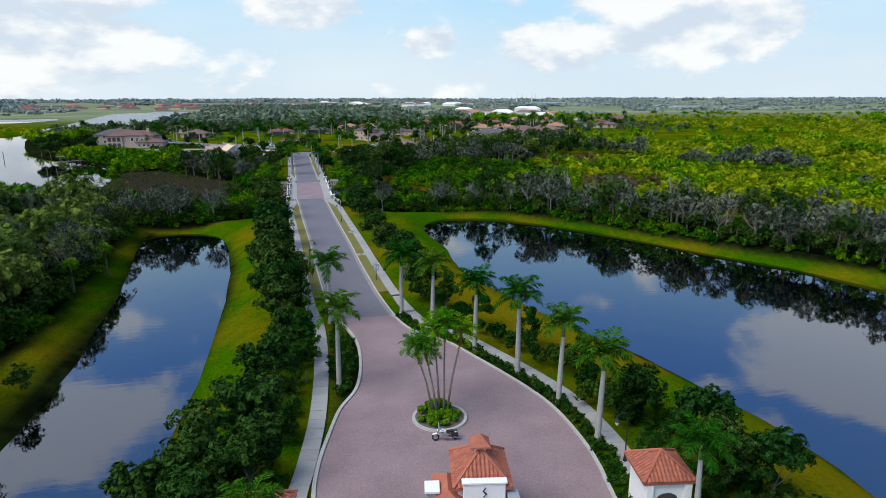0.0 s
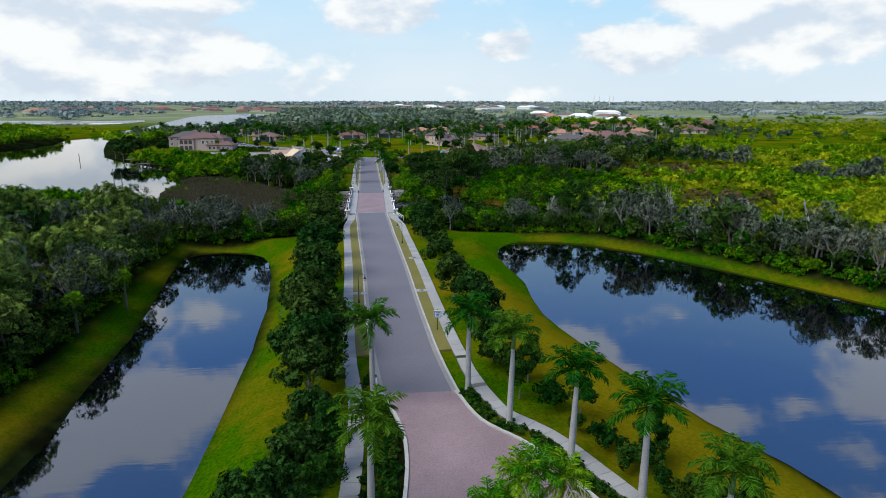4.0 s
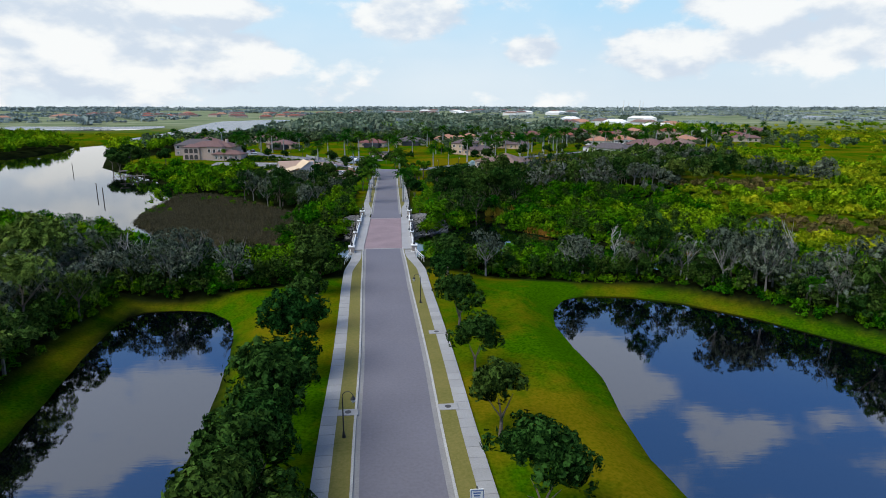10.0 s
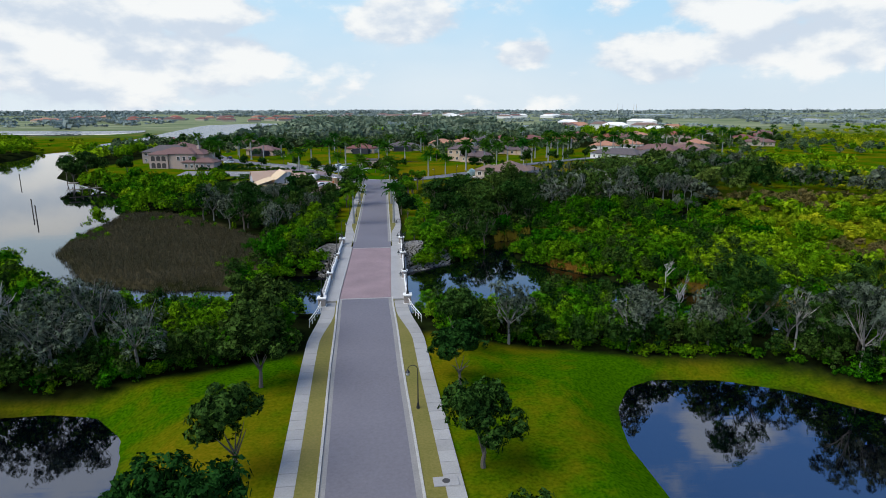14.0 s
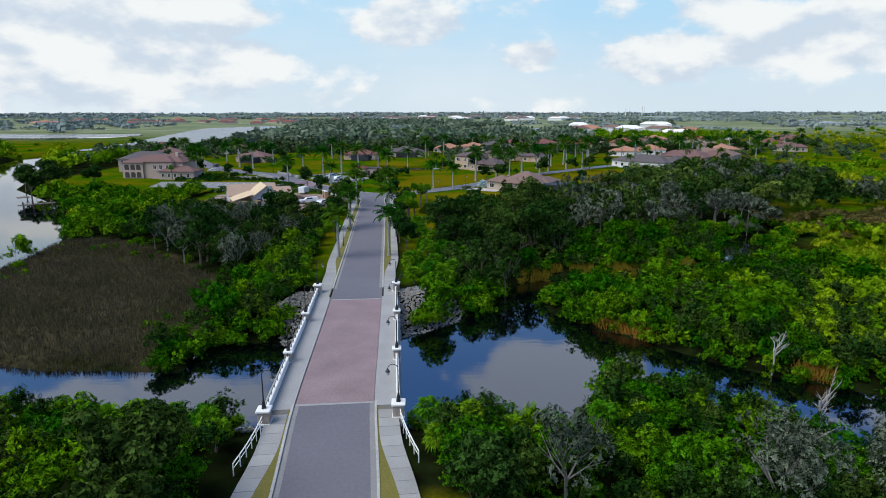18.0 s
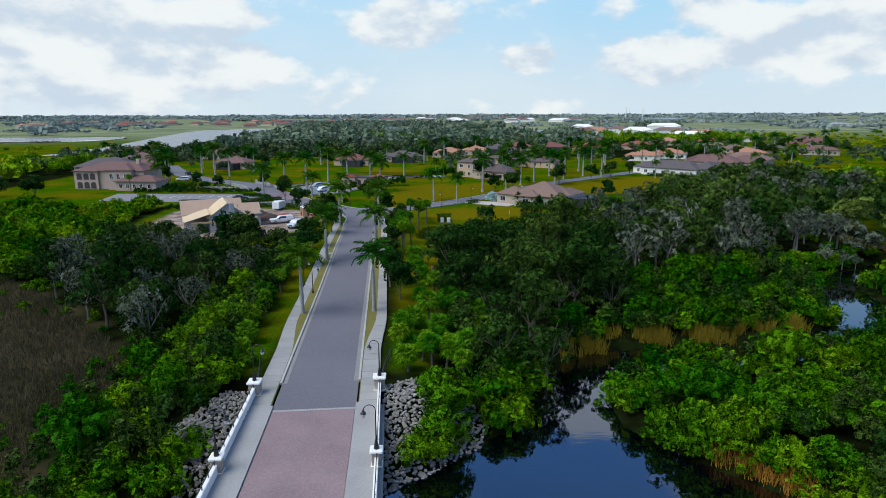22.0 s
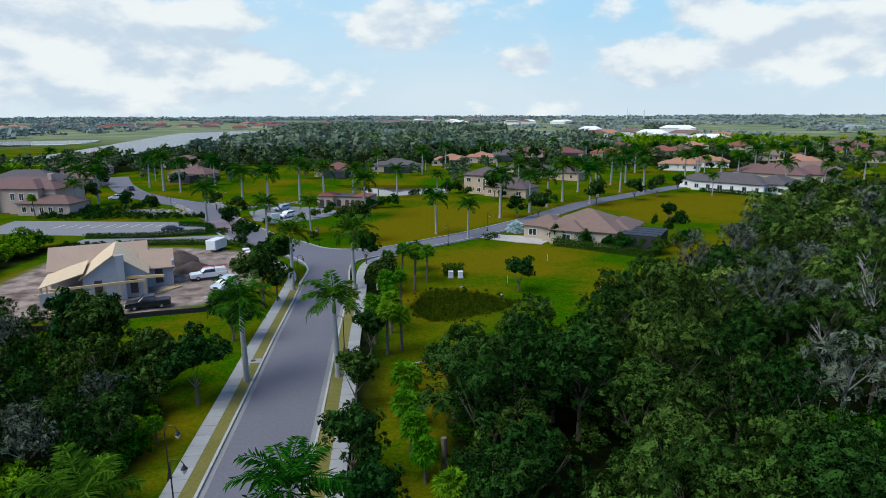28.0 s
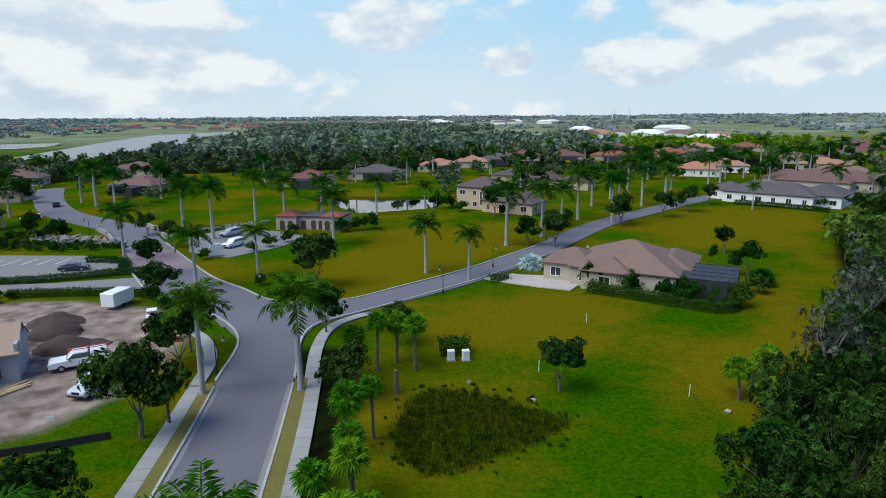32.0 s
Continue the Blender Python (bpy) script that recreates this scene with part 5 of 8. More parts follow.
def low_bed(name, label, outline, step, size, mat, seed):
    xs, ys = [p[0] for p in outline], [p[1] for p in outline]
    x, y = scatter(min(xs), max(xs), min(ys), max(ys), step, seed)
    ok = inside(x, y, outline)
    rng = np.random.default_rng(seed)
    rows = [(a, b, rng.uniform(0.75, 1.25)) for a, b in zip(x[ok], y[ok])]
    return plant(rows, [crown(400 + seed + i, size, size * 1.2, 4, 60, size * 0.34, 0.7) for i in range(3)], name, label, "planting", mat, -0.05, seed)


def off(line, d):
    return [tuple(p) for p in (line + normals_of(line) * d)]


low_bed("verge_planting", "low green and bronze planting along the forecourt kerb", off(PLAZA_E[:44], -0.35) + off(PLAZA_E[:44], -1.65)[::-1], 0.75, 0.5, L_HEDGE, 1)
low_bed("verge_planting", "low dark planting between kerb and sidewalk", [(3.4, 67), (5.2, 60.5), (5.2, 54), (4.3, 48.6), (3.0, 45.6), (2.6, 48), (2.6, 60)], 0.75, 0.5, L_HEDGE, 2)
low_bed("understorey", "dark shrubs under the entrance trees", [(-12, 24), (-2, 24), (-1.6, 38), (-0.6, 46), (-0.2, 62), (-4, 64), (-6, 50), (-9, 36), (-12, 30)], 1.5, 1.0, L_HEDGE, 3)
low_bed("understorey", "dark shrubs beside the sidewalk", [(27.0, 20), (36, 20), (33, 36), (29, 44), (27.2, 36)], 1.5, 0.9, L_HEDGE, 4)

# ---- traffic island ----
def make_island():
    i = thing("traffic_island", "round kerbed island planted with low green shrubs", "island", pose(11.9, 41.1, 0.02))
    ring = [(math.cos(a) * 2.5, math.sin(a) * 2.5) for a in np.linspace(0, 6.283, 41)[:-1]]
    bm = bmesh.new()
    for r0, r1, z in ((2.5, 2.2, 0.17),):
        o = [bm.verts.new((math.cos(a) * r0, math.sin(a) * r0, 0)) for a in np.linspace(0, 6.283, 41)[:-1]]
        t = [bm.verts.new((math.cos(a) * (r0 - 0.03), math.sin(a) * (r0 - 0.03), z)) for a in np.linspace(0, 6.283, 41)[:-1]]
        u = [bm.verts.new((math.cos(a) * r1, math.sin(a) * r1, z)) for a in np.linspace(0, 6.283, 41)[:-1]]
        for k in range(40):
            j = (k + 1) % 40
            bm.faces.new((o[k], o[j], t[j], t[k]))
            bm.faces.new((t[k], t[j], u[j], u[k]))
    part("kerb_ring", bm, KERB, i, "pale concrete kerb ring")
    part("soil", slab([(x * 0.9, y * 0.9) for x, y in ring], 0.0, 0.14), BARK, i)
    rng = np.random.default_rng(3)
    V, Q, nv = [], [], 0
    protos = [crown(500 + k, 0.5, 0.7, 4, 90, 0.16, 0.7) for k in range(3)]
    for k in range(34):
        a, r = rng.uniform(0, 6.283), 1.9 * math.sqrt(rng.uniform(0, 1))
        v, q = protos[k % 3]
        V.append(v * rng.uniform(0.8, 1.3) + [math.cos(a) * r, math.sin(a) * r, 0.1])
        Q.append(q + nv)
        nv += len(v)
    part("shrubs", mesh_from("shrubs", np.concatenate(V), np.concatenate(Q), L_SABAL), None, i, "low yellow-green shrubs")
    for k, (x, y, dx, dy, h) in enumerate([(-0.5, 0.2, -1.7, -0.9, 7.4), (0.1, 0.5, -0.4, 0.3, 8.2), (0.4, 0.1, 0.2, 0.5, 8.6), (0.7, 0.4, 1.5, 0.5, 7.8), (-0.2, 0.0, -1.1, -0.3, 6.9)]):
        p = thing("slender_palm", "slender leaning palm with a small feathery head", "palm tree", pose(11.9 + x, 41.1 + y, 0.15), "palms on the island")
        part("trunk", tube([(0, 0, -0.1), (dx * 0.4, dy * 0.4, h * 0.45), (dx * 0.9, dy * 0.9, h * 0.85), (dx, dy, h)], [0.13, 0.09, 0.08, 0.13], 7), surf("slender_trunk", (0.34, 0.29, 0.23), (0.22, 0.17, 0.12), 0.85, 3, 0.3), p, smooth=True)
        part("old_leaf_bases", tube([(dx * 0.86, dy * 0.86, h * 0.8), (dx * 0.95, dy * 0.95, h * 0.92), (dx, dy, h + 0.1)], [0.1, 0.17, 0.12], 7), surf("leaf_bases", (0.24, 0.09, 0.04), (0.14, 0.06, 0.03), 0.9, 4, 0.3), p, "rusty brown leaf bases")
        c = part("fronds", tinted("fronds", frond_crown(60 + k, 20, 1.75, 15, 0.5, 0.05, -35, 80, 70), L_SABAL), None, p)
        c.location = (dx, dy, h)


make_island()

# ---- street furniture ----
GLOBE = surf("frosted_lantern_glass", (0.6, 0.58, 0.52), (0.5, 0.48, 0.42), 0.3, 2)


def street_lamp(h=4.5, name="street_lamp", label="black iron lamp post with a hooked arm and lantern"):
    p = thing(name, label, "street lamp", group="lamp posts")
    part("base", tube([(0, 0, -0.05), (0, 0, 0.1), (0, 0, 0.55), (0, 0, 0.8)], [0.22, 0.2, 0.12, 0.07], 8), BLACK, p)
    part("pole", tube([(0, 0, 0.75), (0, 0, h - 0.6)], [0.06, 0.045], 8), BLACK, p)
    arc = [(0, 0, h - 0.62)] + [(0.45 - 0.45 * math.cos(a), 0, h - 0.5 + 0.45 * math.sin(a)) for a in np.linspace(0, math.pi, 9)]
    part("arm", tube(arc, [0.035] * len(arc), 6), BLACK, p)
    part("hood", tube([(0.9, 0, h - 0.42), (0.9, 0, h - 0.55), (0.9, 0, h - 0.75)], [0.04, 0.1, 0.24], 8), BLACK, p)
    part("lantern", tube([(0.9, 0, h - 0.76), (0.9, 0, h - 0.95), (0.9, 0, h - 1.08)], [0.19, 0.16, 0.06], 8), GLOBE, p, "frosted glass lantern")
    return p


LAMP = street_lamp()
LAMP.matrix_world = pose(0.2, 95.9, -0.1, 0, 0, 0)
for x, y, a in [(7.0, 131.4, 180), (24.9, 31.5, 180), (-7.1, 234.6, 0), (-9.2, 239.2, 0), (1.1, 263.2, 180), (-9.4, 293.8, 0), (-9.9, 320.4, 250), (16.3, 320.0, 120), (-50.5, 385, 0), (-58.5, 372, 180), (-47.5, 383, 0), (-56.5, 393.5, 0), (41.0, 356.5, 300), (26.2, 335.0, 300)]:
    copy_thing(LAMP, pose(x, y, float(ground_z(x, y)), 0, 0, a))


def notice():
    p = thing("notice_board", "square white notice with blue markings on a dark post", "sign", pose(10.45, 84.6, -0.1, 0, 0, 2))
    part("post", tube([(0, 0, -0.2), (0, 0, 2.95)], [0.05, 0.045], 8), BLACK, p)
    part("board", box(0.95, 0.05, 0.95, 0, -0.06, 1.85, 0.01), WHITE, p)
    blue = surf("notice_blue", (0.08, 0.13, 0.3), (0.06, 0.1, 0.24), 0.5, 2)
    part("border", box(0.86, 0.02, 0.05, 0, -0.1, 2.68, bm=box(0.86, 0.02, 0.05, 0, -0.1, 1.92, bm=box(0.05, 0.02, 0.8, -0.41, -0.1, 1.92, bm=box(0.05, 0.02, 0.8, 0.41, -0.1, 1.92)))), blue, p)
    for k in range(3):
        part("bar", box(0.5 - 0.08 * k, 0.02, 0.09, 0, -0.1, 2.46 - 0.2 * k), blue, p)


notice()
IRON = surf("rusty_iron_cover", (0.09, 0.085, 0.08), (0.05, 0.045, 0.04), 0.6, 4, metal=0.4)


def inlet(x, y, turn):
    p = thing("storm_inlet", "concrete storm drain top with an iron cover set in the verge", "drain", pose(x, y, road_z(x, y) + 0.02, 0, 0, turn), "storm drains")
    part("top", box(1.9, 1.15, 0.2, 0, 0, -0.04, 0.03), CONC, p)
    part("cover", tube([(0, 0, 0.15), (0, 0, 0.185)], [0.3, 0.29], 14), IRON, p, "round iron cover")


inlet(9.35, 100.9, 4)
inlet(0.1, 100.2, 4)
inlet(-8.5, 261.0, 3)
inlet(8.9, 120.2, 4)
inlet(1.6, 262, 3)

# ---- bridge rails, lamps and stones ----
def make_rails():
    n = normals_of(MAIN)
    ys = [161.0, 174.0, 187.0, 200.0]

    def at(y, o):
        i = int(np.argmin(np.abs(MAIN[:, 1] - y)))
        x = float(np.interp(y, MAIN[:, 1], MAIN[:, 0]))
        return Vector((x + n[i][0] * o, y + n[i][1] * o, road_z(x, y)))

    for side in (-1, 1):
        o = side * 5.85
        for a, b in zip(ys, ys[1:]):
            p, q = at(a, o), at(b, o)
            d = (q - p)
            ang = math.atan2(d.y, d.x)
            r = thing("bridge_rail", "white concrete parapet with a dark metal handrail", "railing", Matrix.Translation(p) @ Matrix.Rotation(ang, 4, "Z"), "bridge parapets")
            L = d.length - 0.9
            part("parapet", box(L, 0.22, 0.72, d.length / 2, 0, 0.12, 0.03), WHITE, r)
            part("coping", box(L, 0.3, 0.1, d.length / 2, 0, 0.842, 0.02), WHITE, r)
            for k in range(9):
                x = 0.6 + (d.length - 1.2) * k / 8
                part("post", box(0.06, 0.06, 0.32, x, -0.02 * side, 0.94), BLACK, r)
            part("handrail", tube([(0.5, -0.02 * side, 1.28), (d.length - 0.5, -0.02 * side, 1.28)], [0.035, 0.035], 6), BLACK, r)
        for y in ys:
            p = at(y, o)
            big = y in (ys[0], ys[-1])
            w = 1.0 if big else 0.75
            t = thing("bridge_pier", "stone faced pier with a white cap on the bridge parapet", "pier", Matrix.Translation(p), "bridge piers")
            part("shaft", box(w, w, 1.15, 0, 0, 0.05, 0.03), BRICKY, t)
            part("cap", box(w + 0.25, w + 0.25, 0.22, 0, 0, 1.2, 0.05), WHITE, t, "white moulded cap")
            part("foot", box(w + 0.12, w + 0.12, 0.18, 0, 0, 0.0, 0.02), WHITE, t)
            copy_thing(BLAMP, Matrix.Translation(p + Vector((0, 0, 1.42))) @ Matrix.Rotation(0 if side < 0 else math.pi, 4, "Z"))
        # wing rails that open outwards at both ends
        for y0, y1, d0, d1 in ((161.0, 153.5, 5.95, 7.0), (200.0, 208.0, 5.95, 7.0)):
            m = 6
            pts = [at(y0 + (y1 - y0) * k / m, side * (d0 + (d1 - d0) * (k / m) ** 1.6)) for k in range(m + 1)]
            r = thing("wing_rail", "low white rail that opens outwards at the bridge end" if y0 < 170 else "dark metal rail at the bridge end", "railing")
            mat = WHITE if y0 < 170 else BLACK
            part("top_rail", tube([p + Vector((0, 0, 0.9)) for p in pts], [0.055 if y0 < 170 else 0.04] * (m + 1), 6), mat, r)
            part("lower_rail", tube([p + Vector((0, 0, 0.5)) for p in pts], [0.035 if y0 < 170 else 0.03] * (m + 1), 6), mat, r)
            for p in pts[1:]:
                part("post", tube([p + Vector((0, 0, -0.4)), p + Vector((0, 0, 0.9))], [0.05, 0.045], 6), mat, r)


BLAMP = street_lamp(3.6, "bridge_lamp", "black hooked lantern standing on a bridge pier")
make_rails()
for o in (BLAMP, *BLAMP.children_recursive):
    bpy.data.objects.remove(o)


def rock_mesh(seed):
    rnd = random.Random(seed)
    bm = bmesh.new()
    bmesh.ops.create_icosphere(bm, subdivisions=1, radius=0.5)
    for v in bm.verts:
        v.co = Vector((v.co.x * rnd.uniform(0.7, 1.25), v.co.y * rnd.uniform(0.6, 1.0), v.co.z * rnd.uniform(0.5, 0.8)))
    me = bpy.data.meshes.new("rock")
    bm.to_mesh(me)
    bm.free()
    me.materials.append(ROCK)
    return me


ROCK = surf("limestone_rubble", (0.36, 0.34, 0.31), (0.16, 0.15, 0.14), 0.9, 1.6, 0.3, spread=0.4)
RUBBLE = [rock_mesh(k) for k in range(5)]


def riprap(outline, count, seed, name="riprap", label="bank of loose grey limestone rubble above the creek", size=0.36, extra=0):
    rnd = random.Random(seed)
    t = thing(name, label, "rocks")
    xs, ys = [p[0] for p in outline], [p[1] for p in outline]
    k = 0
    rows = []
    rng = np.random.default_rng(seed)
    px, py = rng.uniform(min(xs), max(xs), 9000), rng.uniform(min(ys), max(ys), 9000)
    ok = inside(px, py, outline)
    px, py = px[ok][:count + extra], py[ok][:count + extra]
    for x, y, z in zip(px, py, ground_z(px, py)):
        s = size * rnd.uniform(0.6, 1.4)
        m = Matrix.Translation((x, y, float(z) + 0.08 + 0.25 * rnd.random())) @ Euler((rnd.uniform(-0.4, 0.4), rnd.uniform(-0.4, 0.4), rnd.uniform(0, 6.28))).to_matrix().to_4x4() @ Matrix.Scale(s, 4)
        if k < count:
            o = new("rock", RUBBLE[k % 5])
            o.parent, o.matrix_local = t, m
        else:
            rows.append((m, k % 5))
        k += 1
    if rows:
        V, F, nv = [], [], 0
        for m, j in rows:
            me = RUBBLE[j]
            V += [tuple(m @ v.co) for v in me.vertices]
            F += [[nv + i for i in p.vertices] for p in me.polygons]
            nv += len(me.vertices)
        o = new("rubble", mesh_from("rubble", V, F, ROCK))
        o.parent = t
        o["kind"] = "stuff"


riprap([(-13, 194), (-10, 200.5), (-6.9, 200), (-6.6, 187), (-9.5, 185.5)], 130, 1, extra=950)
riprap([(5, 187), (5.2, 201), (10, 203), (15, 197), (13.5, 193.5), (9, 189.8)], 165, 2, extra=1350)
riprap([(-6.6, 166), (-6.6, 162), (-10, 162.5), (-10, 166)], 20, 3, extra=20)
riprap([(5.4, 166), (5.4, 162), (9, 162.5), (9, 165.5)], 20, 4, extra=20)


def reeds(outline, step, label, mat, h, seed, name="reeds", thin=-0.05):
    xs, ys = [p[0] for p in outline], [p[1] for p in outline]
    x, y = scatter(min(xs), max(xs), min(ys), max(ys), step, seed)
    ok = inside(x, y, outline) & (np.array([noise.noise((a * 0.28, b * 0.28, seed)) for a, b in zip(x, y)]) > thin)
    rng = np.random.default_rng(seed)
    V, Q = [], []
    z = ground_z(x[ok], y[ok])
    for a, b, c in zip(x[ok], y[ok], z):
        for k in range(17):
            d = rng.normal(size=2) * 0.2
            r = rng.normal(size=2)
            r = r / np.linalg.norm(r) * 0.032
            hh = h * rng.uniform(0.6, 1.2)
            g = rng.normal(size=2) * 0.26
            i = len(V)
            V += [(a + g[0] - r[0], b + g[1] - r[1], c), (a + g[0] + r[0], b + g[1] + r[1], c), (a + g[0] + d[0] * h * 0.5, b + g[1] + d[1] * h * 0.5, c + hh * 0.7), (a + g[0] + d[0] * h * 0.8, b + g[1] + d[1] * h * 0.8, c + hh)]
            Q.append((i, i + 1, i + 2, i + 3))
    tagged(new(name, mesh_from(name, V, Q, mat)), label, "reeds", kind="stuff")


reeds([(24, 211), (27, 216), (34, 218.2), (48, 218.6), (60, 222), (60, 218.6), (48, 215.6), (34, 215.3), (27, 213.2)], 0.5, "tall golden reeds along the creek", L_DRY, 1.7, 1)
reeds([(32.2, 190.8), (37.6, 184.6), (39, 185.6), (33.6, 192)], 0.55, "golden reeds along the creek", L_DRY, 1.4, 2)
reeds([(50, 172.6), (56, 169), (57, 171), (51, 174.6)], 0.55, "golden reeds beside the creek", L_DRY, 1.6, 3)
reeds([(60, 165), (68, 162), (69, 164.4), (61, 167.4)], 0.55, "golden reeds beside the creek", L_DRY, 1.6, 6)
reeds(MARSH, 0.85, "flattened brown rushes on the marsh", L_BROWN, 0.85, 4, "rushes", -1)
reeds([(8.9, 278.4), (9.4, 282), (10.2, 285.4), (12.4, 287.3), (15, 287.2), (18, 285.6), (21, 283), (24.4, 280.6), (22.8, 278.6), (20, 276.6), (17, 275.2), (14, 273.4), (11.5, 273.2), (9.4, 275.4)], 0.42, "brown-green seeding weeds on a wet patch of lawn", L_WEED, 0.75, 5, "weed_stems", -0.6)
low_bed("weeds", "tall dark green weeds on a wet patch of lawn", [(8.9, 278.4), (9.4, 282), (10.2, 285.4), (12.4, 287.3), (15, 287.2), (18, 285.6), (21, 283), (23.4, 280.6), (22.4, 278.6), (20, 277), (17, 275.6), (14, 273.8), (11.5, 273.6), (9.6, 275.4)], 1.3, 0.42, L_WEED, 5)
low_bed("weeds", "scattered dark weeds round a wet patch of lawn", [(7.6, 276), (8.6, 288.5), (15, 289.6), (22, 286), (26, 281), (22, 275.6), (14, 271.8)], 1.5, 0.26, L_WEED, 6)

# ---- houses ----
def tile_material(name, a, b, row=0.36):
    """Roof tiles in rows: colour shifts from tile to tile, with shaded laps between the rows."""
    m = surf(name, a, b, 0.8, 0.9, 0.0, spread=0.06, fine=9)
    nt = m.node_tree
    N, bs = nt.nodes.new, nt.nodes["Principled BSDF"]
    tc, wv, bp = N("ShaderNodeTexCoord"), N("ShaderNodeTexWave"), N("ShaderNodeBump")
    wv.bands_direction, wv.wave_profile = "Z", "SAW"
    wv.inputs["Scale"].default_value = 0.3142 / (row * 0.42)
    link(nt, tc.outputs["Object"], wv.inputs["Vector"])
    bp.inputs["Strength"].default_value, bp.inputs["Distance"].default_value = 0.7, 0.06
    link(nt, wv.outputs["Fac"], bp.inputs["Height"])
    link(nt, bp.outputs[0], bs.inputs["Normal"])
    return m


T_RED = tile_material("red_clay_tiles", (0.26, 0.085, 0.055), (0.17, 0.05, 0.034))
T_BRICK = tile_material("brick_red_tiles", (0.172, 0.066, 0.055), (0.117, 0.043, 0.039))
T_PINK = tile_material("pinkish_tiles", (0.16, 0.088, 0.078), (0.11, 0.058, 0.052))
T_TAN = tile_material("tan_tiles", (0.2, 0.128, 0.1), (0.145, 0.092, 0.073))
T_ORANGE = tile_material("orange_tiles", (0.374, 0.187, 0.117), (0.296, 0.140, 0.086))
T_GREY = tile_material("grey_tiles", (0.105, 0.088, 0.09), (0.072, 0.06, 0.062))
T_DARK = tile_material("dark_brown_tiles", (0.11, 0.076, 0.076), (0.075, 0.052, 0.052))
W_CREAM = surf("cream_stucco", (0.45, 0.38, 0.29), (0.38, 0.32, 0.245), 0.9, 0.8, 0.1)
W_TAN = surf("tan_stucco", (0.5, 0.37, 0.25), (0.43, 0.31, 0.21), 0.9, 0.8, 0.1)
W_PINK = surf("pink_stucco", (0.44, 0.335, 0.28), (0.37, 0.28, 0.235), 0.9, 0.8, 0.1)
W_WHITE = surf("white_stucco", (0.75, 0.73, 0.69), (0.66, 0.64, 0.6), 0.9, 0.8, 0.1)
W_GREY = surf("grey_block_wall", (0.38, 0.39, 0.41), (0.3, 0.31, 0.33), 0.9, 0.8, 0.15)
PLY = surf("plywood", (0.6, 0.46, 0.3), (0.5, 0.37, 0.23), 0.8, 0.8, fine=5)
FELT = surf("tan_roof_felt", (0.38, 0.27, 0.2), (0.32, 0.22, 0.165), 0.9, 0.5)
LUMBER = surf("new_lumber", (0.58, 0.42, 0.22), (0.45, 0.32, 0.16), 0.8, 2)
SCREEN = surf("dark_insect_screen", (0.03, 0.033, 0.037), (0.022, 0.024, 0.028), 0.6, 1)
TRIM = surf("white_trim", (0.72, 0.7, 0.66), (0.64, 0.62, 0.58), 0.6, 1)
DOORM = surf("garage_door", (0.6, 0.53, 0.44), (0.55, 0.48, 0.4), 0.6, 1)
PAVERS = surf("pale_driveway_pavers", (0.46, 0.4, 0.37), (0.36, 0.31, 0.29), 0.85, 0.6, 0.1, fine=16)


def hip(w, d, z, pitch=0.4, over=0.5, gable=False, thick=0.14):
    """A hipped (or gabled) roof over a rectangle, with its eaves' thickness."""
    bm = bmesh.new()
    a, b = w / 2 + over, d / 2 + over
    rise = min(a, b) * pitch * 1.0
    if a >= b:
        k = a if gable else a - b
        ridge = [(-k, 0, z + rise), (k, 0, z + rise)]
        c = [(-a, -b, z), (a, -b, z), (a, b, z), (-a, b, z)]
    else:
        k = b if gable else b - a
        ridge = [(0, -k, z + rise), (0, k, z + rise)]
        c = [(a, -b, z), (a, b, z), (-a, b, z), (-a, -b, z)]
    lo = [bm.verts.new((x, y, zz - thick)) for x, y, zz in c]
    hi = [bm.verts.new(p) for p in c]
    if (Vector(ridge[0]) - Vector(ridge[1])).length < 0.05:
        r = [bm.verts.new(ridge[0])] * 2
    else:
        r = [bm.verts.new(p) for p in ridge]
    q = [(hi[0], hi[1], r[1], r[0]), (hi[1], hi[2], r[1]), (hi[2], hi[3], r[0], r[1]), (hi[3], hi[0], r[0])]
    for f in q:
        u = list(dict.fromkeys(f))
        bm.faces.new(u)
    bm.faces.new(lo[::-1])
    for i in range(4):
        bm.faces.new((lo[i], lo[(i + 1) % 4], hi[(i + 1) % 4], hi[i]))
    return bm, rise


def window(parent, x, y, z, w, h, face, sill=True):
    """A framed window on a wall; face is the way it looks: 0 south, 1 east, 2 north, 3 west of the house."""
    rot = Matrix.Rotation(face * math.pi / 2, 4, "Z")

    def put(bm):
        bmesh.ops.transform(bm, matrix=Matrix.Translation((x, y, z)) @ rot, verts=bm.verts)
        return bm
    f = box(w + 0.2, 0.1, 0.1, 0, -0.03, h, bm=box(w + 0.2, 0.1, 0.1, 0, -0.03, -0.1, bm=box(0.1, 0.1, h, -w / 2 - 0.05, -0.03, 0, bm=box(0.1, 0.1, h, w / 2 + 0.05, -0.03, 0, bm=box(0.06, 0.08, h, 0, -0.03, 0)))))
    win = part("window", put(f), TRIM, parent)
    part("pane", put(box(w, 0.05, h, 0, -0.015, 0)), GLASS, win, "dark glass pane")


def facade(parent, cx, cy, w, d, h0, h, rnd, sides=(0, 1, 3), gap=3.4):
    for s in sides:
        L = w if s in (0, 2) else d
        n = max(1, int((L - 1.2) / gap))
        for k in range(n):
            u = -L / 2 + L * (k + 0.5) / n
            x, y = {0: (cx + u, cy - d / 2), 1: (cx + w / 2, cy + u), 2: (cx + u, cy + d / 2), 3: (cx - w / 2, cy + u)}[s]
            window(parent, x, y, h0 + 0.9, rnd.choice((1.0, 1.3, 1.6)), h * 0.45, s)


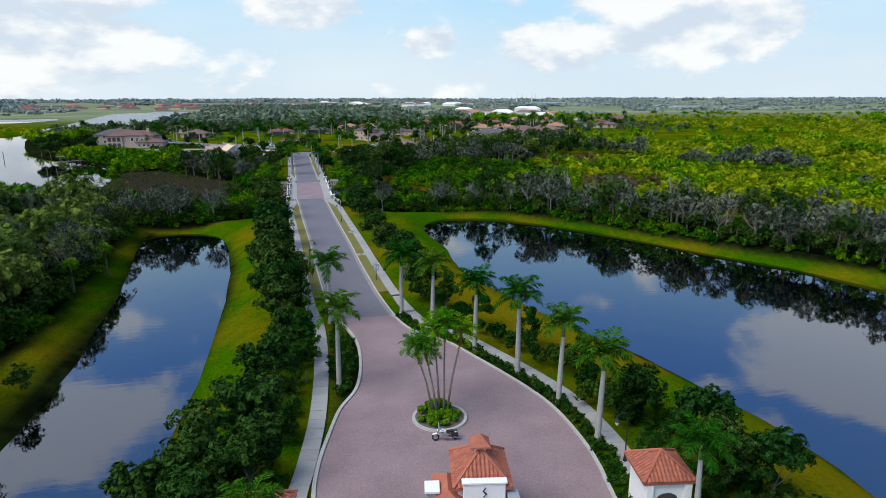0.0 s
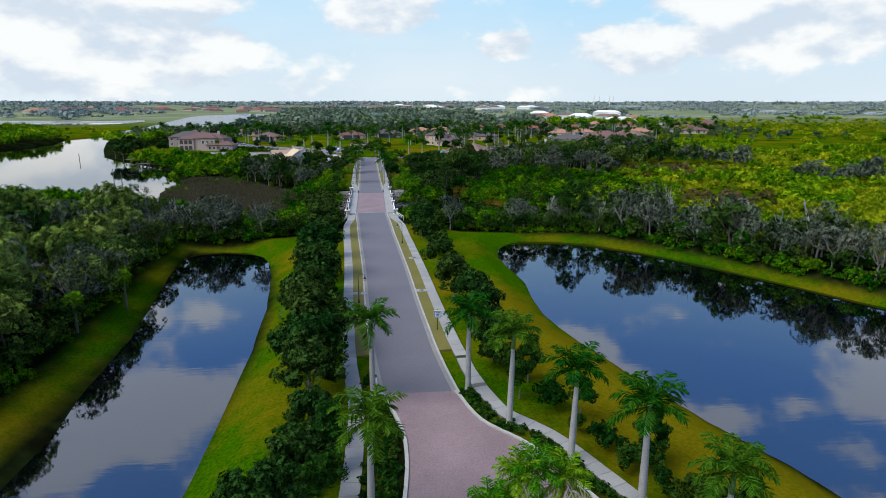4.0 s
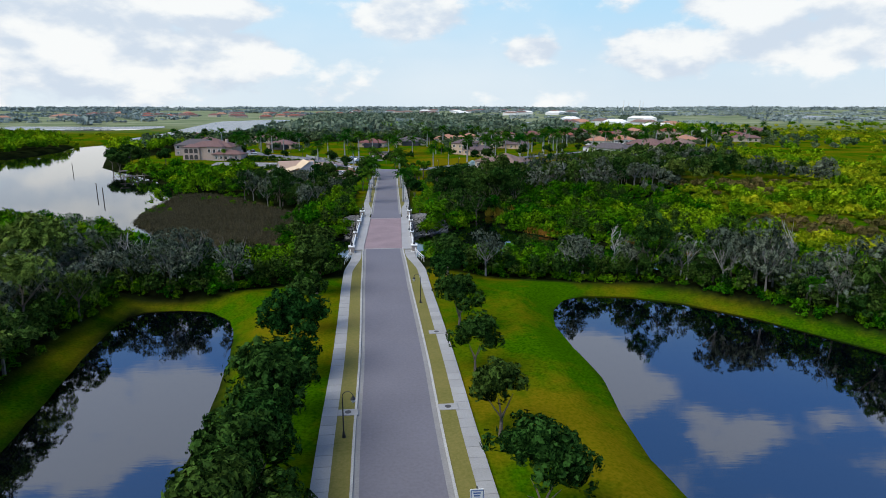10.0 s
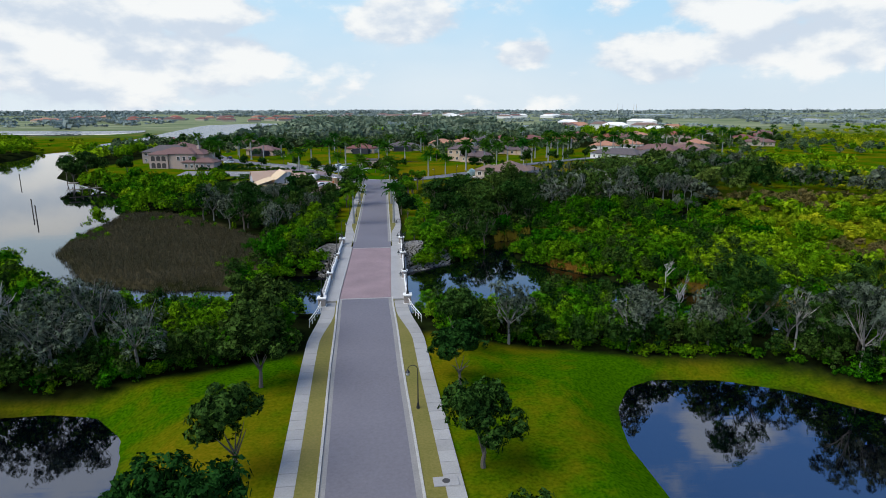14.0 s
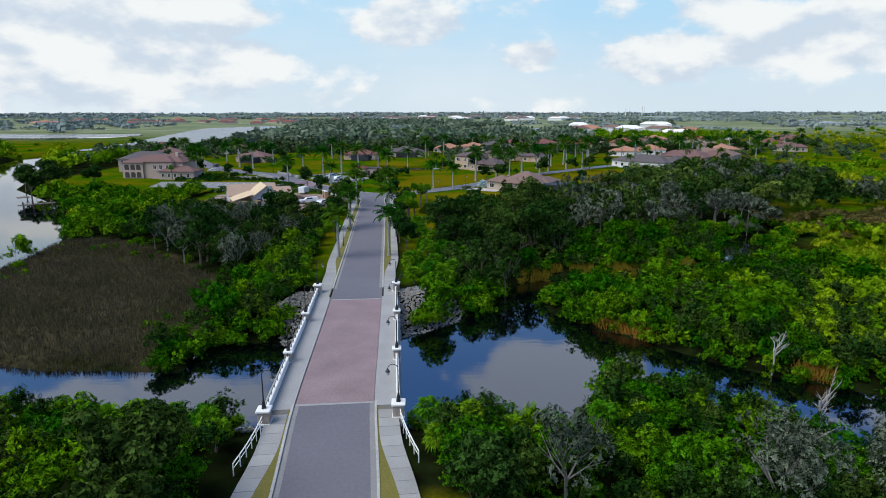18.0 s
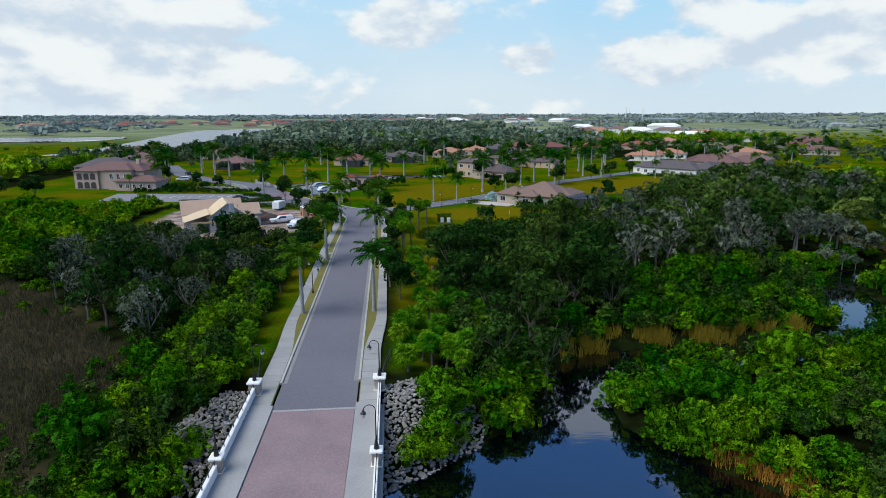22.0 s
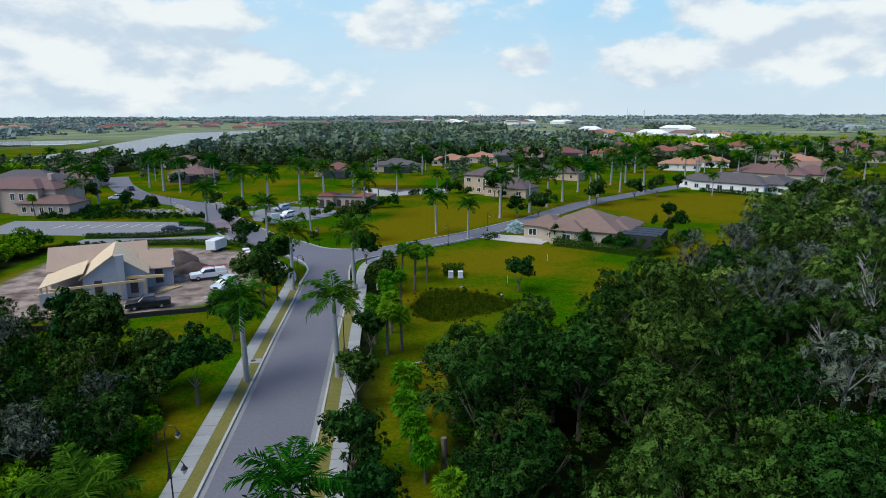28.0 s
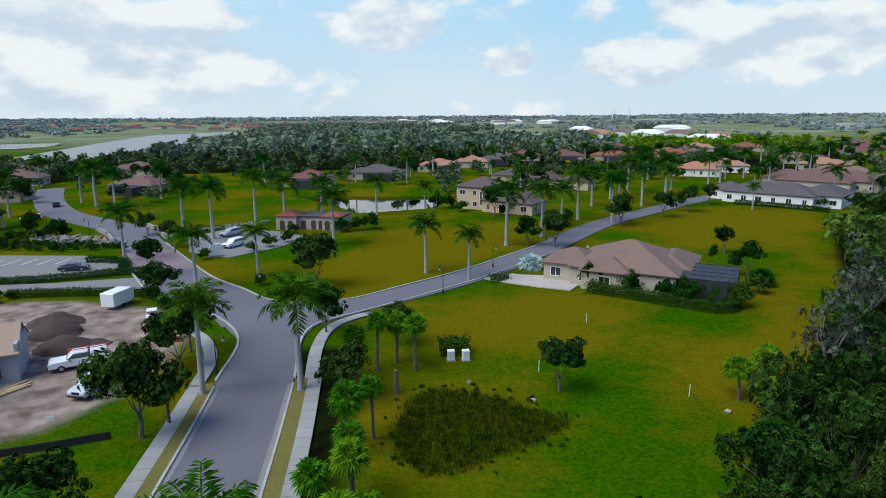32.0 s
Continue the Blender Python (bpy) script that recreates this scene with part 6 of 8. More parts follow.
def cage(parent, cx, cy, w, d, h):
    """A pool enclosure: dark screens between slim bars, with a sloping lid."""
    part("screen", box(w, d, h, cx, cy, 0.0), SCREEN, parent, "dark insect screen enclosure")
    bars = None
    n, m = max(2, int(w / 2.2)), max(2, int(d / 2.2))
    for k in range(n + 1):
        bars = box(0.08, d + 0.06, 0.06, cx - w / 2 + w * k / n, cy, h + 0.0, bm=bars)
        bars = box(0.08, 0.08, h, cx - w / 2 + w * k / n, cy - d / 2 - 0.02, 0, bm=bars)
    for k in range(m + 1):
        bars = box(w + 0.06, 0.08, 0.06, cx, cy - d / 2 + d * k / m, h + 0.005, bm=bars)
        bars = box(0.08, 0.08, h, cx + w / 2 + 0.02, cy - d / 2 + d * k / m, 0, bm=bars)
    part("screen_frame", bars, BLACK, parent)


def house(x, y, turn, blocks, wall, roof, label, lanai=None, name="house", group="houses", pitch=0.42, seed=1, windows=True, garage=None, z=-0.12):
    """blocks: rows of centre x, y, width, depth, wall height, in the house's own directions."""
    rnd = random.Random(seed)
    e = thing(name, label, "house", pose(x, y, z, 0, 0, turn), group)
    for cx, cy, w, d, h in blocks:
        part("wall", box(w, d, h, cx, cy, 0.0), wall, e)
        bm, rise = hip(w, d, h + 0.12, pitch)
        bmesh.ops.translate(bm, vec=(cx, cy, 0), verts=bm.verts)
        r = part("roof", bm, roof, e)
        if windows:
            facade(e, cx, cy, w, d, 0.0, 2.9, rnd)
            if h > 4.5:
                facade(e, cx, cy, w, d, 3.1, 2.9, rnd)
    if garage:
        gx, gy, gw = garage
        part("garage_door", box(gw, 0.12, 2.3, gx, gy - 0.05, 0.0, 0.02), DOORM, e)
    if lanai:
        cage(e, *lanai)
    return e


# the low tan house with the screened pool
HB = house(46.5, 323.0, -32, [(-0.8, 2.0, 15.5, 14.5, 3.0), (-9.3, 0.2, 8.0, 8.2, 2.9), (5.2, 5.4, 6.5, 12.0, 2.8), (-3.0, -3.4, 7.0, 6.5, 2.95)], W_CREAM, T_TAN, "long low cream house with tan tiled roof and screened pool", (11.2, -0.4, 7.4, 10.0, 3.1), group="", seed=3, pitch=0.45)
part("garage_door", box(0.12, 5.0, 2.3, -13.33, 0.2, 0.0, 0.02), DOORM, HB, "pale panelled garage door")
for vx, vy in ((-3, 3.8), (1.5, 5.0), (-8, 2.8)):
    part("vent", box(0.5, 0.4, 0.3, vx, vy, 4.4 if vx < -5 else 4.7, 0.03), W_CREAM, HB, "small cream roof vent")
bm = slab([(39.0, 324.4), (35.6, 319.6), (31, 322), (25.2, 326.0), (23.4, 327.6), (27.4, 331.0), (30, 329.4), (34.6, 328.2)], -0.15, 0.034)
tagged(part("driveway", bm, PAVERS), "pale paved driveway in front of the garage", "driveway", kind="structure")

# the two-storey stucco houses
HOUSE_D = house(35.0, 405.5, -38, [(0, 0, 12, 11, 6.2), (7.5, -3.2, 8, 9, 3.2), (13.5, -3.0, 10, 9, 3.0), (7, 4.5, 12, 7, 3.4)], W_TAN, T_DARK, "two-storey tan stucco house with brown tiled hipped roofs", group="", seed=5)
for k in range(3):
    window(HOUSE_D, 2.0 + 1.0 * k, -5.5, 1.4, 0.7, 3.8, 0)
house(-118.0, 408.0, 4, [(0, 0, 22, 14, 5.6), (8, -6, 10, 8, 3.2)], W_PINK, T_GREY, "broad pink stucco house with a grey tiled roof", group="", seed=8)
MANSION = house(-97.0, 376.5, -8, [(-2, 0, 24, 12, 6.6), (-11.5, -3.5, 9, 6.5, 6.4), (9, -6.0, 15, 8, 3.2), (2, -2.0, 9, 12, 6.9)], W_PINK, T_PINK, "large two-storey pink stucco house with a red tiled roof", group="", seed=7, windows=False)
# Dark plates paint the shade inside open arches and windows.
ARCH = surf("opening_shade", (0.06, 0.05, 0.045), (0.04, 0.035, 0.03), 0.8, 1)


def arch(parent, x, y, z, w, h, face=0):
    bm = bmesh.new()
    pts = [(-w / 2, 0), (w / 2, 0), (w / 2, h - w / 2)] + [(math.cos(a) * w / 2, h - w / 2 + math.sin(a) * w / 2 * 0.6) for a in np.linspace(0.2, math.pi - 0.2, 7)] + [(-w / 2, h - w / 2)]
    a, b = [bm.verts.new((px, -0.06, pz)) for px, pz in pts], [bm.verts.new((px, 0.1, pz)) for px, pz in pts]
    bm.faces.new(a)
    bm.faces.new(b[::-1])
    for i in range(len(pts)):
        bm.faces.new((a[i], a[(i + 1) % len(pts)], b[(i + 1) % len(pts)], b[i]))
    bmesh.ops.transform(bm, matrix=Matrix.Translation((x, y, z)) @ Matrix.Rotation(face * math.pi / 2, 4, "Z"), verts=bm.verts)
    part("archway", bm, ARCH, parent, "arched porch opening, a plate dark as its shade")


for k, x0 in enumerate((-14.0, -11.4, -8.9)):
    arch(MANSION, x0, -6.77, 0.3, 1.9, 2.7)
    arch(MANSION, x0, -6.77, 3.5, 1.9, 2.6)
for x0 in (-1.0, 1.6, 4.4):
    window(MANSION, x0, -8.02, 3.9, 1.2, 1.7, 0)
for x0 in (3.5, 6, 8.5, 11, 14):
    window(MANSION, x0, -10.02, 0.9, 1.1, 1.4, 0)
part("chimney", box(1.2, 1.2, 2.2, 5.5, -1.0, 8.3, 0.04), W_PINK, MANSION)

# the houses further off
ROW = [(-79.5, 456, -20, 19, 12, W_TAN, T_PINK, "low tan house with pinkish tiles and a screened porch", 1), (-106, 522, -15, 22, 13, W_CREAM, T_PINK, "cream house with pinkish tiled roof", 0), (-22.5, 470, -12, 19, 12, W_TAN, T_BRICK, "low house with a brick red roof and screened pool", 1), (2.3, 491, -10, 23, 12, W_CREAM, T_GREY, "cream house with a grey-brown roof and screened pool", 1),
       (30.6, 522, -12, 20, 12, W_CREAM, T_ORANGE, "cream house with an orange tiled roof and screened pool", 1), (48.5, 541, -16, 18, 12, W_CREAM, T_ORANGE, "cream house with an orange tiled roof", 0), (64.5, 556, -18, 20, 12, W_WHITE, T_GREY, "white house with a grey roof and screened pool", 1), (83, 582, -18, 20, 12, W_PINK, T_BRICK, "pink house with a dark red roof", 0), (105.5, 577, -20, 22, 13, W_TAN, T_BRICK, "tan house with a brick red roof and screened pool", 1),
       (64, 458, -35, 14, 11, W_TAN, T_DARK, "tan house with a brown tiled roof and chimney", 0), (74, 447, -35, 13, 11, W_TAN, T_DARK, "tan house with brown hipped roofs", 0), (56, 470, -30, 15, 11, W_TAN, T_DARK, "tan house with a brown roof beside palms", 0),
       (137, 485, -25, 19, 12, W_WHITE, T_ORANGE, "white house with an orange tiled roof", 0), (158, 500, -25, 20, 12, W_WHITE, T_ORANGE, "white house with a pale orange roof", 0), (131, 573, -20, 22, 13, W_TAN, T_RED, "house with a red tiled roof and screened pool", 1), (171, 588, -22, 22, 13, W_TAN, T_RED, "house with a bright red tiled roof", 1), (188, 600, -22, 18, 12, W_TAN, T_PINK, "house with a pinkish roof", 0),
       (217, 538, -28, 20, 12, W_CREAM, T_TAN, "cream house with a tan roof", 0), (239, 536, -28, 22, 12, W_CREAM, T_GREY, "cream house with a grey roof", 0), (319, 615, -30, 22, 13, W_PINK, T_BRICK, "pink house with a dark red roof", 0), (280, 575, -30, 20, 12, W_CREAM, T_BRICK, "cream house with a dark red roof", 0), (262, 520, -30, 22, 12, W_CREAM, T_PINK, "cream house with a pinkish roof", 0), (205, 500, -28, 20, 12, W_CREAM, T_ORANGE, "cream house with an orange roof", 0),
       (-138, 487, 5, 20, 13, W_PINK, T_PINK, "pink house with a pinkish tiled roof", 0), (-160, 520, 5, 22, 14, W_PINK, T_BRICK, "pink house with a red tiled roof", 0), (-174, 566, 5, 18, 12, W_PINK, T_BRICK, "house with a dark red roof by the river", 0), (-118, 440, 0, 20, 12, W_PINK, T_PINK, "pink house with a tiled roof among trees", 0),
       (300, 690, -30, 24, 14, W_WHITE, T_TAN, "pale house with a tan roof", 0), (345, 660, -30, 24, 14, W_CREAM, T_PINK, "cream house with a pinkish roof", 0), (250, 640, -25, 22, 13, W_CREAM, T_RED, "cream house with a red roof", 0), (215, 640, -25, 22, 13, W_CREAM, T_ORANGE, "cream house with an orange roof", 0), (160, 640, -20, 22, 13, W_CREAM, T_BRICK, "cream house with a dark roof", 0)]
for i, (x, y, tn, w, d, wm, rm, lb, pool) in enumerate(ROW):
    house(x, y, tn, [(0, 0, w * 0.7, d, 3.1), (w * 0.24, -d * 0.2, w * 0.5, d * 0.7, 3.0), (-w * 0.27, -d * 0.22, w * 0.42, d * 0.62, 2.9)], wm, rm, lb, (w * 0.1, -d * 0.78, w * 0.5, d * 0.5, 2.9) if pool else None, seed=20 + i, windows=y < 560)
house(120.5, 404, -48, [(0, 0, 24, 13, 3.2), (-13, 2, 10, 9, 3.0), (12, 5, 12, 15, 3.3)], W_WHITE, T_GREY, "long white house with grey tiled hipped roofs", group="", seed=60)
house(152, 430, -45, [(0, 0, 22, 16, 3.6), (10, 8, 16, 14, 3.4), (-10, 8, 14, 12, 3.3)], W_CREAM, T_PINK, "large house with broad reddish tiled roofs", group="", seed=61)
house(176, 446, -45, [(0, 0, 20, 14, 3.4), (-8, 8, 12, 12, 3.3)], W_CREAM, T_TAN, "house with a broad tan tiled roof", group="", seed=62)
for x, y, w, rm, h in [(257, 824, 30, W_WHITE, 7), (300, 840, 34, T_TAN, 6), (224, 876, 30, T_ORANGE, 6), (244, 1000, 28, W_WHITE, 7), (290, 768, 36, W_WHITE, 4), (205, 850, 24, T_PINK, 6), (330, 930, 40, W_WHITE, 9), (262, 900, 26, T_TAN, 6), (318, 800, 26, T_ORANGE, 5)]:
    house(x, y, -20, [(0, 0, w, 14, h), (w * 0.2, -5, w * 0.4, 10, h * 0.8)], W_WHITE, rm, "pale new house far off on the marsh edge", seed=int(x), windows=False, group="far houses")
rnd = random.Random(77)
for k in range(46):
    x, y = rnd.uniform(-900, -150), rnd.uniform(1250, 2000)
    house(x, y, rnd.uniform(-30, 30), [(0, 0, 26, 15, 4.0)], W_CREAM, rnd.choice((T_RED, T_ORANGE, T_PINK, T_BRICK)), "distant house with a reddish roof", seed=k, windows=False, group="distant houses")
for k in range(26):
    x, y = rnd.uniform(-250, 500), rnd.uniform(1700, 2700)
    house(x, y, rnd.uniform(-30, 30), [(0, 0, 38, 18, 6.0)], W_WHITE, rnd.choice((W_WHITE, T_TAN, T_PINK)), "distant pale flat-roofed building among trees", name="building", seed=k, windows=False, group="distant buildings")


# ---- the house being built ----
def gable(w, d, h, rise, over=0.45, thick=0.12):
    """Two roof boards over a gabled block that runs along y."""
    bm = bmesh.new()
    a, b = w / 2 + over, d / 2 + 0.3
    drop = rise * over / (w / 2)
    for s in (-1, 1):
        p = [(s * a, -b, h - drop), (s * a, b, h - drop), (0, b, h + rise), (0, -b, h + rise)]
        lo, hi = [bm.verts.new(q) for q in p], [bm.verts.new((q[0], q[1], q[2] + thick)) for q in p]
        bm.faces.new(hi)
        bm.faces.new(lo[::-1])
        for i in range(4):
            bm.faces.new((lo[i], lo[(i + 1) % 4], hi[(i + 1) % 4], hi[i]))
    return bm


def gable_wall(w, d, h, rise):
    bm = bmesh.new()
    pr = [(-w / 2, 0), (w / 2, 0), (w / 2, h), (0, h + rise), (-w / 2, h)]
    a, b = [bm.verts.new((x, -d / 2, z)) for x, z in pr], [bm.verts.new((x, d / 2, z)) for x, z in pr]
    bm.faces.new(a)
    bm.faces.new(b[::-1])
    for i in range(5):
        bm.faces.new((a[i], a[(i + 1) % 5], b[(i + 1) % 5], b[i]))
    return bm


def moved(bm, x, y, z=0, turn=0):
    bmesh.ops.transform(bm, matrix=pose(x, y, z, 0, 0, turn), verts=bm.verts)
    return bm


def site_house():
    e = thing("unfinished_house", "unfinished grey block house with plywood and felt roofs", "house", pose(-36.5, 291.5, -0.12, 0, 0, 22))
    part("wall", gable_wall(8.2, 11, 3.6, 2.9), W_GREY, e)
    part("roof", gable(8.2, 11, 3.6, 2.9), PLY, e, "bare plywood roof boards")
    part("chimney", box(1.0, 0.7, 6.6, 0.9, -5.9, 0, 0.03), W_GREY, e, "grey block chimney")
    part("wall", moved(gable_wall(9.0, 13.5, 3.3, 2.6), -2.6, 7.5, 0, 90), W_GREY, e)
    part("roof", moved(gable(9.0, 13.5, 3.3, 2.6), -2.6, 7.5, 0, 90), FELT, e, "tan felt covered roof")
    part("wall", moved(gable_wall(6.5, 4.5, 3.2, 2.0), 5.6, 2.5, 0, 90), W_GREY, e)
    part("roof", moved(gable(6.5, 4.5, 3.2, 2.0), 5.6, 2.5, 0, 90), FELT, e, "tan felt covered roof")
    bm = slab([(-9.5, -6.0), (-3.9, -6.0), (-3.9, 3.4), (-9.5, 3.4)], 0, 0.12)
    for v in bm.verts:
        v.co.z += 2.7 + (v.co.x + 9.5) * 0.28
    part("porch_roof", bm, PLY, e, "pale plywood porch roof")
    for px, py in ((-9.2, -5.7), (-9.2, -1.5), (-9.2, 3.0), (-6.6, -5.7)):
        part("porch_post", box(0.2, 0.2, 2.8, px, py, 0), LUMBER, e)
    part("low_wall", box(3.0, 0.25, 2.0, -8.0, -5.9, 0), W_GREY, e)
    # Dark blocks on the wall stand for the shade of empty windows.
    for wx, h in ((-2.2, 2.4), (2.4, 2.2)):
        part("window_opening", box(1.0, 0.2, h, wx, -5.5, 0.6), ARCH, e, "empty window opening, a block dark as its shade")
    part("window_opening", box(1.1, 0.2, 2.2, 5.8, -0.8, 0.6), ARCH, e, "empty window opening, a block dark as its shade")
    part("beam", moved(box(12, 0.25, 0.35, 0, 0, 0), -2, -7.0, 2.5, 3), LUMBER, e, "new lumber beam")
    part("beam", moved(box(6, 0.3, 0.4, 0, 0, 0), 3.6, -6.2, 2.9, -12), LUMBER, e, "new lumber beam")
    for px in (-7.5, -3.2, 0.6, 3.8):
        part("prop", box(0.14, 0.14, 2.6, px, -7.0 + 0.05 * px, 0), LUMBER, e)
    part("parapet", box(0.3, 6.9, 1.4, 7.9, 2.5, 2.6), W_GREY, e)


site_house()


def lumber(x, y, turn, n, seed):
    r = random.Random(seed)
    t = thing("lumber_pile", "loose stack of pale new lumber on bare earth", "lumber", pose(x, y, -0.1, 0, 0, turn), "lumber piles")
    for k in range(n):
        part("plank", moved(box(r.uniform(3, 4.8), 0.2, 0.09, 0, 0, 0), r.uniform(-0.4, 0.4), (k % 6) * 0.26 - 0.6, 0.09 * (k // 6), r.uniform(-5, 5)), LUMBER, t)


lumber(-37.2, 278.4, 6, 16, 1)
lumber(-39.0, 280.4, -8, 10, 2)
lumber(-45.5, 289.5, 30, 8, 3)
lumber(-28.8, 291.0, 60, 8, 4)


def heap(x, y, r, h, seed):
    bm = bmesh.new()
    bmesh.ops.create_uvsphere(bm, u_segments=22, v_segments=10, radius=1)
    bmesh.ops.delete(bm, geom=[v for v in bm.verts if v.co.z < -0.05], context="VERTS")
    for v in bm.verts:
        k = 1 + 0.25 * noise.noise(v.co * 2.2 + Vector((seed, 0, 0)))
        f = 1 - math.sqrt(v.co.x ** 2 + v.co.y ** 2)
        v.co = Vector((v.co.x * r * k, v.co.y * r * 0.75 * k, h * max(0, f) ** 0.8 * k))
    o = part("soil_heap", bm, surf("dark_topsoil", (0.075, 0.05, 0.042), (0.045, 0.03, 0.026), 0.95, 1.5, 0.5), smooth=True)
    o.location = (x, y, -0.15)
    tagged(o, "heap of dark brown topsoil on bare earth", "soil heap", "soil heaps")


heap(-34.8, 312.0, 3.6, 1.6, 1)
heap(-32.8, 307.6, 3.4, 1.9, 2)
heap(-29.0, 302.6, 3.6, 1.7, 3)
heap(-26.2, 303.6, 2.0, 0.8, 4)

ORANGE = surf("orange_plastic", (0.55, 0.14, 0.03), (0.42, 0.1, 0.02), 0.6, 2)
RED = surf("red_enamel", (0.4, 0.03, 0.025), (0.3, 0.02, 0.018), 0.45, 2)
e = thing("portable_toilet", "tan portable toilet with a pale roof on bare earth", "toilet", pose(-21.6, 309.4, -0.1, 0, 0, 20))
part("cabin", box(1.15, 1.15, 2.0, 0, 0, 0.1, 0.05), FELT, e)
part("roof", box(1.25, 1.25, 0.2, 0, 0, 2.1, 0.08), WHITE, e, "pale plastic roof")
part("door", box(0.75, 0.05, 1.75, 0, -0.58, 0.2, 0.02), LUMBER, e)
e = thing("safety_barrier", "orange plastic safety barrier beside the site entrance", "barrier", pose(-21.2, 307.9, -0.1, 0, 0, 30))
part("panel", box(1.5, 0.12, 0.8, 0, 0, 0.2, 0.03), ORANGE, e)
for sx in (-0.55, 0.55):
    part("foot", box(0.16, 0.6, 0.22, sx, 0, 0, 0.03), ORANGE, e)
e = thing("generator", "small red generator beside the sidewalk", "generator", pose(-19.3, 307.2, -0.1, 0, 0, 15))
part("housing", box(1.3, 0.75, 0.55, 0, 0, 0.22, 0.06), RED, e)
part("frame", tube([(-0.6, 0.3, 0.1), (-0.6, 0.3, 0.9), (0.6, 0.3, 0.9), (0.6, 0.3, 0.1)], [0.03] * 4, 6), BLACK, e)
for sx in (-0.45, 0.45):
    part("wheel", tube([(sx, -0.4, 0.18), (sx, -0.3, 0.18)], [0.18, 0.18], 12), BLACK, e)
e = thing("notice_board", "white permit board on posts beside the site", "sign", pose(-18.6, 305.2, -0.1, 0, 0, 30))
part("panel", box(0.9, 0.06, 1.2, 0, 0, 0.8, 0.02), WHITE, e)
for sx in (-0.4, 0.4):
    part("post", box(0.08, 0.08, 2.0, sx, 0.05, 0), LUMBER, e)
e = thing("site_sign", "small white sign stuck in the earth", "sign", pose(-20.6, 283.6, -0.1, 0, 0, 10))
part("panel", box(0.6, 0.04, 0.45, 0, 0, 0.5, 0.01), WHITE, e)
part("stake", box(0.05, 0.05, 0.6, 0, 0.04, 0), LUMBER, e)

# ---- vehicles ----
RUBBER = surf("tyre_rubber", (0.02, 0.02, 0.021), (0.014, 0.014, 0.015), 0.9, 5)
RIM = surf("alloy_rim", (0.5, 0.5, 0.52), (0.36, 0.36, 0.38), 0.35, 3, metal=0.7)
CHROME = surf("chrome", (0.7, 0.7, 0.72), (0.6, 0.6, 0.62), 0.15, 3, metal=1.0)
LENS = surf("headlight_lens", (0.7, 0.72, 0.74), (0.6, 0.62, 0.64), 0.1, 3)
TAIL = surf("tail_light", (0.4, 0.02, 0.02), (0.3, 0.015, 0.015), 0.2, 3)


def paint(name, a):
    return surf(name, a, tuple(c * 0.9 for c in a), 0.25, 1.0, spec=0.6)


def profile(pts, width, taper=0.0, z_taper=1e9):
    """A body pressed out of a side outline; above z_taper it narrows."""
    bm = bmesh.new()

    def half(z):
        return width / 2 - (taper if z > z_taper else 0)
    a, b = [bm.verts.new((x, -half(z), z)) for x, z in pts], [bm.verts.new((x, half(z), z)) for x, z in pts]
    bm.faces.new(a)
    bm.faces.new(b[::-1])
    n = len(pts)
    for i in range(n):
        bm.faces.new((a[i], a[(i + 1) % n], b[(i + 1) % n], b[i]))
    bmesh.ops.bevel(bm, geom=bm.edges[:], offset=0.05, segments=1, affect="EDGES")
    return bm


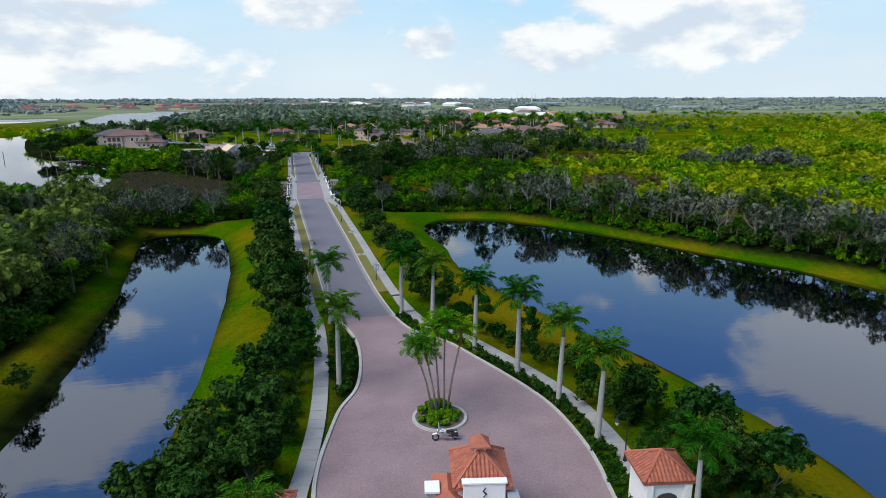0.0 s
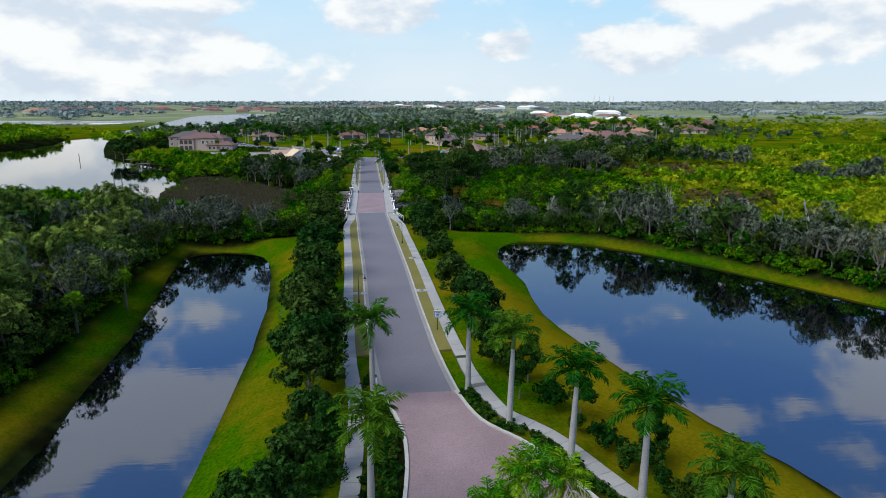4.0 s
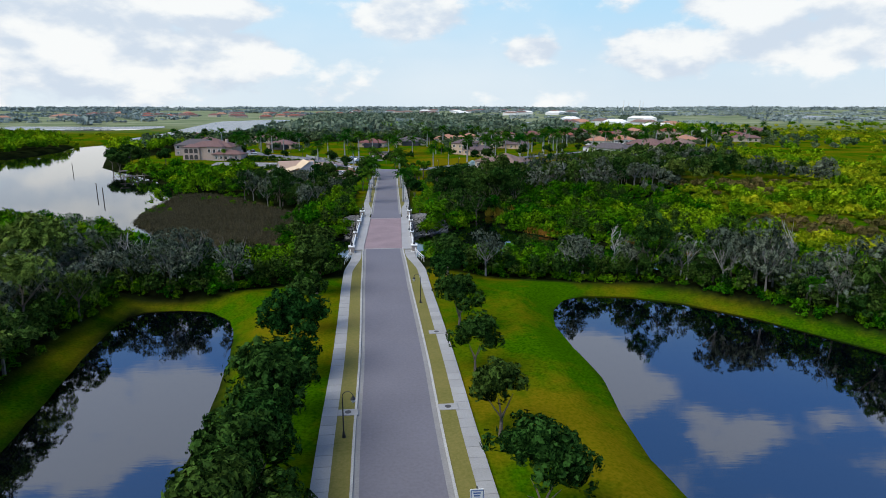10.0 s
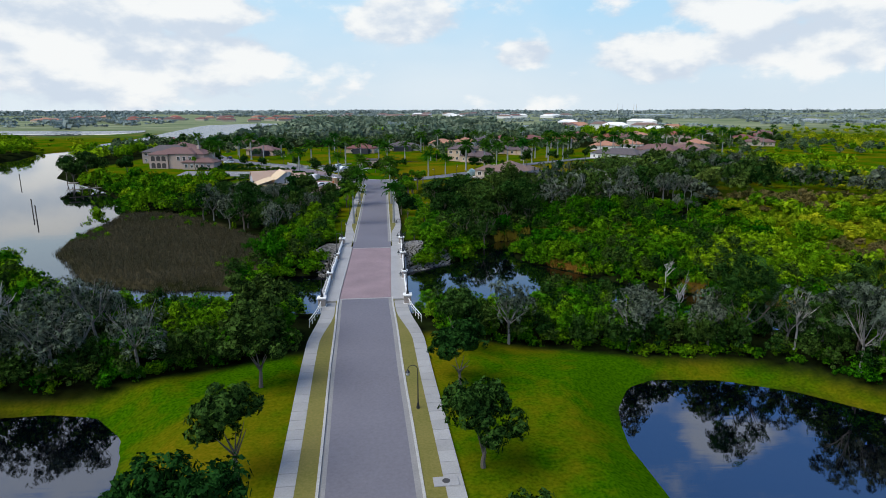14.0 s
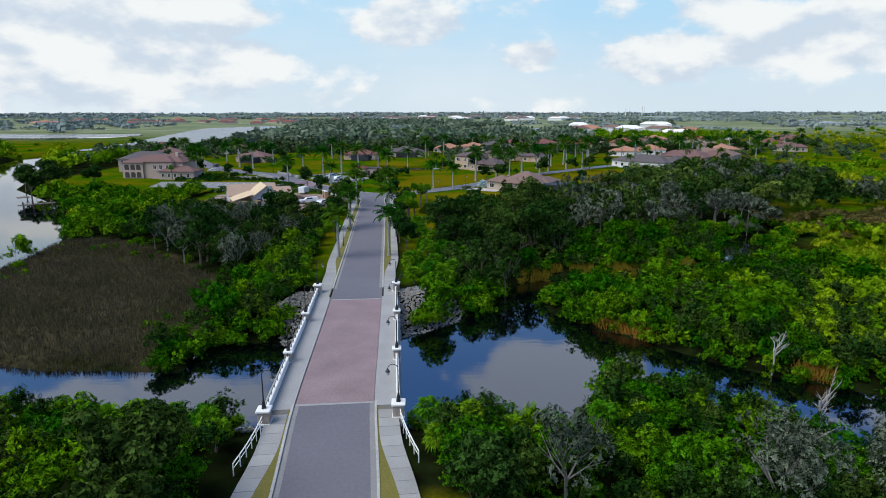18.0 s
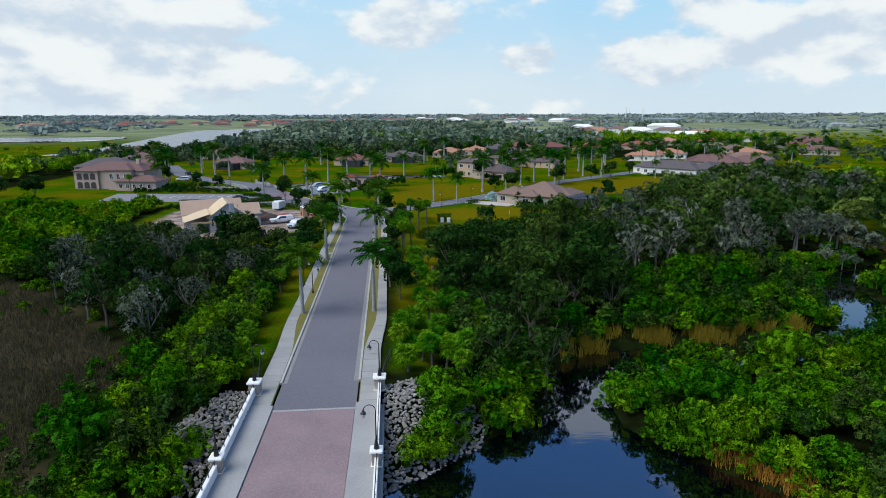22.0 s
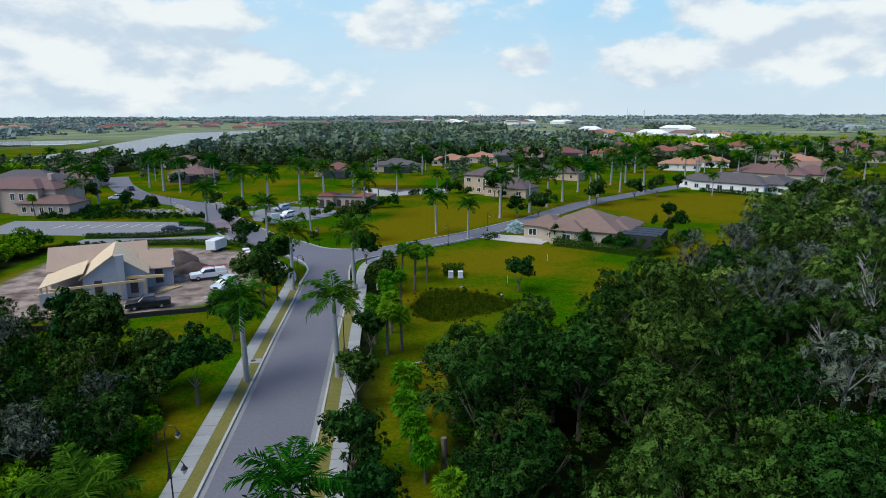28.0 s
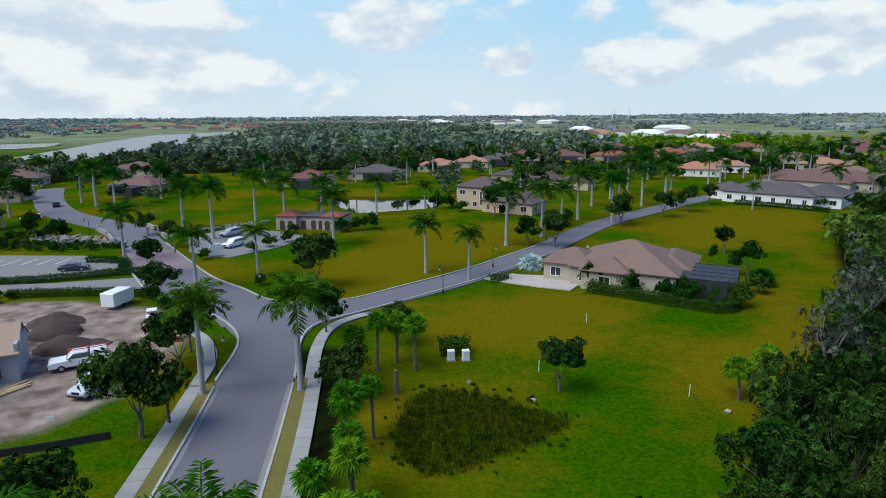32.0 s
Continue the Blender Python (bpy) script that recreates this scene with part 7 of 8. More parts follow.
def vehicle(kind, x, y, turn, mat, label, category, rack=False):
    e = thing(kind, label, category, pose(x, y, -0.1, 0, 0, turn), "parked vehicles")
    L, W = {"pickup": (5.7, 1.95), "suv": (4.9, 1.9), "car": (4.6, 1.8)}[kind]
    h = L / 2
    if kind == "pickup":
        body = profile([(-h, 0.45), (h, 0.45), (h, 1.0), (h - 0.2, 1.12), (0.95, 1.18), (-h + 0.05, 1.18)], W)
        cab = profile([(-1.0, 1.15), (1.25, 1.15), (0.55, 1.85), (-0.85, 1.88)], W - 0.12, 0.16, 1.5)
        glass = profile([(-1.03, 1.22), (1.2, 1.22), (0.55, 1.76), (-0.86, 1.78)], W - 0.08, 0.16, 1.5)
        part("bed", box(1.65, W - 0.25, 0.02, -1.9, 0, 1.175), BLACK, e, "dark open load bed")
    elif kind == "suv":
        body = profile([(-h, 0.4), (h, 0.4), (h, 0.95), (h - 0.25, 1.08), (0.9, 1.15), (-h + 0.02, 1.15)], W)
        cab = profile([(-h + 0.05, 1.12), (1.1, 1.12), (0.35, 1.78), (-h + 0.25, 1.8)], W - 0.1, 0.15, 1.5)
        glass = profile([(-h + 0.03, 1.18), (1.05, 1.18), (0.35, 1.68), (-h + 0.22, 1.7)], W - 0.06, 0.15, 1.5)
    else:
        body = profile([(-h, 0.35), (h, 0.35), (h, 0.75), (h - 0.3, 0.9), (0.8, 0.98), (-h + 0.5, 1.0), (-h, 0.9)], W)
        cab = profile([(-1.7, 0.95), (1.0, 0.95), (0.3, 1.42), (-1.05, 1.43)], W - 0.12, 0.18, 1.2)
        glass = profile([(-1.74, 1.0), (0.96, 1.0), (0.3, 1.35), (-1.06, 1.36)], W - 0.08, 0.18, 1.2)
    part("body", body, mat, e)
    c = part("cab", cab, mat, e)
    part("windows", glass, GLASS, c, "dark tinted windows")
    for sx in (-1, 1):
        for sy in (-1, 1):
            w = part("wheel", tube([(sx * h * 0.6, sy * (W / 2 - 0.2), 0.37), (sx * h * 0.6, sy * (W / 2 + 0.02), 0.37)], [0.37, 0.37], 16), RUBBER, e)
            part("rim", tube([(sx * h * 0.6, sy * (W / 2), 0.37), (sx * h * 0.6, sy * (W / 2 + 0.03), 0.37)], [0.22, 0.2], 12), RIM, w)
    for sy in (-1, 1):
        part("headlight", box(0.08, 0.35, 0.2, h, sy * W * 0.33, 0.72), LENS, e)
        part("tail_light", box(0.08, 0.2, 0.3, -h, sy * W * 0.4, 0.72), TAIL, e)
        part("mirror", box(0.15, 0.2, 0.16, 0.85, sy * (W / 2 + 0.1), 1.1, 0.02), BLACK, e)
    part("grille", box(0.06, W * 0.4, 0.25, h, 0, 0.7), BLACK, e)
    part("bumper", box(0.14, W - 0.1, 0.2, h, 0, 0.42, 0.03), BLACK, e)
    part("bumper", box(0.14, W - 0.1, 0.2, -h, 0, 0.42, 0.03), BLACK, e)
    if rack:
        part("topper", profile([(-h + 0.05, 1.15), (-1.05, 1.15), (-1.05, 1.85), (-h + 0.2, 1.8)], W - 0.1, 0.1, 1.5), mat, e, "white canopy over the load bed")
        red = paint("ladder_red", (0.45, 0.05, 0.04))
        for sy in (-0.25, 0.25):
            part("ladder_rail", box(4.0, 0.06, 0.08, -1.0, sy, 1.98), red, e, "red ladder rail")
        for k in range(10):
            part("ladder_rung", box(0.05, 0.5, 0.05, -2.9 + 0.42 * k, 0, 2.0), red, e)
    return e


PW, PB, PS, PG = paint("white_car_paint", (0.78, 0.78, 0.78)), paint("black_car_paint", (0.02, 0.02, 0.024)), paint("silver_car_paint", (0.5, 0.53, 0.56)), paint("blue_black_paint", (0.03, 0.035, 0.06))
vehicle("pickup", -24.6, 297.0, 205, PW, "white pickup truck with a canopy and red ladder", "pickup truck", True)
vehicle("pickup", -28.0, 281.6, 200, PB, "black pickup truck parked beside the building site", "pickup truck")
vehicle("suv", -20.2, 290.6, 256, PS, "silver sport utility car on bare earth", "car")
vehicle("car", -46.5, 340.5, 12, PG, "dark blue car in the parking lot", "car")
vehicle("suv", -27.2, 369.4, 238, PS, "silver car beside the small pavilion", "car")
vehicle("suv", -23.6, 357.4, 242, PW, "white car beside the small pavilion", "car")
vehicle("suv", -84.5, 396.5, 185, PW, "white car on a driveway", "car")
vehicle("suv", -91.0, 421.0, 120, PG, "dark car on the curving road", "car")
e = thing("box_trailer", "white enclosed trailer on bare earth", "trailer", pose(-29.8, 318.6, -0.1, 0, 0, 75))
part("body", profile([(-2.1, 0.5), (1.7, 0.5), (2.1, 0.9), (2.1, 2.1), (1.8, 2.4), (-2.1, 2.4)], 2.1), PW, e)
for sy in (-1, 1):
    part("wheel", tube([(-0.3, sy * 0.95, 0.33), (-0.3, sy * 1.12, 0.33)], [0.33, 0.33], 14), RUBBER, e)
part("drawbar", tube([(2.0, 0, 0.5), (3.2, 0, 0.45)], [0.06, 0.05], 6), BLACK, e)
e = thing("portable_toilet", "tan portable toilet cabin beside the hedge", "toilet cabin", pose(-20.6, 306.6, -0.1, 0, 0, 20))
part("cabin", box(1.15, 1.15, 2.2, 0, 0, 0, 0.05), surf("tan_plastic", (0.42, 0.28, 0.16), (0.36, 0.24, 0.14), 0.6, 1), e)
part("roof", box(1.2, 1.2, 0.18, 0, 0, 2.2, 0.06), WHITE, e)
e = thing("site_sign", "white board on posts at the building site", "sign", pose(-17.2, 305.0, -0.1, 0, 0, 65))
part("board", box(1.2, 0.06, 1.8, 0, 0, 0.9, 0.01), WHITE, e)
for sx in (-0.5, 0.5):
    part("post", box(0.09, 0.09, 1.0, sx, 0, 0), LUMBER, e)
part("bar", box(0.8, 0.02, 0.15, 0, -0.045, 2.2), surf("sign_grey", (0.3, 0.32, 0.36)), e)
e = thing("fuel_cans", "small red cans on the ground", "cans", pose(-18.0, 303.6, -0.1))
for k in range(3):
    part("can", box(0.5, 0.35, 0.5, k * 0.6, 0.2 * (k % 2), 0, 0.08), paint("red_plastic", (0.5, 0.04, 0.02)), e)
SILT = smooth_line([(-42, 272.5), (-36.5, 273.2), (-31.9, 275.4), (-27.8, 277.4), (-19.8, 279.4), (-14.5, 281.0)], 1.0)
v, q = ribbon(SILT, -0.06, 0.06, 0.55, 0.75)
tagged(new("silt_fence", mesh_from("silt_fence", v, q, surf("black_fabric", (0.02, 0.02, 0.02), (0.012, 0.012, 0.012), 0.9, 2))), "low black fabric fence along the building site", "fence")

# ---- parking lot, hedges, small pavilion ----
LOT = surf("parking_asphalt", (0.21, 0.2, 0.2), (0.165, 0.16, 0.16), 0.9, 0.3, 0.1, fine=20)
tagged(part("parking_lot", slab([(-90, 340), (-52, 333.5), (-37, 338), (-30, 338.5), (-34.5, 346.5), (-45, 349), (-50, 352), (-92, 357)], -0.2, 0.0), LOT), "grey parking lot with white stall lines", "parking lot", kind="structure")
tagged(part("lot_drive", slab([(-62, 326), (-44, 327), (-24, 327), (-29, 335), (-46, 332), (-62, 331.5)], -0.2, -0.01), LOT), "grey drive beside the parking lot", "drive", kind="structure")
for k in range(9):
    o = part("stall_line", moved(box(0.14, 4.6, 0.02, 0, 0, 0), -52 - 3.0 * k, 347.5, 0.0, -8), WHITE)
    tagged(o, "white painted parking stall line", "marking", "stall lines")


def hedge(pts, w, h, label="clipped dark green hedge", seed=1):
    line = smooth_line(pts, 0.8)
    v, q = ribbon(line, -w / 2 * 0.8, w / 2 * 0.8, h * 0.85, h * 0.85 + 0.2)
    rng = np.random.default_rng(seed)
    n = int(len(line) * 60)
    nm = normals_of(line)
    i = rng.integers(0, len(line), n)
    o = rng.uniform(-w / 2, w / 2, n)
    edge = rng.uniform(size=n) < 0.55
    o[edge] = np.sign(o[edge]) * w / 2 * rng.uniform(0.85, 1.08, edge.sum())
    z = np.where(edge, rng.uniform(0, h, n), h * rng.uniform(0.85, 1.08, n))
    c = np.c_[line[i] + nm[i] * o[:, None] + rng.normal(size=(n, 2)) * 0.25, z]
    u = rng.normal(size=(n, 3))
    u = u / np.linalg.norm(u, axis=1)[:, None] * 0.17
    k = np.cross(u, rng.normal(size=(n, 3)))
    k = k / np.linalg.norm(k, axis=1)[:, None] * 0.12
    cards = np.stack([c - u, c - k, c + u, c + k], 1).reshape(-1, 3)
    V, Q = np.concatenate([v, cards]), np.concatenate([q, np.arange(n * 4).reshape(-1, 4) + len(v)])
    tagged(new("hedge", mesh_from("hedge", V, Q, L_HEDGE)), label, "hedge", "hedges")


hedge([(-62, 332.6), (-50, 332.6), (-38.5, 336.2), (-33, 337.4)], 1.3, 1.0, "clipped hedge beside the parking lot", 1)
hedge([(-37.5, 338.6), (-38.6, 342.5), (-42, 345.5), (-47, 346.4)], 1.3, 1.0, "clipped hedge round the parking lot", 2)
hedge([(-48, 324.6), (-36, 324.5), (-27, 322.5), (-22, 316.5), (-19, 311.5)], 1.2, 1.0, "clipped hedge beside the building site", 3)
hedge([(38.0, 318.8), (42.2, 315.9), (47.5, 311.5), (52.6, 307.7), (55.5, 309.0)], 1.9, 1.4, "clipped hedge in front of the tan house", 4)
hedge([(24.6, 325.6), (27.2, 327.4)], 1.4, 1.0, "short clipped hedge beside the lane", 5)
hedge([(14.2, 296.6), (17.2, 297.0)], 2.2, 1.7, "square clipped bush beside utility boxes", 6)
hedge([(108, 402), (116, 394), (124, 384.5)], 1.6, 1.2, "shrubs along a white house wall", 7)
for k, (x, y) in enumerate([(15.2, 294.9), (16.8, 294.8)]):
    e = thing("utility_box", "pale utility cabinet on the lawn", "utility box", pose(x, y, -0.1, 0, 0, 5), "utility boxes")
    part("cabinet", box(0.75, 0.7, 1.0, 0, 0, 0.06, 0.05), WHITE, e)
    part("pad", box(0.95, 0.9, 0.1, 0, 0, -0.02), CONC, e)
    part("lid", box(0.8, 0.75, 0.08, 0, 0, 1.05, 0.03), WHITE, e)


def pavilion():
    e = thing("pavilion", "small white pavilion with red tiled roofs and arches", "pavilion", pose(-9.5, 378.5, -0.12, 0, 0, -14))
    part("wall", box(15, 6.5, 2.9, 0, 0, 0), W_PINK, e)
    part("flat_roof", box(15.4, 7.0, 0.35, 0, 0, 2.9, 0.03), T_GREY, e)
    for cx, w, d in ((-5.6, 5.0, 5.4), (5.2, 4.4, 4.4)):
        part("wall", box(w, d, 3.2, cx, -1.8, 0), W_PINK, e)
        bm, r = hip(w, d, 3.3, 0.4, 0.35)
        part("roof", moved(bm, cx, -1.8), T_RED, e, "red tiled hipped roof")
    for x0 in (-6.6, -4.6, 4.2, 6.2):
        arch(e, x0, -4.52 if x0 < 0 else -4.02, 0.1, 1.2, 2.4)
    for x0 in (-1.8, 0.6, 2.4):
        arch(e, x0, -3.27, 0.1, 1.1, 2.3)


pavilion()
e = thing("entrance_sign", "small white upright sign beside the road", "sign", pose(-24.6, 348.6, -0.1, 0, 0, 30))
part("panel", box(2.2, 0.35, 2.3, 0, 0, 0.3, 0.04), WHITE, e)
part("plinth", box(2.8, 0.8, 0.4, 0, 0, 0, 0.04), CONC, e)
tagged(part("forecourt", slab([(-31, 353), (-22, 347.5), (-14, 356), (-10, 366), (-18, 374), (-30, 378), (-36, 368)], -0.2, 0.0), LOT), "grey forecourt of the small pavilion", "forecourt", kind="structure")
for k, (x, y, s) in enumerate([(-19, 352, 1.3), (-16, 356, 1.2), (-13, 361, 1.2), (-3, 372, 1.5), (-14, 371.5, 1.0), (3.5, 374, 1.8), (1, 372.8, 1.5), (-26, 347, 1.0), (39.5, 321, 1.5), (43.5, 317.8, 1.6), (47.8, 313.5, 1.4), (50.2, 311.2, 1.6), (56.5, 310.2, 1.6), (62.5, 316, 1.3), (24, 404, 1.8), (21.5, 407, 2.0), (28, 398, 1.4), (38, 391, 1.3), (49, 383, 1.2), (52, 380, 1.1), (-44.5, 354.5, 1.0), (-72, 361, 1.2), (-12, 328, 0.9)]):
    if k < 1:
        SHRUB = seat(shrub(53, "rounded green garden shrub near the houses", None, "garden shrubs"), x, y, s)
    else:
        place(SHRUB, x, y, s, k * 1.3)


def cone_tree(seed):
    p = thing("cone_tree", "narrow clipped dark green tree by the house wall", "tree", group="clipped garden trees")
    part("trunk", tube([(0, 0, -0.2), (0, 0, 0.9)], [0.08, 0.06], 6), BARK, p)
    v, q = crown(seed, 1.3, 4.6, 10, 800, 0.2, 0.6)
    v[:, :2] *= np.clip(1.25 - v[:, 2:3] / 6.0, 0.25, 1.1)
    part("crown", tinted("crown", (v, q), L_HEDGE), None, p)
    return p


spread([lambda: cone_tree(44), lambda: cone_tree(45)], [(38.4, 320.4, 1.05), (43.8, 316.3, 0.95), (49.0, 311.2, 1.0), (52.4, 309.0, 0.95), (63.6, 330.5, 1.0)], 14)
e = sabal_palm(95, 0.9, L_SILVER, "silver_palm", "low silver-blue fan palm on the lawn", "", 1.7)
seat(e, 32.4, 333.6)
e = sabal_palm(96, 1.0, L_PALM, "low_palm", "low bushy palm behind the pool screen", "", 1.6)
seat(e, 66.0, 319.5)

low_bed("bank_shrubs", "tangled dark green shrubs on the bank above the rubble", [(-88, 358), (-64, 357), (-50, 355), (-46, 359), (-52, 363), (-62, 364), (-88, 372)], 2.0, 0.9, L_HEDGE, 21)
low_bed("bank_shrubs", "tangled dark green shrubs below the pink house", [(-92, 366), (-76, 366), (-64, 375), (-70, 379), (-84, 370)], 2.6, 1.2, L_HEDGE, 22)
low_bed("bank_shrubs", "mixed shrubs between drive and parking lot", [(-62, 320), (-46, 322), (-46, 325.4), (-62, 325)], 2.0, 0.9, L_HEDGE, 23)

# ---- small second bridge and rubble by the far channel ----
riprap([(-70, 364), (-62, 362.5), (-52, 361), (-47, 364.5), (-50, 369), (-58, 372), (-70, 374)], 60, 8, "rubble_bank", "bank of pale rubble below the curving road", 0.9, 160)
riprap([(-40, 368), (-35, 376), (-24, 384), (-22, 388), (-28, 386), (-38, 377)], 30, 9, "rubble_bank", "bank of pale rubble beside the lawn", 0.9, 80)
for side, pts in ((1, [(-40.5, 367.5), (-46.5, 378.0), (-53, 387.0)]), (-1, [(-49.5, 363.0), (-55.0, 372.5), (-60, 379.0)])):
    line = smooth_line(pts, 1.0)
    e = thing("low_parapet", "low pale concrete parapet beside the road", "parapet", group="low parapets")
    part("wall", mesh_from("wall", *ribbon(line, -0.25, 0.25, 0.85, 1.0), CONC), None, e)
    for k in (0, len(line) // 2, -1):
        part("pier", box(0.8, 0.8, 1.3, line[k][0], line[k][1], -0.1, 0.04), CONC, e)
v, q = ribbon(WEST[24:34], -4.2, 4.2, 0.03, 0.1)
structure("road_band", v, q, PINK, "pink paved band across the curving road", "road")

# ---- dock by the river ----
e = thing("dock", "small weathered wooden dock with piles by the river", "dock", pose(-104, 309, 0, 0, 0, 40))
part("deck", box(12, 2.2, 0.15, -6, 0, -0.9), BARK, e)
for k in range(5):
    for sy in (-1, 1):
        part("pile", tube([(-2.5 * k - 0.6, sy * 1.0, -4.0), (-2.5 * k - 0.6, sy * 1.0, 0.1)], [0.14, 0.13], 7), BARK, e)
part("lift_frame", box(3.2, 3.2, 0.15, -10, 2.6, 1.2), BARK, e)
for x, y in ((-95, 250), (-103, 262), (-150, 335)):
    o = part("channel_pile", tube([(x, y, -4), (x, y, 1.6)], [0.16, 0.15], 8), BARK)
    tagged(o, "wooden marker pile standing in the river", "pile", "marker piles")
for x, y in ((980, 2950), (1060, 2960), (1330, 3900), (1420, 3900)):
    o = part("pylon", tube([(x, y, -1), (x, y, 46)], [2.2, 1.2], 6), W_WHITE)
    tagged(o, "pale tall pylon far away on the horizon", "pylon", "pylons")

# ---- gatehouse and entrance towers ----
CLAY = surf("clay_barrel_tile", (0.4, 0.13, 0.075), (0.26, 0.075, 0.045), 0.75, 1.2, 0.1, spread=0.2)
GREYSTONE = surf("grey_stone_cladding", (0.32, 0.33, 0.36), (0.2, 0.21, 0.23), 0.85, 3, 0.3)


def tile_piece():
    """One barrel tile: a shallow half pipe, open below, that lies down the slope along y."""
    v, q = [], []
    for y, r in ((0.0, 0.11), (0.44, 0.09)):
        for k in range(5):
            a = math.pi * k / 4
            v.append((math.cos(a) * r, y, math.sin(a) * r * 0.75 + (0.03 if y == 0 else 0)))
    for k in range(4):
        q.append((k, k + 1, k + 6, k + 5))
    v += [(0.11, 0, -0.02), (-0.11, 0, -0.02)]
    q.append((0, 10, 11, 4))
    return mesh_from("tile", v, q, CLAY)


TILE = tile_piece()


def tile_roof(parent, cx, cy, w, d, z, rise, budget):
    """A hipped roof whose barrel tiles are laid one by one up each slope."""
    bm, _ = hip(w, d, z, rise / (min(w, d) / 2 + 0.35), 0.35, thick=0.18)
    roof = part("roof", moved(bm, cx, cy), CLAY, parent, "weathered red clay tile roof")
    a, b = w / 2 + 0.35, d / 2 + 0.35
    m = min(a, b)
    for face in range(4):
        half, run = (a, b) if face in (0, 2) else (b, a)
        top = max(half - m, 0.0)
        ang = math.atan2(rise, m)
        L = math.hypot(rise, m)
        rows, cols = int(L / 0.36), int(2 * half / 0.27)
        for i in range(rows):
            s = i * 0.36
            lim = half - (half - top) * (s + 0.2) / L
            for j in range(cols):
                u = -half + 0.135 + 0.27 * j
                if abs(u) > lim - 0.05 or budget[0] <= 0:
                    continue
                budget[0] -= 1
                o = new("tile", TILE)
                o.parent = roof
                o.matrix_local = Matrix.Translation((cx, cy, z)) @ Matrix.Rotation(face * math.pi / 2, 4, "Z") @ Matrix.Translation((u, -run + s * math.cos(ang), s * math.sin(ang) + 0.02)) @ Matrix.Rotation(ang, 4, "X")
    # ridge caps along the hips
    for sx in (-1, 1):
        for sy in (-1, 1):
            tip = (cx + sx * max(a - m, 0), cy + sy * max(b - m, 0), z + rise + 0.08)
            part("hip_cap", tube([(cx + sx * a, cy + sy * b, z + 0.06), tip], [0.12, 0.1], 6), CLAY, roof)


def gatehouse():
    e = thing("gatehouse", "small white gatehouse with red clay tiled roofs and a cupola", "gatehouse", pose(11.85, 27.2, 0.0, 0, 0, -9))
    part("wall", box(3.1, 3.5, 3.9, 0, 0.1, 0, 0.03), W_WHITE, e)
    tile_roof(e, 0, 0.1, 3.1, 3.6, 3.95, 1.6, [290])
    part("cupola", box(0.75, 0.75, 0.9, 0, 0.1, 5.0, 0.03), W_WHITE, e)
    bm, _ = hip(0.75, 0.75, 5.9, 1.0, 0.28)
    part("cupola_roof", moved(bm, 0, 0.1), CLAY, e, "small red tiled cupola roof")
    part("front_wall", box(2.7, 0.4, 4.3, 0.1, -1.95, 0, 0.04), W_WHITE, e)
    part("front_coping", box(2.9, 0.55, 0.16, 0.1, -1.95, 4.3, 0.03), WHITE, e)
    part("emblem", tube([(0.05, -2.18, 3.4), (0.2, -2.18, 3.6), (0.0, -2.18, 3.8), (0.15, -2.18, 4.05)], [0.05, 0.07, 0.05, 0.04], 6), BLACK, e, "dark curved emblem")
    part("side_wing", box(1.6, 3.4, 2.9, -2.2, -0.9, 0, 0.03), GREYSTONE, e)
    bm, _ = hip(1.6, 3.4, 3.0, 0.7, 0.25)
    part("wing_roof", moved(bm, -2.2, -0.9), CLAY, e)
    part("stone_pier", box(0.75, 0.9, 3.4, -3.2, -1.2, 0, 0.03), GREYSTONE, e)
    part("pier_cap", box(1.0, 1.15, 0.25, -3.2, -1.2, 3.4, 0.05), WHITE, e)
    part("stone_pier", box(0.75, 0.9, 3.5, 1.95, -2.0, 0, 0.03), GREYSTONE, e)
    for sx in (-1, 1):
        window(e, sx * 1.56, 0.3, 1.1, 1.3, 1.3, 1 if sx > 0 else 3)


gatehouse()


def tower(x, y, turn, s=1.0):
    e = thing("entrance_tower", "white entrance pavilion with a red tiled pyramid roof", "tower", pose(x, y, 0, 0, 0, turn), "entrance pavilions")
    part("wall", box(2.9 * s, 2.9 * s, 3.4, 0, 0, 0, 0.03), W_WHITE, e)
    tile_roof(e, 0, 0, 2.9 * s, 2.9 * s, 3.45, 1.25, [140])
    for sx in (-1, 1):
        part("corner_pier", box(0.5, 0.5, 3.3, sx * 1.3 * s, -1.5 * s, 0, 0.03), W_WHITE, e)
    arch(e, 0, -1.46 * s, 0.1, 1.4, 2.6)


tower(24.2, 25.7, -8)
tower(-2.1, 26.4, -8)
place(SABALS[0], 17.6, 23.6, 0.35)


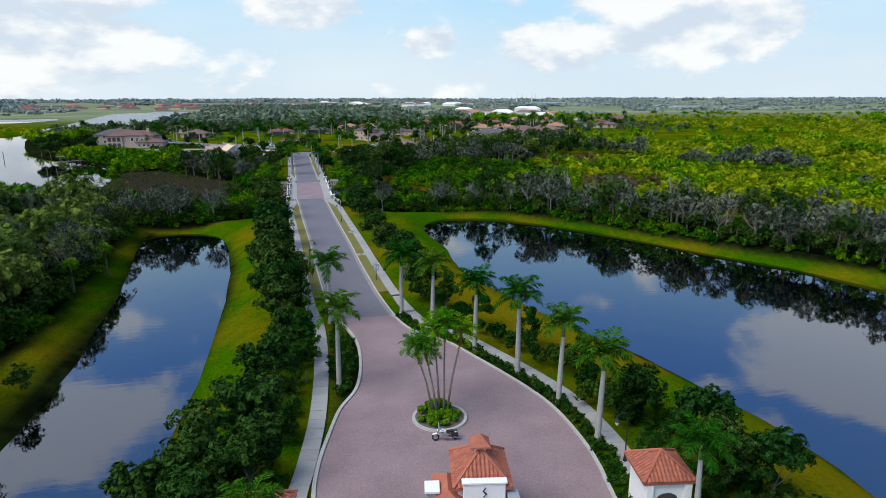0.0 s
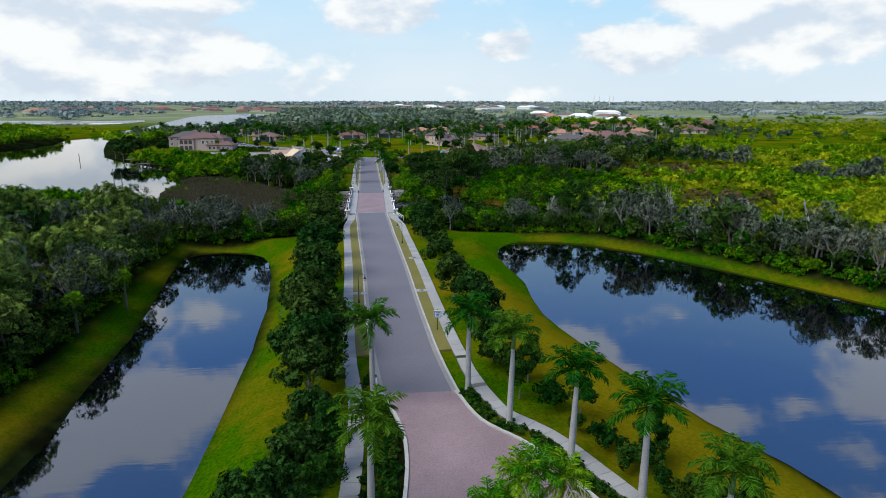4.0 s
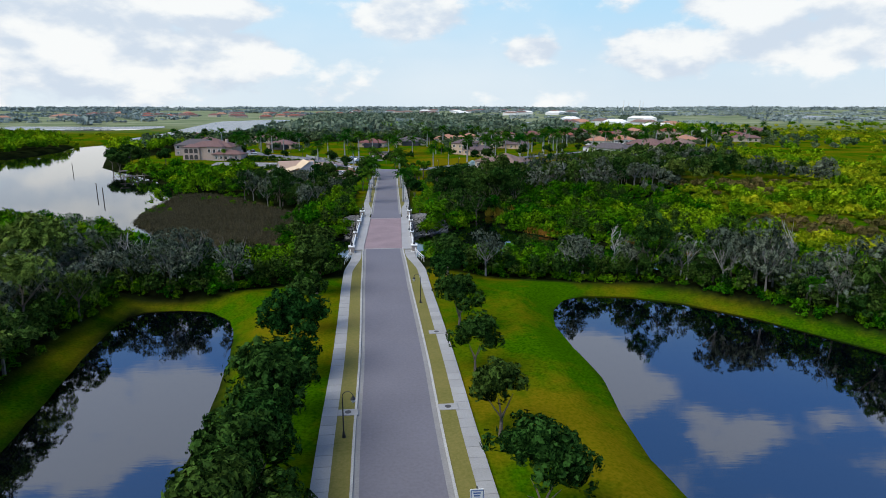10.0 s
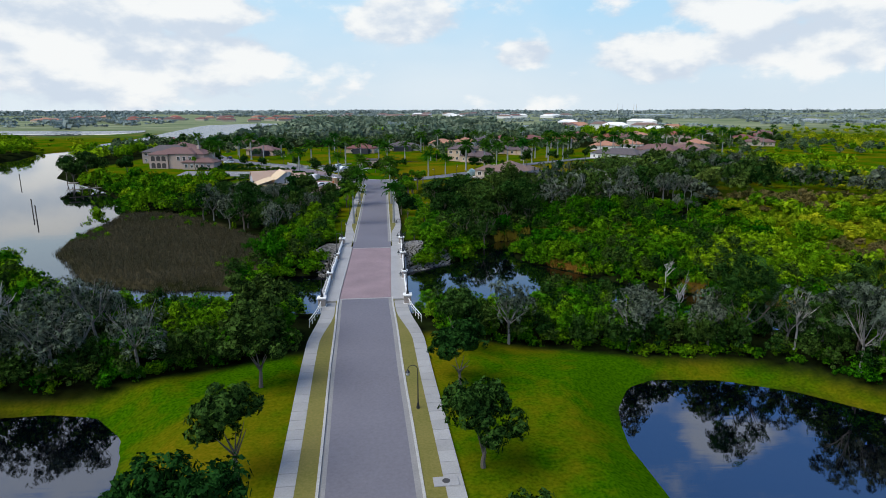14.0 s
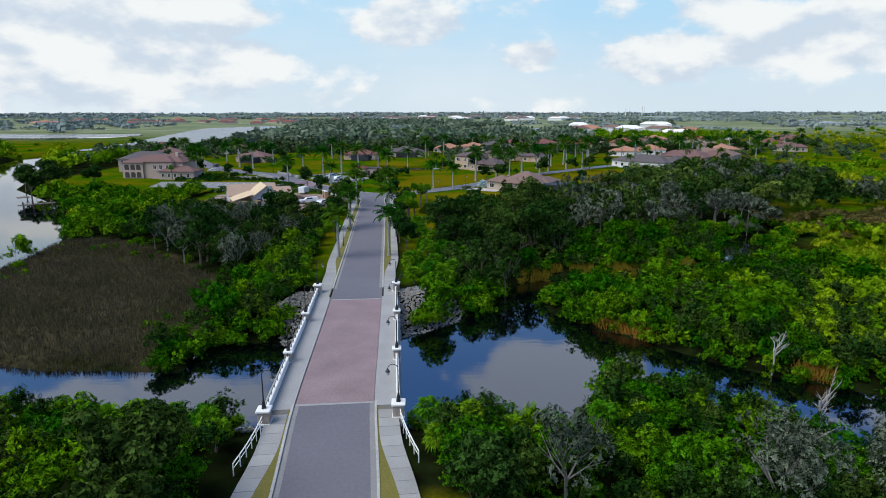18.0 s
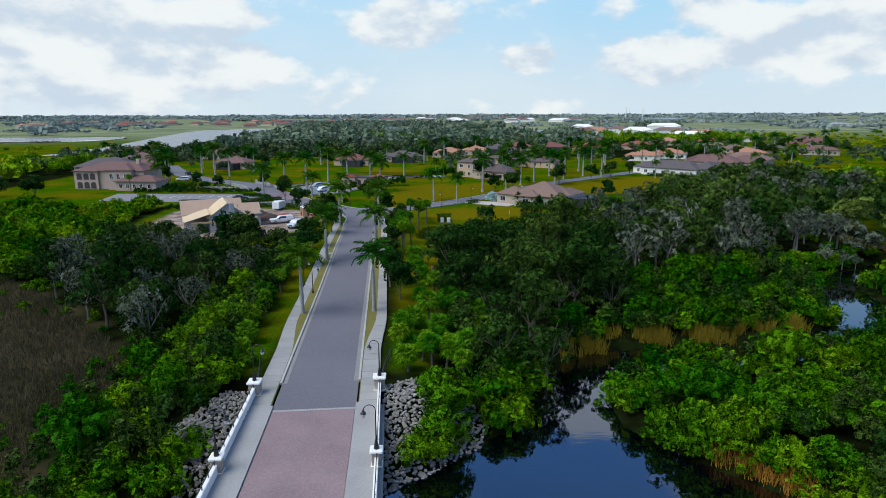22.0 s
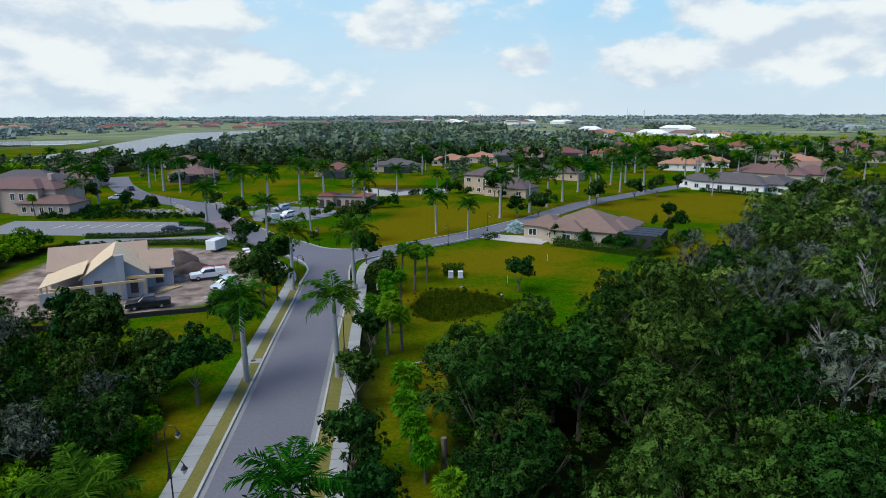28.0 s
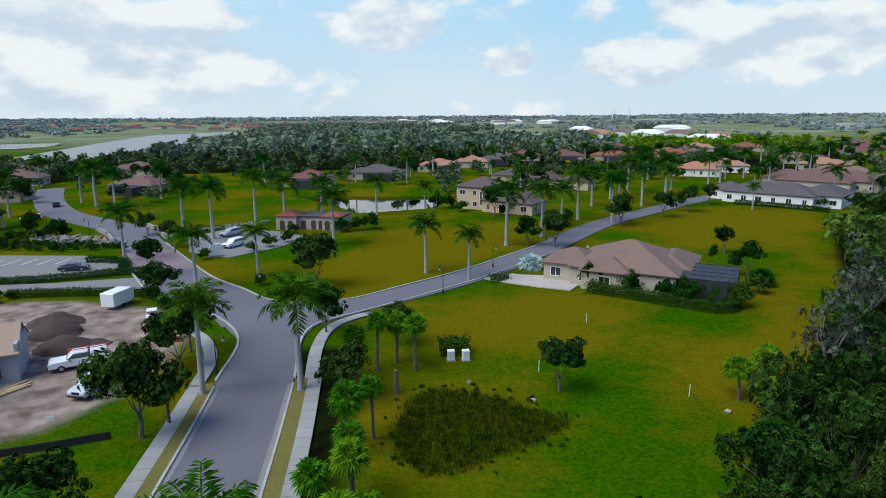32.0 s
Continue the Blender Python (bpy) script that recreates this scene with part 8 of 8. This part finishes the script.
def motorcycle(x, y, turn):
    e = thing("motorcycle", "silver and black touring motorcycle with a windscreen on its stand", "motorcycle", pose(x, y, 0.03, 6, 0, turn))
    for px, r in ((-0.8, 0.31), (0.82, 0.33)):
        ring = [(px + math.cos(a) * (r - 0.07), 0, r + math.sin(a) * (r - 0.07)) for a in np.linspace(0, 2 * math.pi, 19)]
        w = part("wheel", tube(ring, [0.075] * 19, 8), RUBBER, e)
        part("rim", tube([(px, -0.05, r), (px, 0.05, r)], [r * 0.55, r * 0.55], 14), RIM, w)
    part("engine", box(0.55, 0.36, 0.45, 0.05, 0, 0.28, 0.06), CHROME, e)
    part("fuel_tank", profile([(-0.1, 0.72), (0.5, 0.78), (0.52, 0.95), (0.3, 1.02), (-0.05, 0.9)], 0.34), paint("pearl_white", (0.7, 0.7, 0.72)), e)
    part("seat", profile([(-0.75, 0.7), (-0.05, 0.7), (-0.05, 0.84), (-0.3, 0.8), (-0.7, 0.92)], 0.34), surf("black_leather", (0.02, 0.02, 0.02), (0.012, 0.012, 0.012), 0.6, 4), e)
    part("rear_fender", profile([(-1.12, 0.45), (-0.95, 0.72), (-0.5, 0.74), (-0.5, 0.62), (-0.85, 0.62), (-1.0, 0.42)], 0.2), paint("pearl_white", (0.7, 0.7, 0.72)), e)
    part("front_fender", profile([(0.5, 0.6), (0.8, 0.72), (1.12, 0.6), (1.08, 0.55), (0.8, 0.66), (0.54, 0.55)], 0.18), paint("pearl_white", (0.7, 0.7, 0.72)), e)
    for sy in (-1, 1):
        part("fork", tube([(0.82, sy * 0.1, 0.33), (0.5, sy * 0.1, 1.0)], [0.03, 0.03], 6), CHROME, e)
        part("exhaust", tube([(0.1, sy * 0.2, 0.3), (-0.4, sy * 0.22, 0.26), (-1.15, sy * 0.24, 0.32)], [0.04, 0.05, 0.055], 7), CHROME, e)
        part("saddlebag", box(0.55, 0.2, 0.34, -0.78, sy * 0.26, 0.42, 0.05), BLACK, e)
    part("handlebar", tube([(0.2, -0.42, 1.05), (0.42, -0.2, 1.08), (0.46, 0, 1.04), (0.42, 0.2, 1.08), (0.2, 0.42, 1.05)], [0.02] * 5, 6), CHROME, e)
    part("windscreen", box(0.03, 0.5, 0.5, 0.55, 0, 1.02, 0.01), LENS, e, "clear windscreen")
    part("headlamp", tube([(0.62, 0, 0.92), (0.72, 0, 0.92)], [0.1, 0.1], 12), LENS, e)
    part("frame", tube([(-0.8, 0, 0.32), (-0.3, 0, 0.6), (0.45, 0, 0.75)], [0.04, 0.04, 0.04], 6), BLACK, e)


motorcycle(11.65, 37.4, 175)

# ---- kerbs and sidewalks round the fork ----
for pts, label in (([(-8.9, 291.5), (-9.5, 303), (-14.9, 312.5), (-27, 323.6), (-36, 338)], "w"), ([(-1.1, 291.5), (-2.0, 302.7), (-0.9, 307.7), (2.5, 310.8), (12.5, 318.7), (23.8, 328.6), (37, 342.3)], "e"), ([(42, 356), (33, 346.5), (20.5, 333.2), (9.2, 323.6), (2.7, 318.5), (-4, 317.2), (-9, 319.2), (-14.3, 325.6), (-21.3, 333.7), (-31, 349.5), (-39, 363)], "m")):
    line = smooth_line(pts, 1.0)
    strip("kerb", line, -0.12, 0.14, 0.15, KERB, "pale concrete kerb round the road fork", "kerb", zf=None)
paved(smooth_line([(-10.5, 290.5), (-11.0, 297), (-13.6, 303.6), (-18.5, 309.5)], 1.0), -0.7, 0.7, 0.1, "pale sidewalk slabs curving beside the building site", None)
paved(smooth_line([(0.7, 290.5), (0.2, 299), (0.8, 305.5), (3.0, 309.3), (6.0, 311.6)], 1.0), -0.7, 0.7, 0.1, "pale sidewalk slabs curving to the lane", None)

# ---- bare trees and town planting ----
GREYWOOD = surf("bleached_wood", (0.42, 0.4, 0.37), (0.26, 0.24, 0.22), 0.9, 3, 0.2)


def bare_tree(seed, h=6.5):
    rnd = random.Random(seed)
    p = thing("bare_tree", "leafless pale grey tree with crooked branches", "tree", group="bare trees")
    part("trunk", tube([(0, 0, -0.4), (0.1, 0, h * 0.35), (-0.15, 0.1, h * 0.6)], [0.14, 0.1, 0.06], 6), GREYWOOD, p)
    for k in range(8):
        a = rnd.uniform(0, 6.283)
        z0 = h * rnd.uniform(0.3, 0.6)
        r = h * rnd.uniform(0.14, 0.3)
        p1 = (math.cos(a) * r * 0.5, math.sin(a) * r * 0.5, z0 + h * rnd.uniform(0.12, 0.2))
        p2 = (math.cos(a + 0.4) * r, math.sin(a + 0.4) * r, z0 + h * rnd.uniform(0.24, 0.42))
        bm = tube([(0, 0, z0), p1, p2], [0.06, 0.04, 0.012], 4)
        for j in range(5):
            b, f = a + rnd.uniform(-1.5, 1.5), rnd.uniform(0.0, 0.9)
            q = tuple(u + (v - u) * f for u, v in zip(p1, p2))
            p3 = (q[0] + math.cos(b) * r * 0.35, q[1] + math.sin(b) * r * 0.35, q[2] + h * rnd.uniform(0.03, 0.14))
            bm = tube([q, p3], [0.022, 0.006], 3, bm)
        part("branch", bm, GREYWOOD, p)
    return p


spread([lambda: bare_tree(1), lambda: bare_tree(2)], [(49.1, 252, 1.1), (58, 257, 1.3), (48, 174, 0.75), (82, 118, 1.2), (104, 90, 1.2), (66, 140, 1.2), (-44, 154, 1.1), (60, 139, 1.0), (74, 129, 1.1), (79, 121, 1.0), (89, 108, 1.15), (95, 100, 1.1), (98, 92, 1.1), (70, 133, 1.0), (86, 115, 1.1), (104, 82, 1.1), (52, 146, 1.0), (-38, 148, 1.0), (-50, 147, 1.1), (66, 268, 1.0), (72, 276, 1.1), (44, 160, 0.8)], 11)

rnd = random.Random(31)
HOMES = [(r[0], r[1]) for r in ROW[:27]] + [(120, 404), (152, 430), (176, 446), (35, 405), (-97, 376)]
for hx, hy in HOMES:
    for k in range(5):
        a = rnd.uniform(0, 6.283)
        d = rnd.uniform(13, 19)
        x, y = hx + math.cos(a) * d, hy + math.sin(a) * d
        pa, pb = np.array([x]), np.array([y])
        if any(math.hypot(x - ox, y - oy) < 12.5 for ox, oy in HOMES) or min(float(signed(pa, pb, p)[0]) for p in WATERS) < 1 or min(float(dist_line(pa, pb, [tuple(q) for q in l[::4]], False)[0]) for l in (WEST, EAST)) < 6:
            continue
        kind = rnd.random()
        m = rnd.choice(OAKS) if kind < 0.4 else rnd.choice(ROYALS_NORTH) if kind < 0.6 else rnd.choice(SABALS) if kind < 0.85 else SHRUB
        place(m, x, y, rnd.uniform(0.7, 1.15) * (1.5 if kind >= 0.85 else 1), rnd.uniform(0, 6.28))
rows = []
for k in range(620):
    x, y = rnd.uniform(-150, 330), rnd.uniform(425, 660)
    pa, pb = np.array([x]), np.array([y])
    if any(math.hypot(x - ox, y - oy) < 15 for ox, oy in HOMES) or min(float(signed(pa, pb, p)[0]) for p in WATERS) < 1 or float(dist_line(pa, pb, [tuple(q) for q in WEST[::4]], False)[0]) < 7:
        continue
    if -60 < x < 0 and y < 455 or (60 < x < 190 and y < 470):
        continue
    rows.append((x, y, rnd.uniform(0.5, 1.1)))
plant(rows, [crown(600 + i, 3.4, 5.2, 6, 115, 0.66, 0.7, core=1) for i in range(3)], "garden_trees", "dark green garden trees among the far houses", "trees", L_TOWN, 0.3, 12)

# ---- odds and ends on the lawns ----
e = thing("fallen_log", "bleached fallen log on the lawn", "log", pose(9.6, 259.5, 0.0, 0, 0, 20))
part("log", tube([(-0.9, 0, 0.1), (0, 0.05, 0.12), (0.9, 0, 0.08)], [0.12, 0.11, 0.07], 7), GREYWOOD, e)
for x, y, h in ((9.2, 287.2, 2.4), (11.0, 238.8, 3.0)):
    e = thing("dead_palm_stump", "dark dead palm stump standing in grass", "stump", pose(x, y, -0.1), "palm stumps")
    part("stump", tube([(0, 0, -0.2), (0.05, 0, h * 0.6), (0, 0.05, h)], [0.24, 0.2, 0.23], 8), BARK, e)
for x, y in ((36.8, 284.1), (33.6, 305.5), (24.0, 291.0)):
    e = thing("survey_stake", "thin white survey stake in the lawn", "stake", pose(x, y, -0.15, 3, 0, 0), "survey stakes")
    part("stake", box(0.07, 0.05, 1.3, 0, 0, 0), WHITE, e)
for k, (x, y) in enumerate(((38.8, 280.8), (22.0, 284.6), (16.5, 289.0))):
    o = new("pale_stone", RUBBLE[k])
    o.matrix_world = Matrix.Translation((x, y, -0.05)) @ Matrix.Scale(0.7, 4)
    tagged(o, "pale loose stone lying on the lawn", "stone", "loose stones")
e = thing("white_post", "short white marker post beside the sidewalk", "post", pose(3.5, 288.6, -0.1))
part("post", tube([(0, 0, 0), (0, 0, 1.1), (0, 0, 1.2)], [0.12, 0.12, 0.04], 8), WHITE, e)
e = thing("white_trailer", "white trailer parked behind the trees", "trailer", pose(-56, 118, -0.1, 0, 0, 10))
part("body", box(6.5, 2.4, 2.6, 0, 0, 0.6, 0.08), PW, e)
for sx in (-1.2, 1.2):
    part("wheel", tube([(sx, -1.2, 0.4), (sx, 1.2, 0.4)], [0.4, 0.4], 14), RUBBER, e)
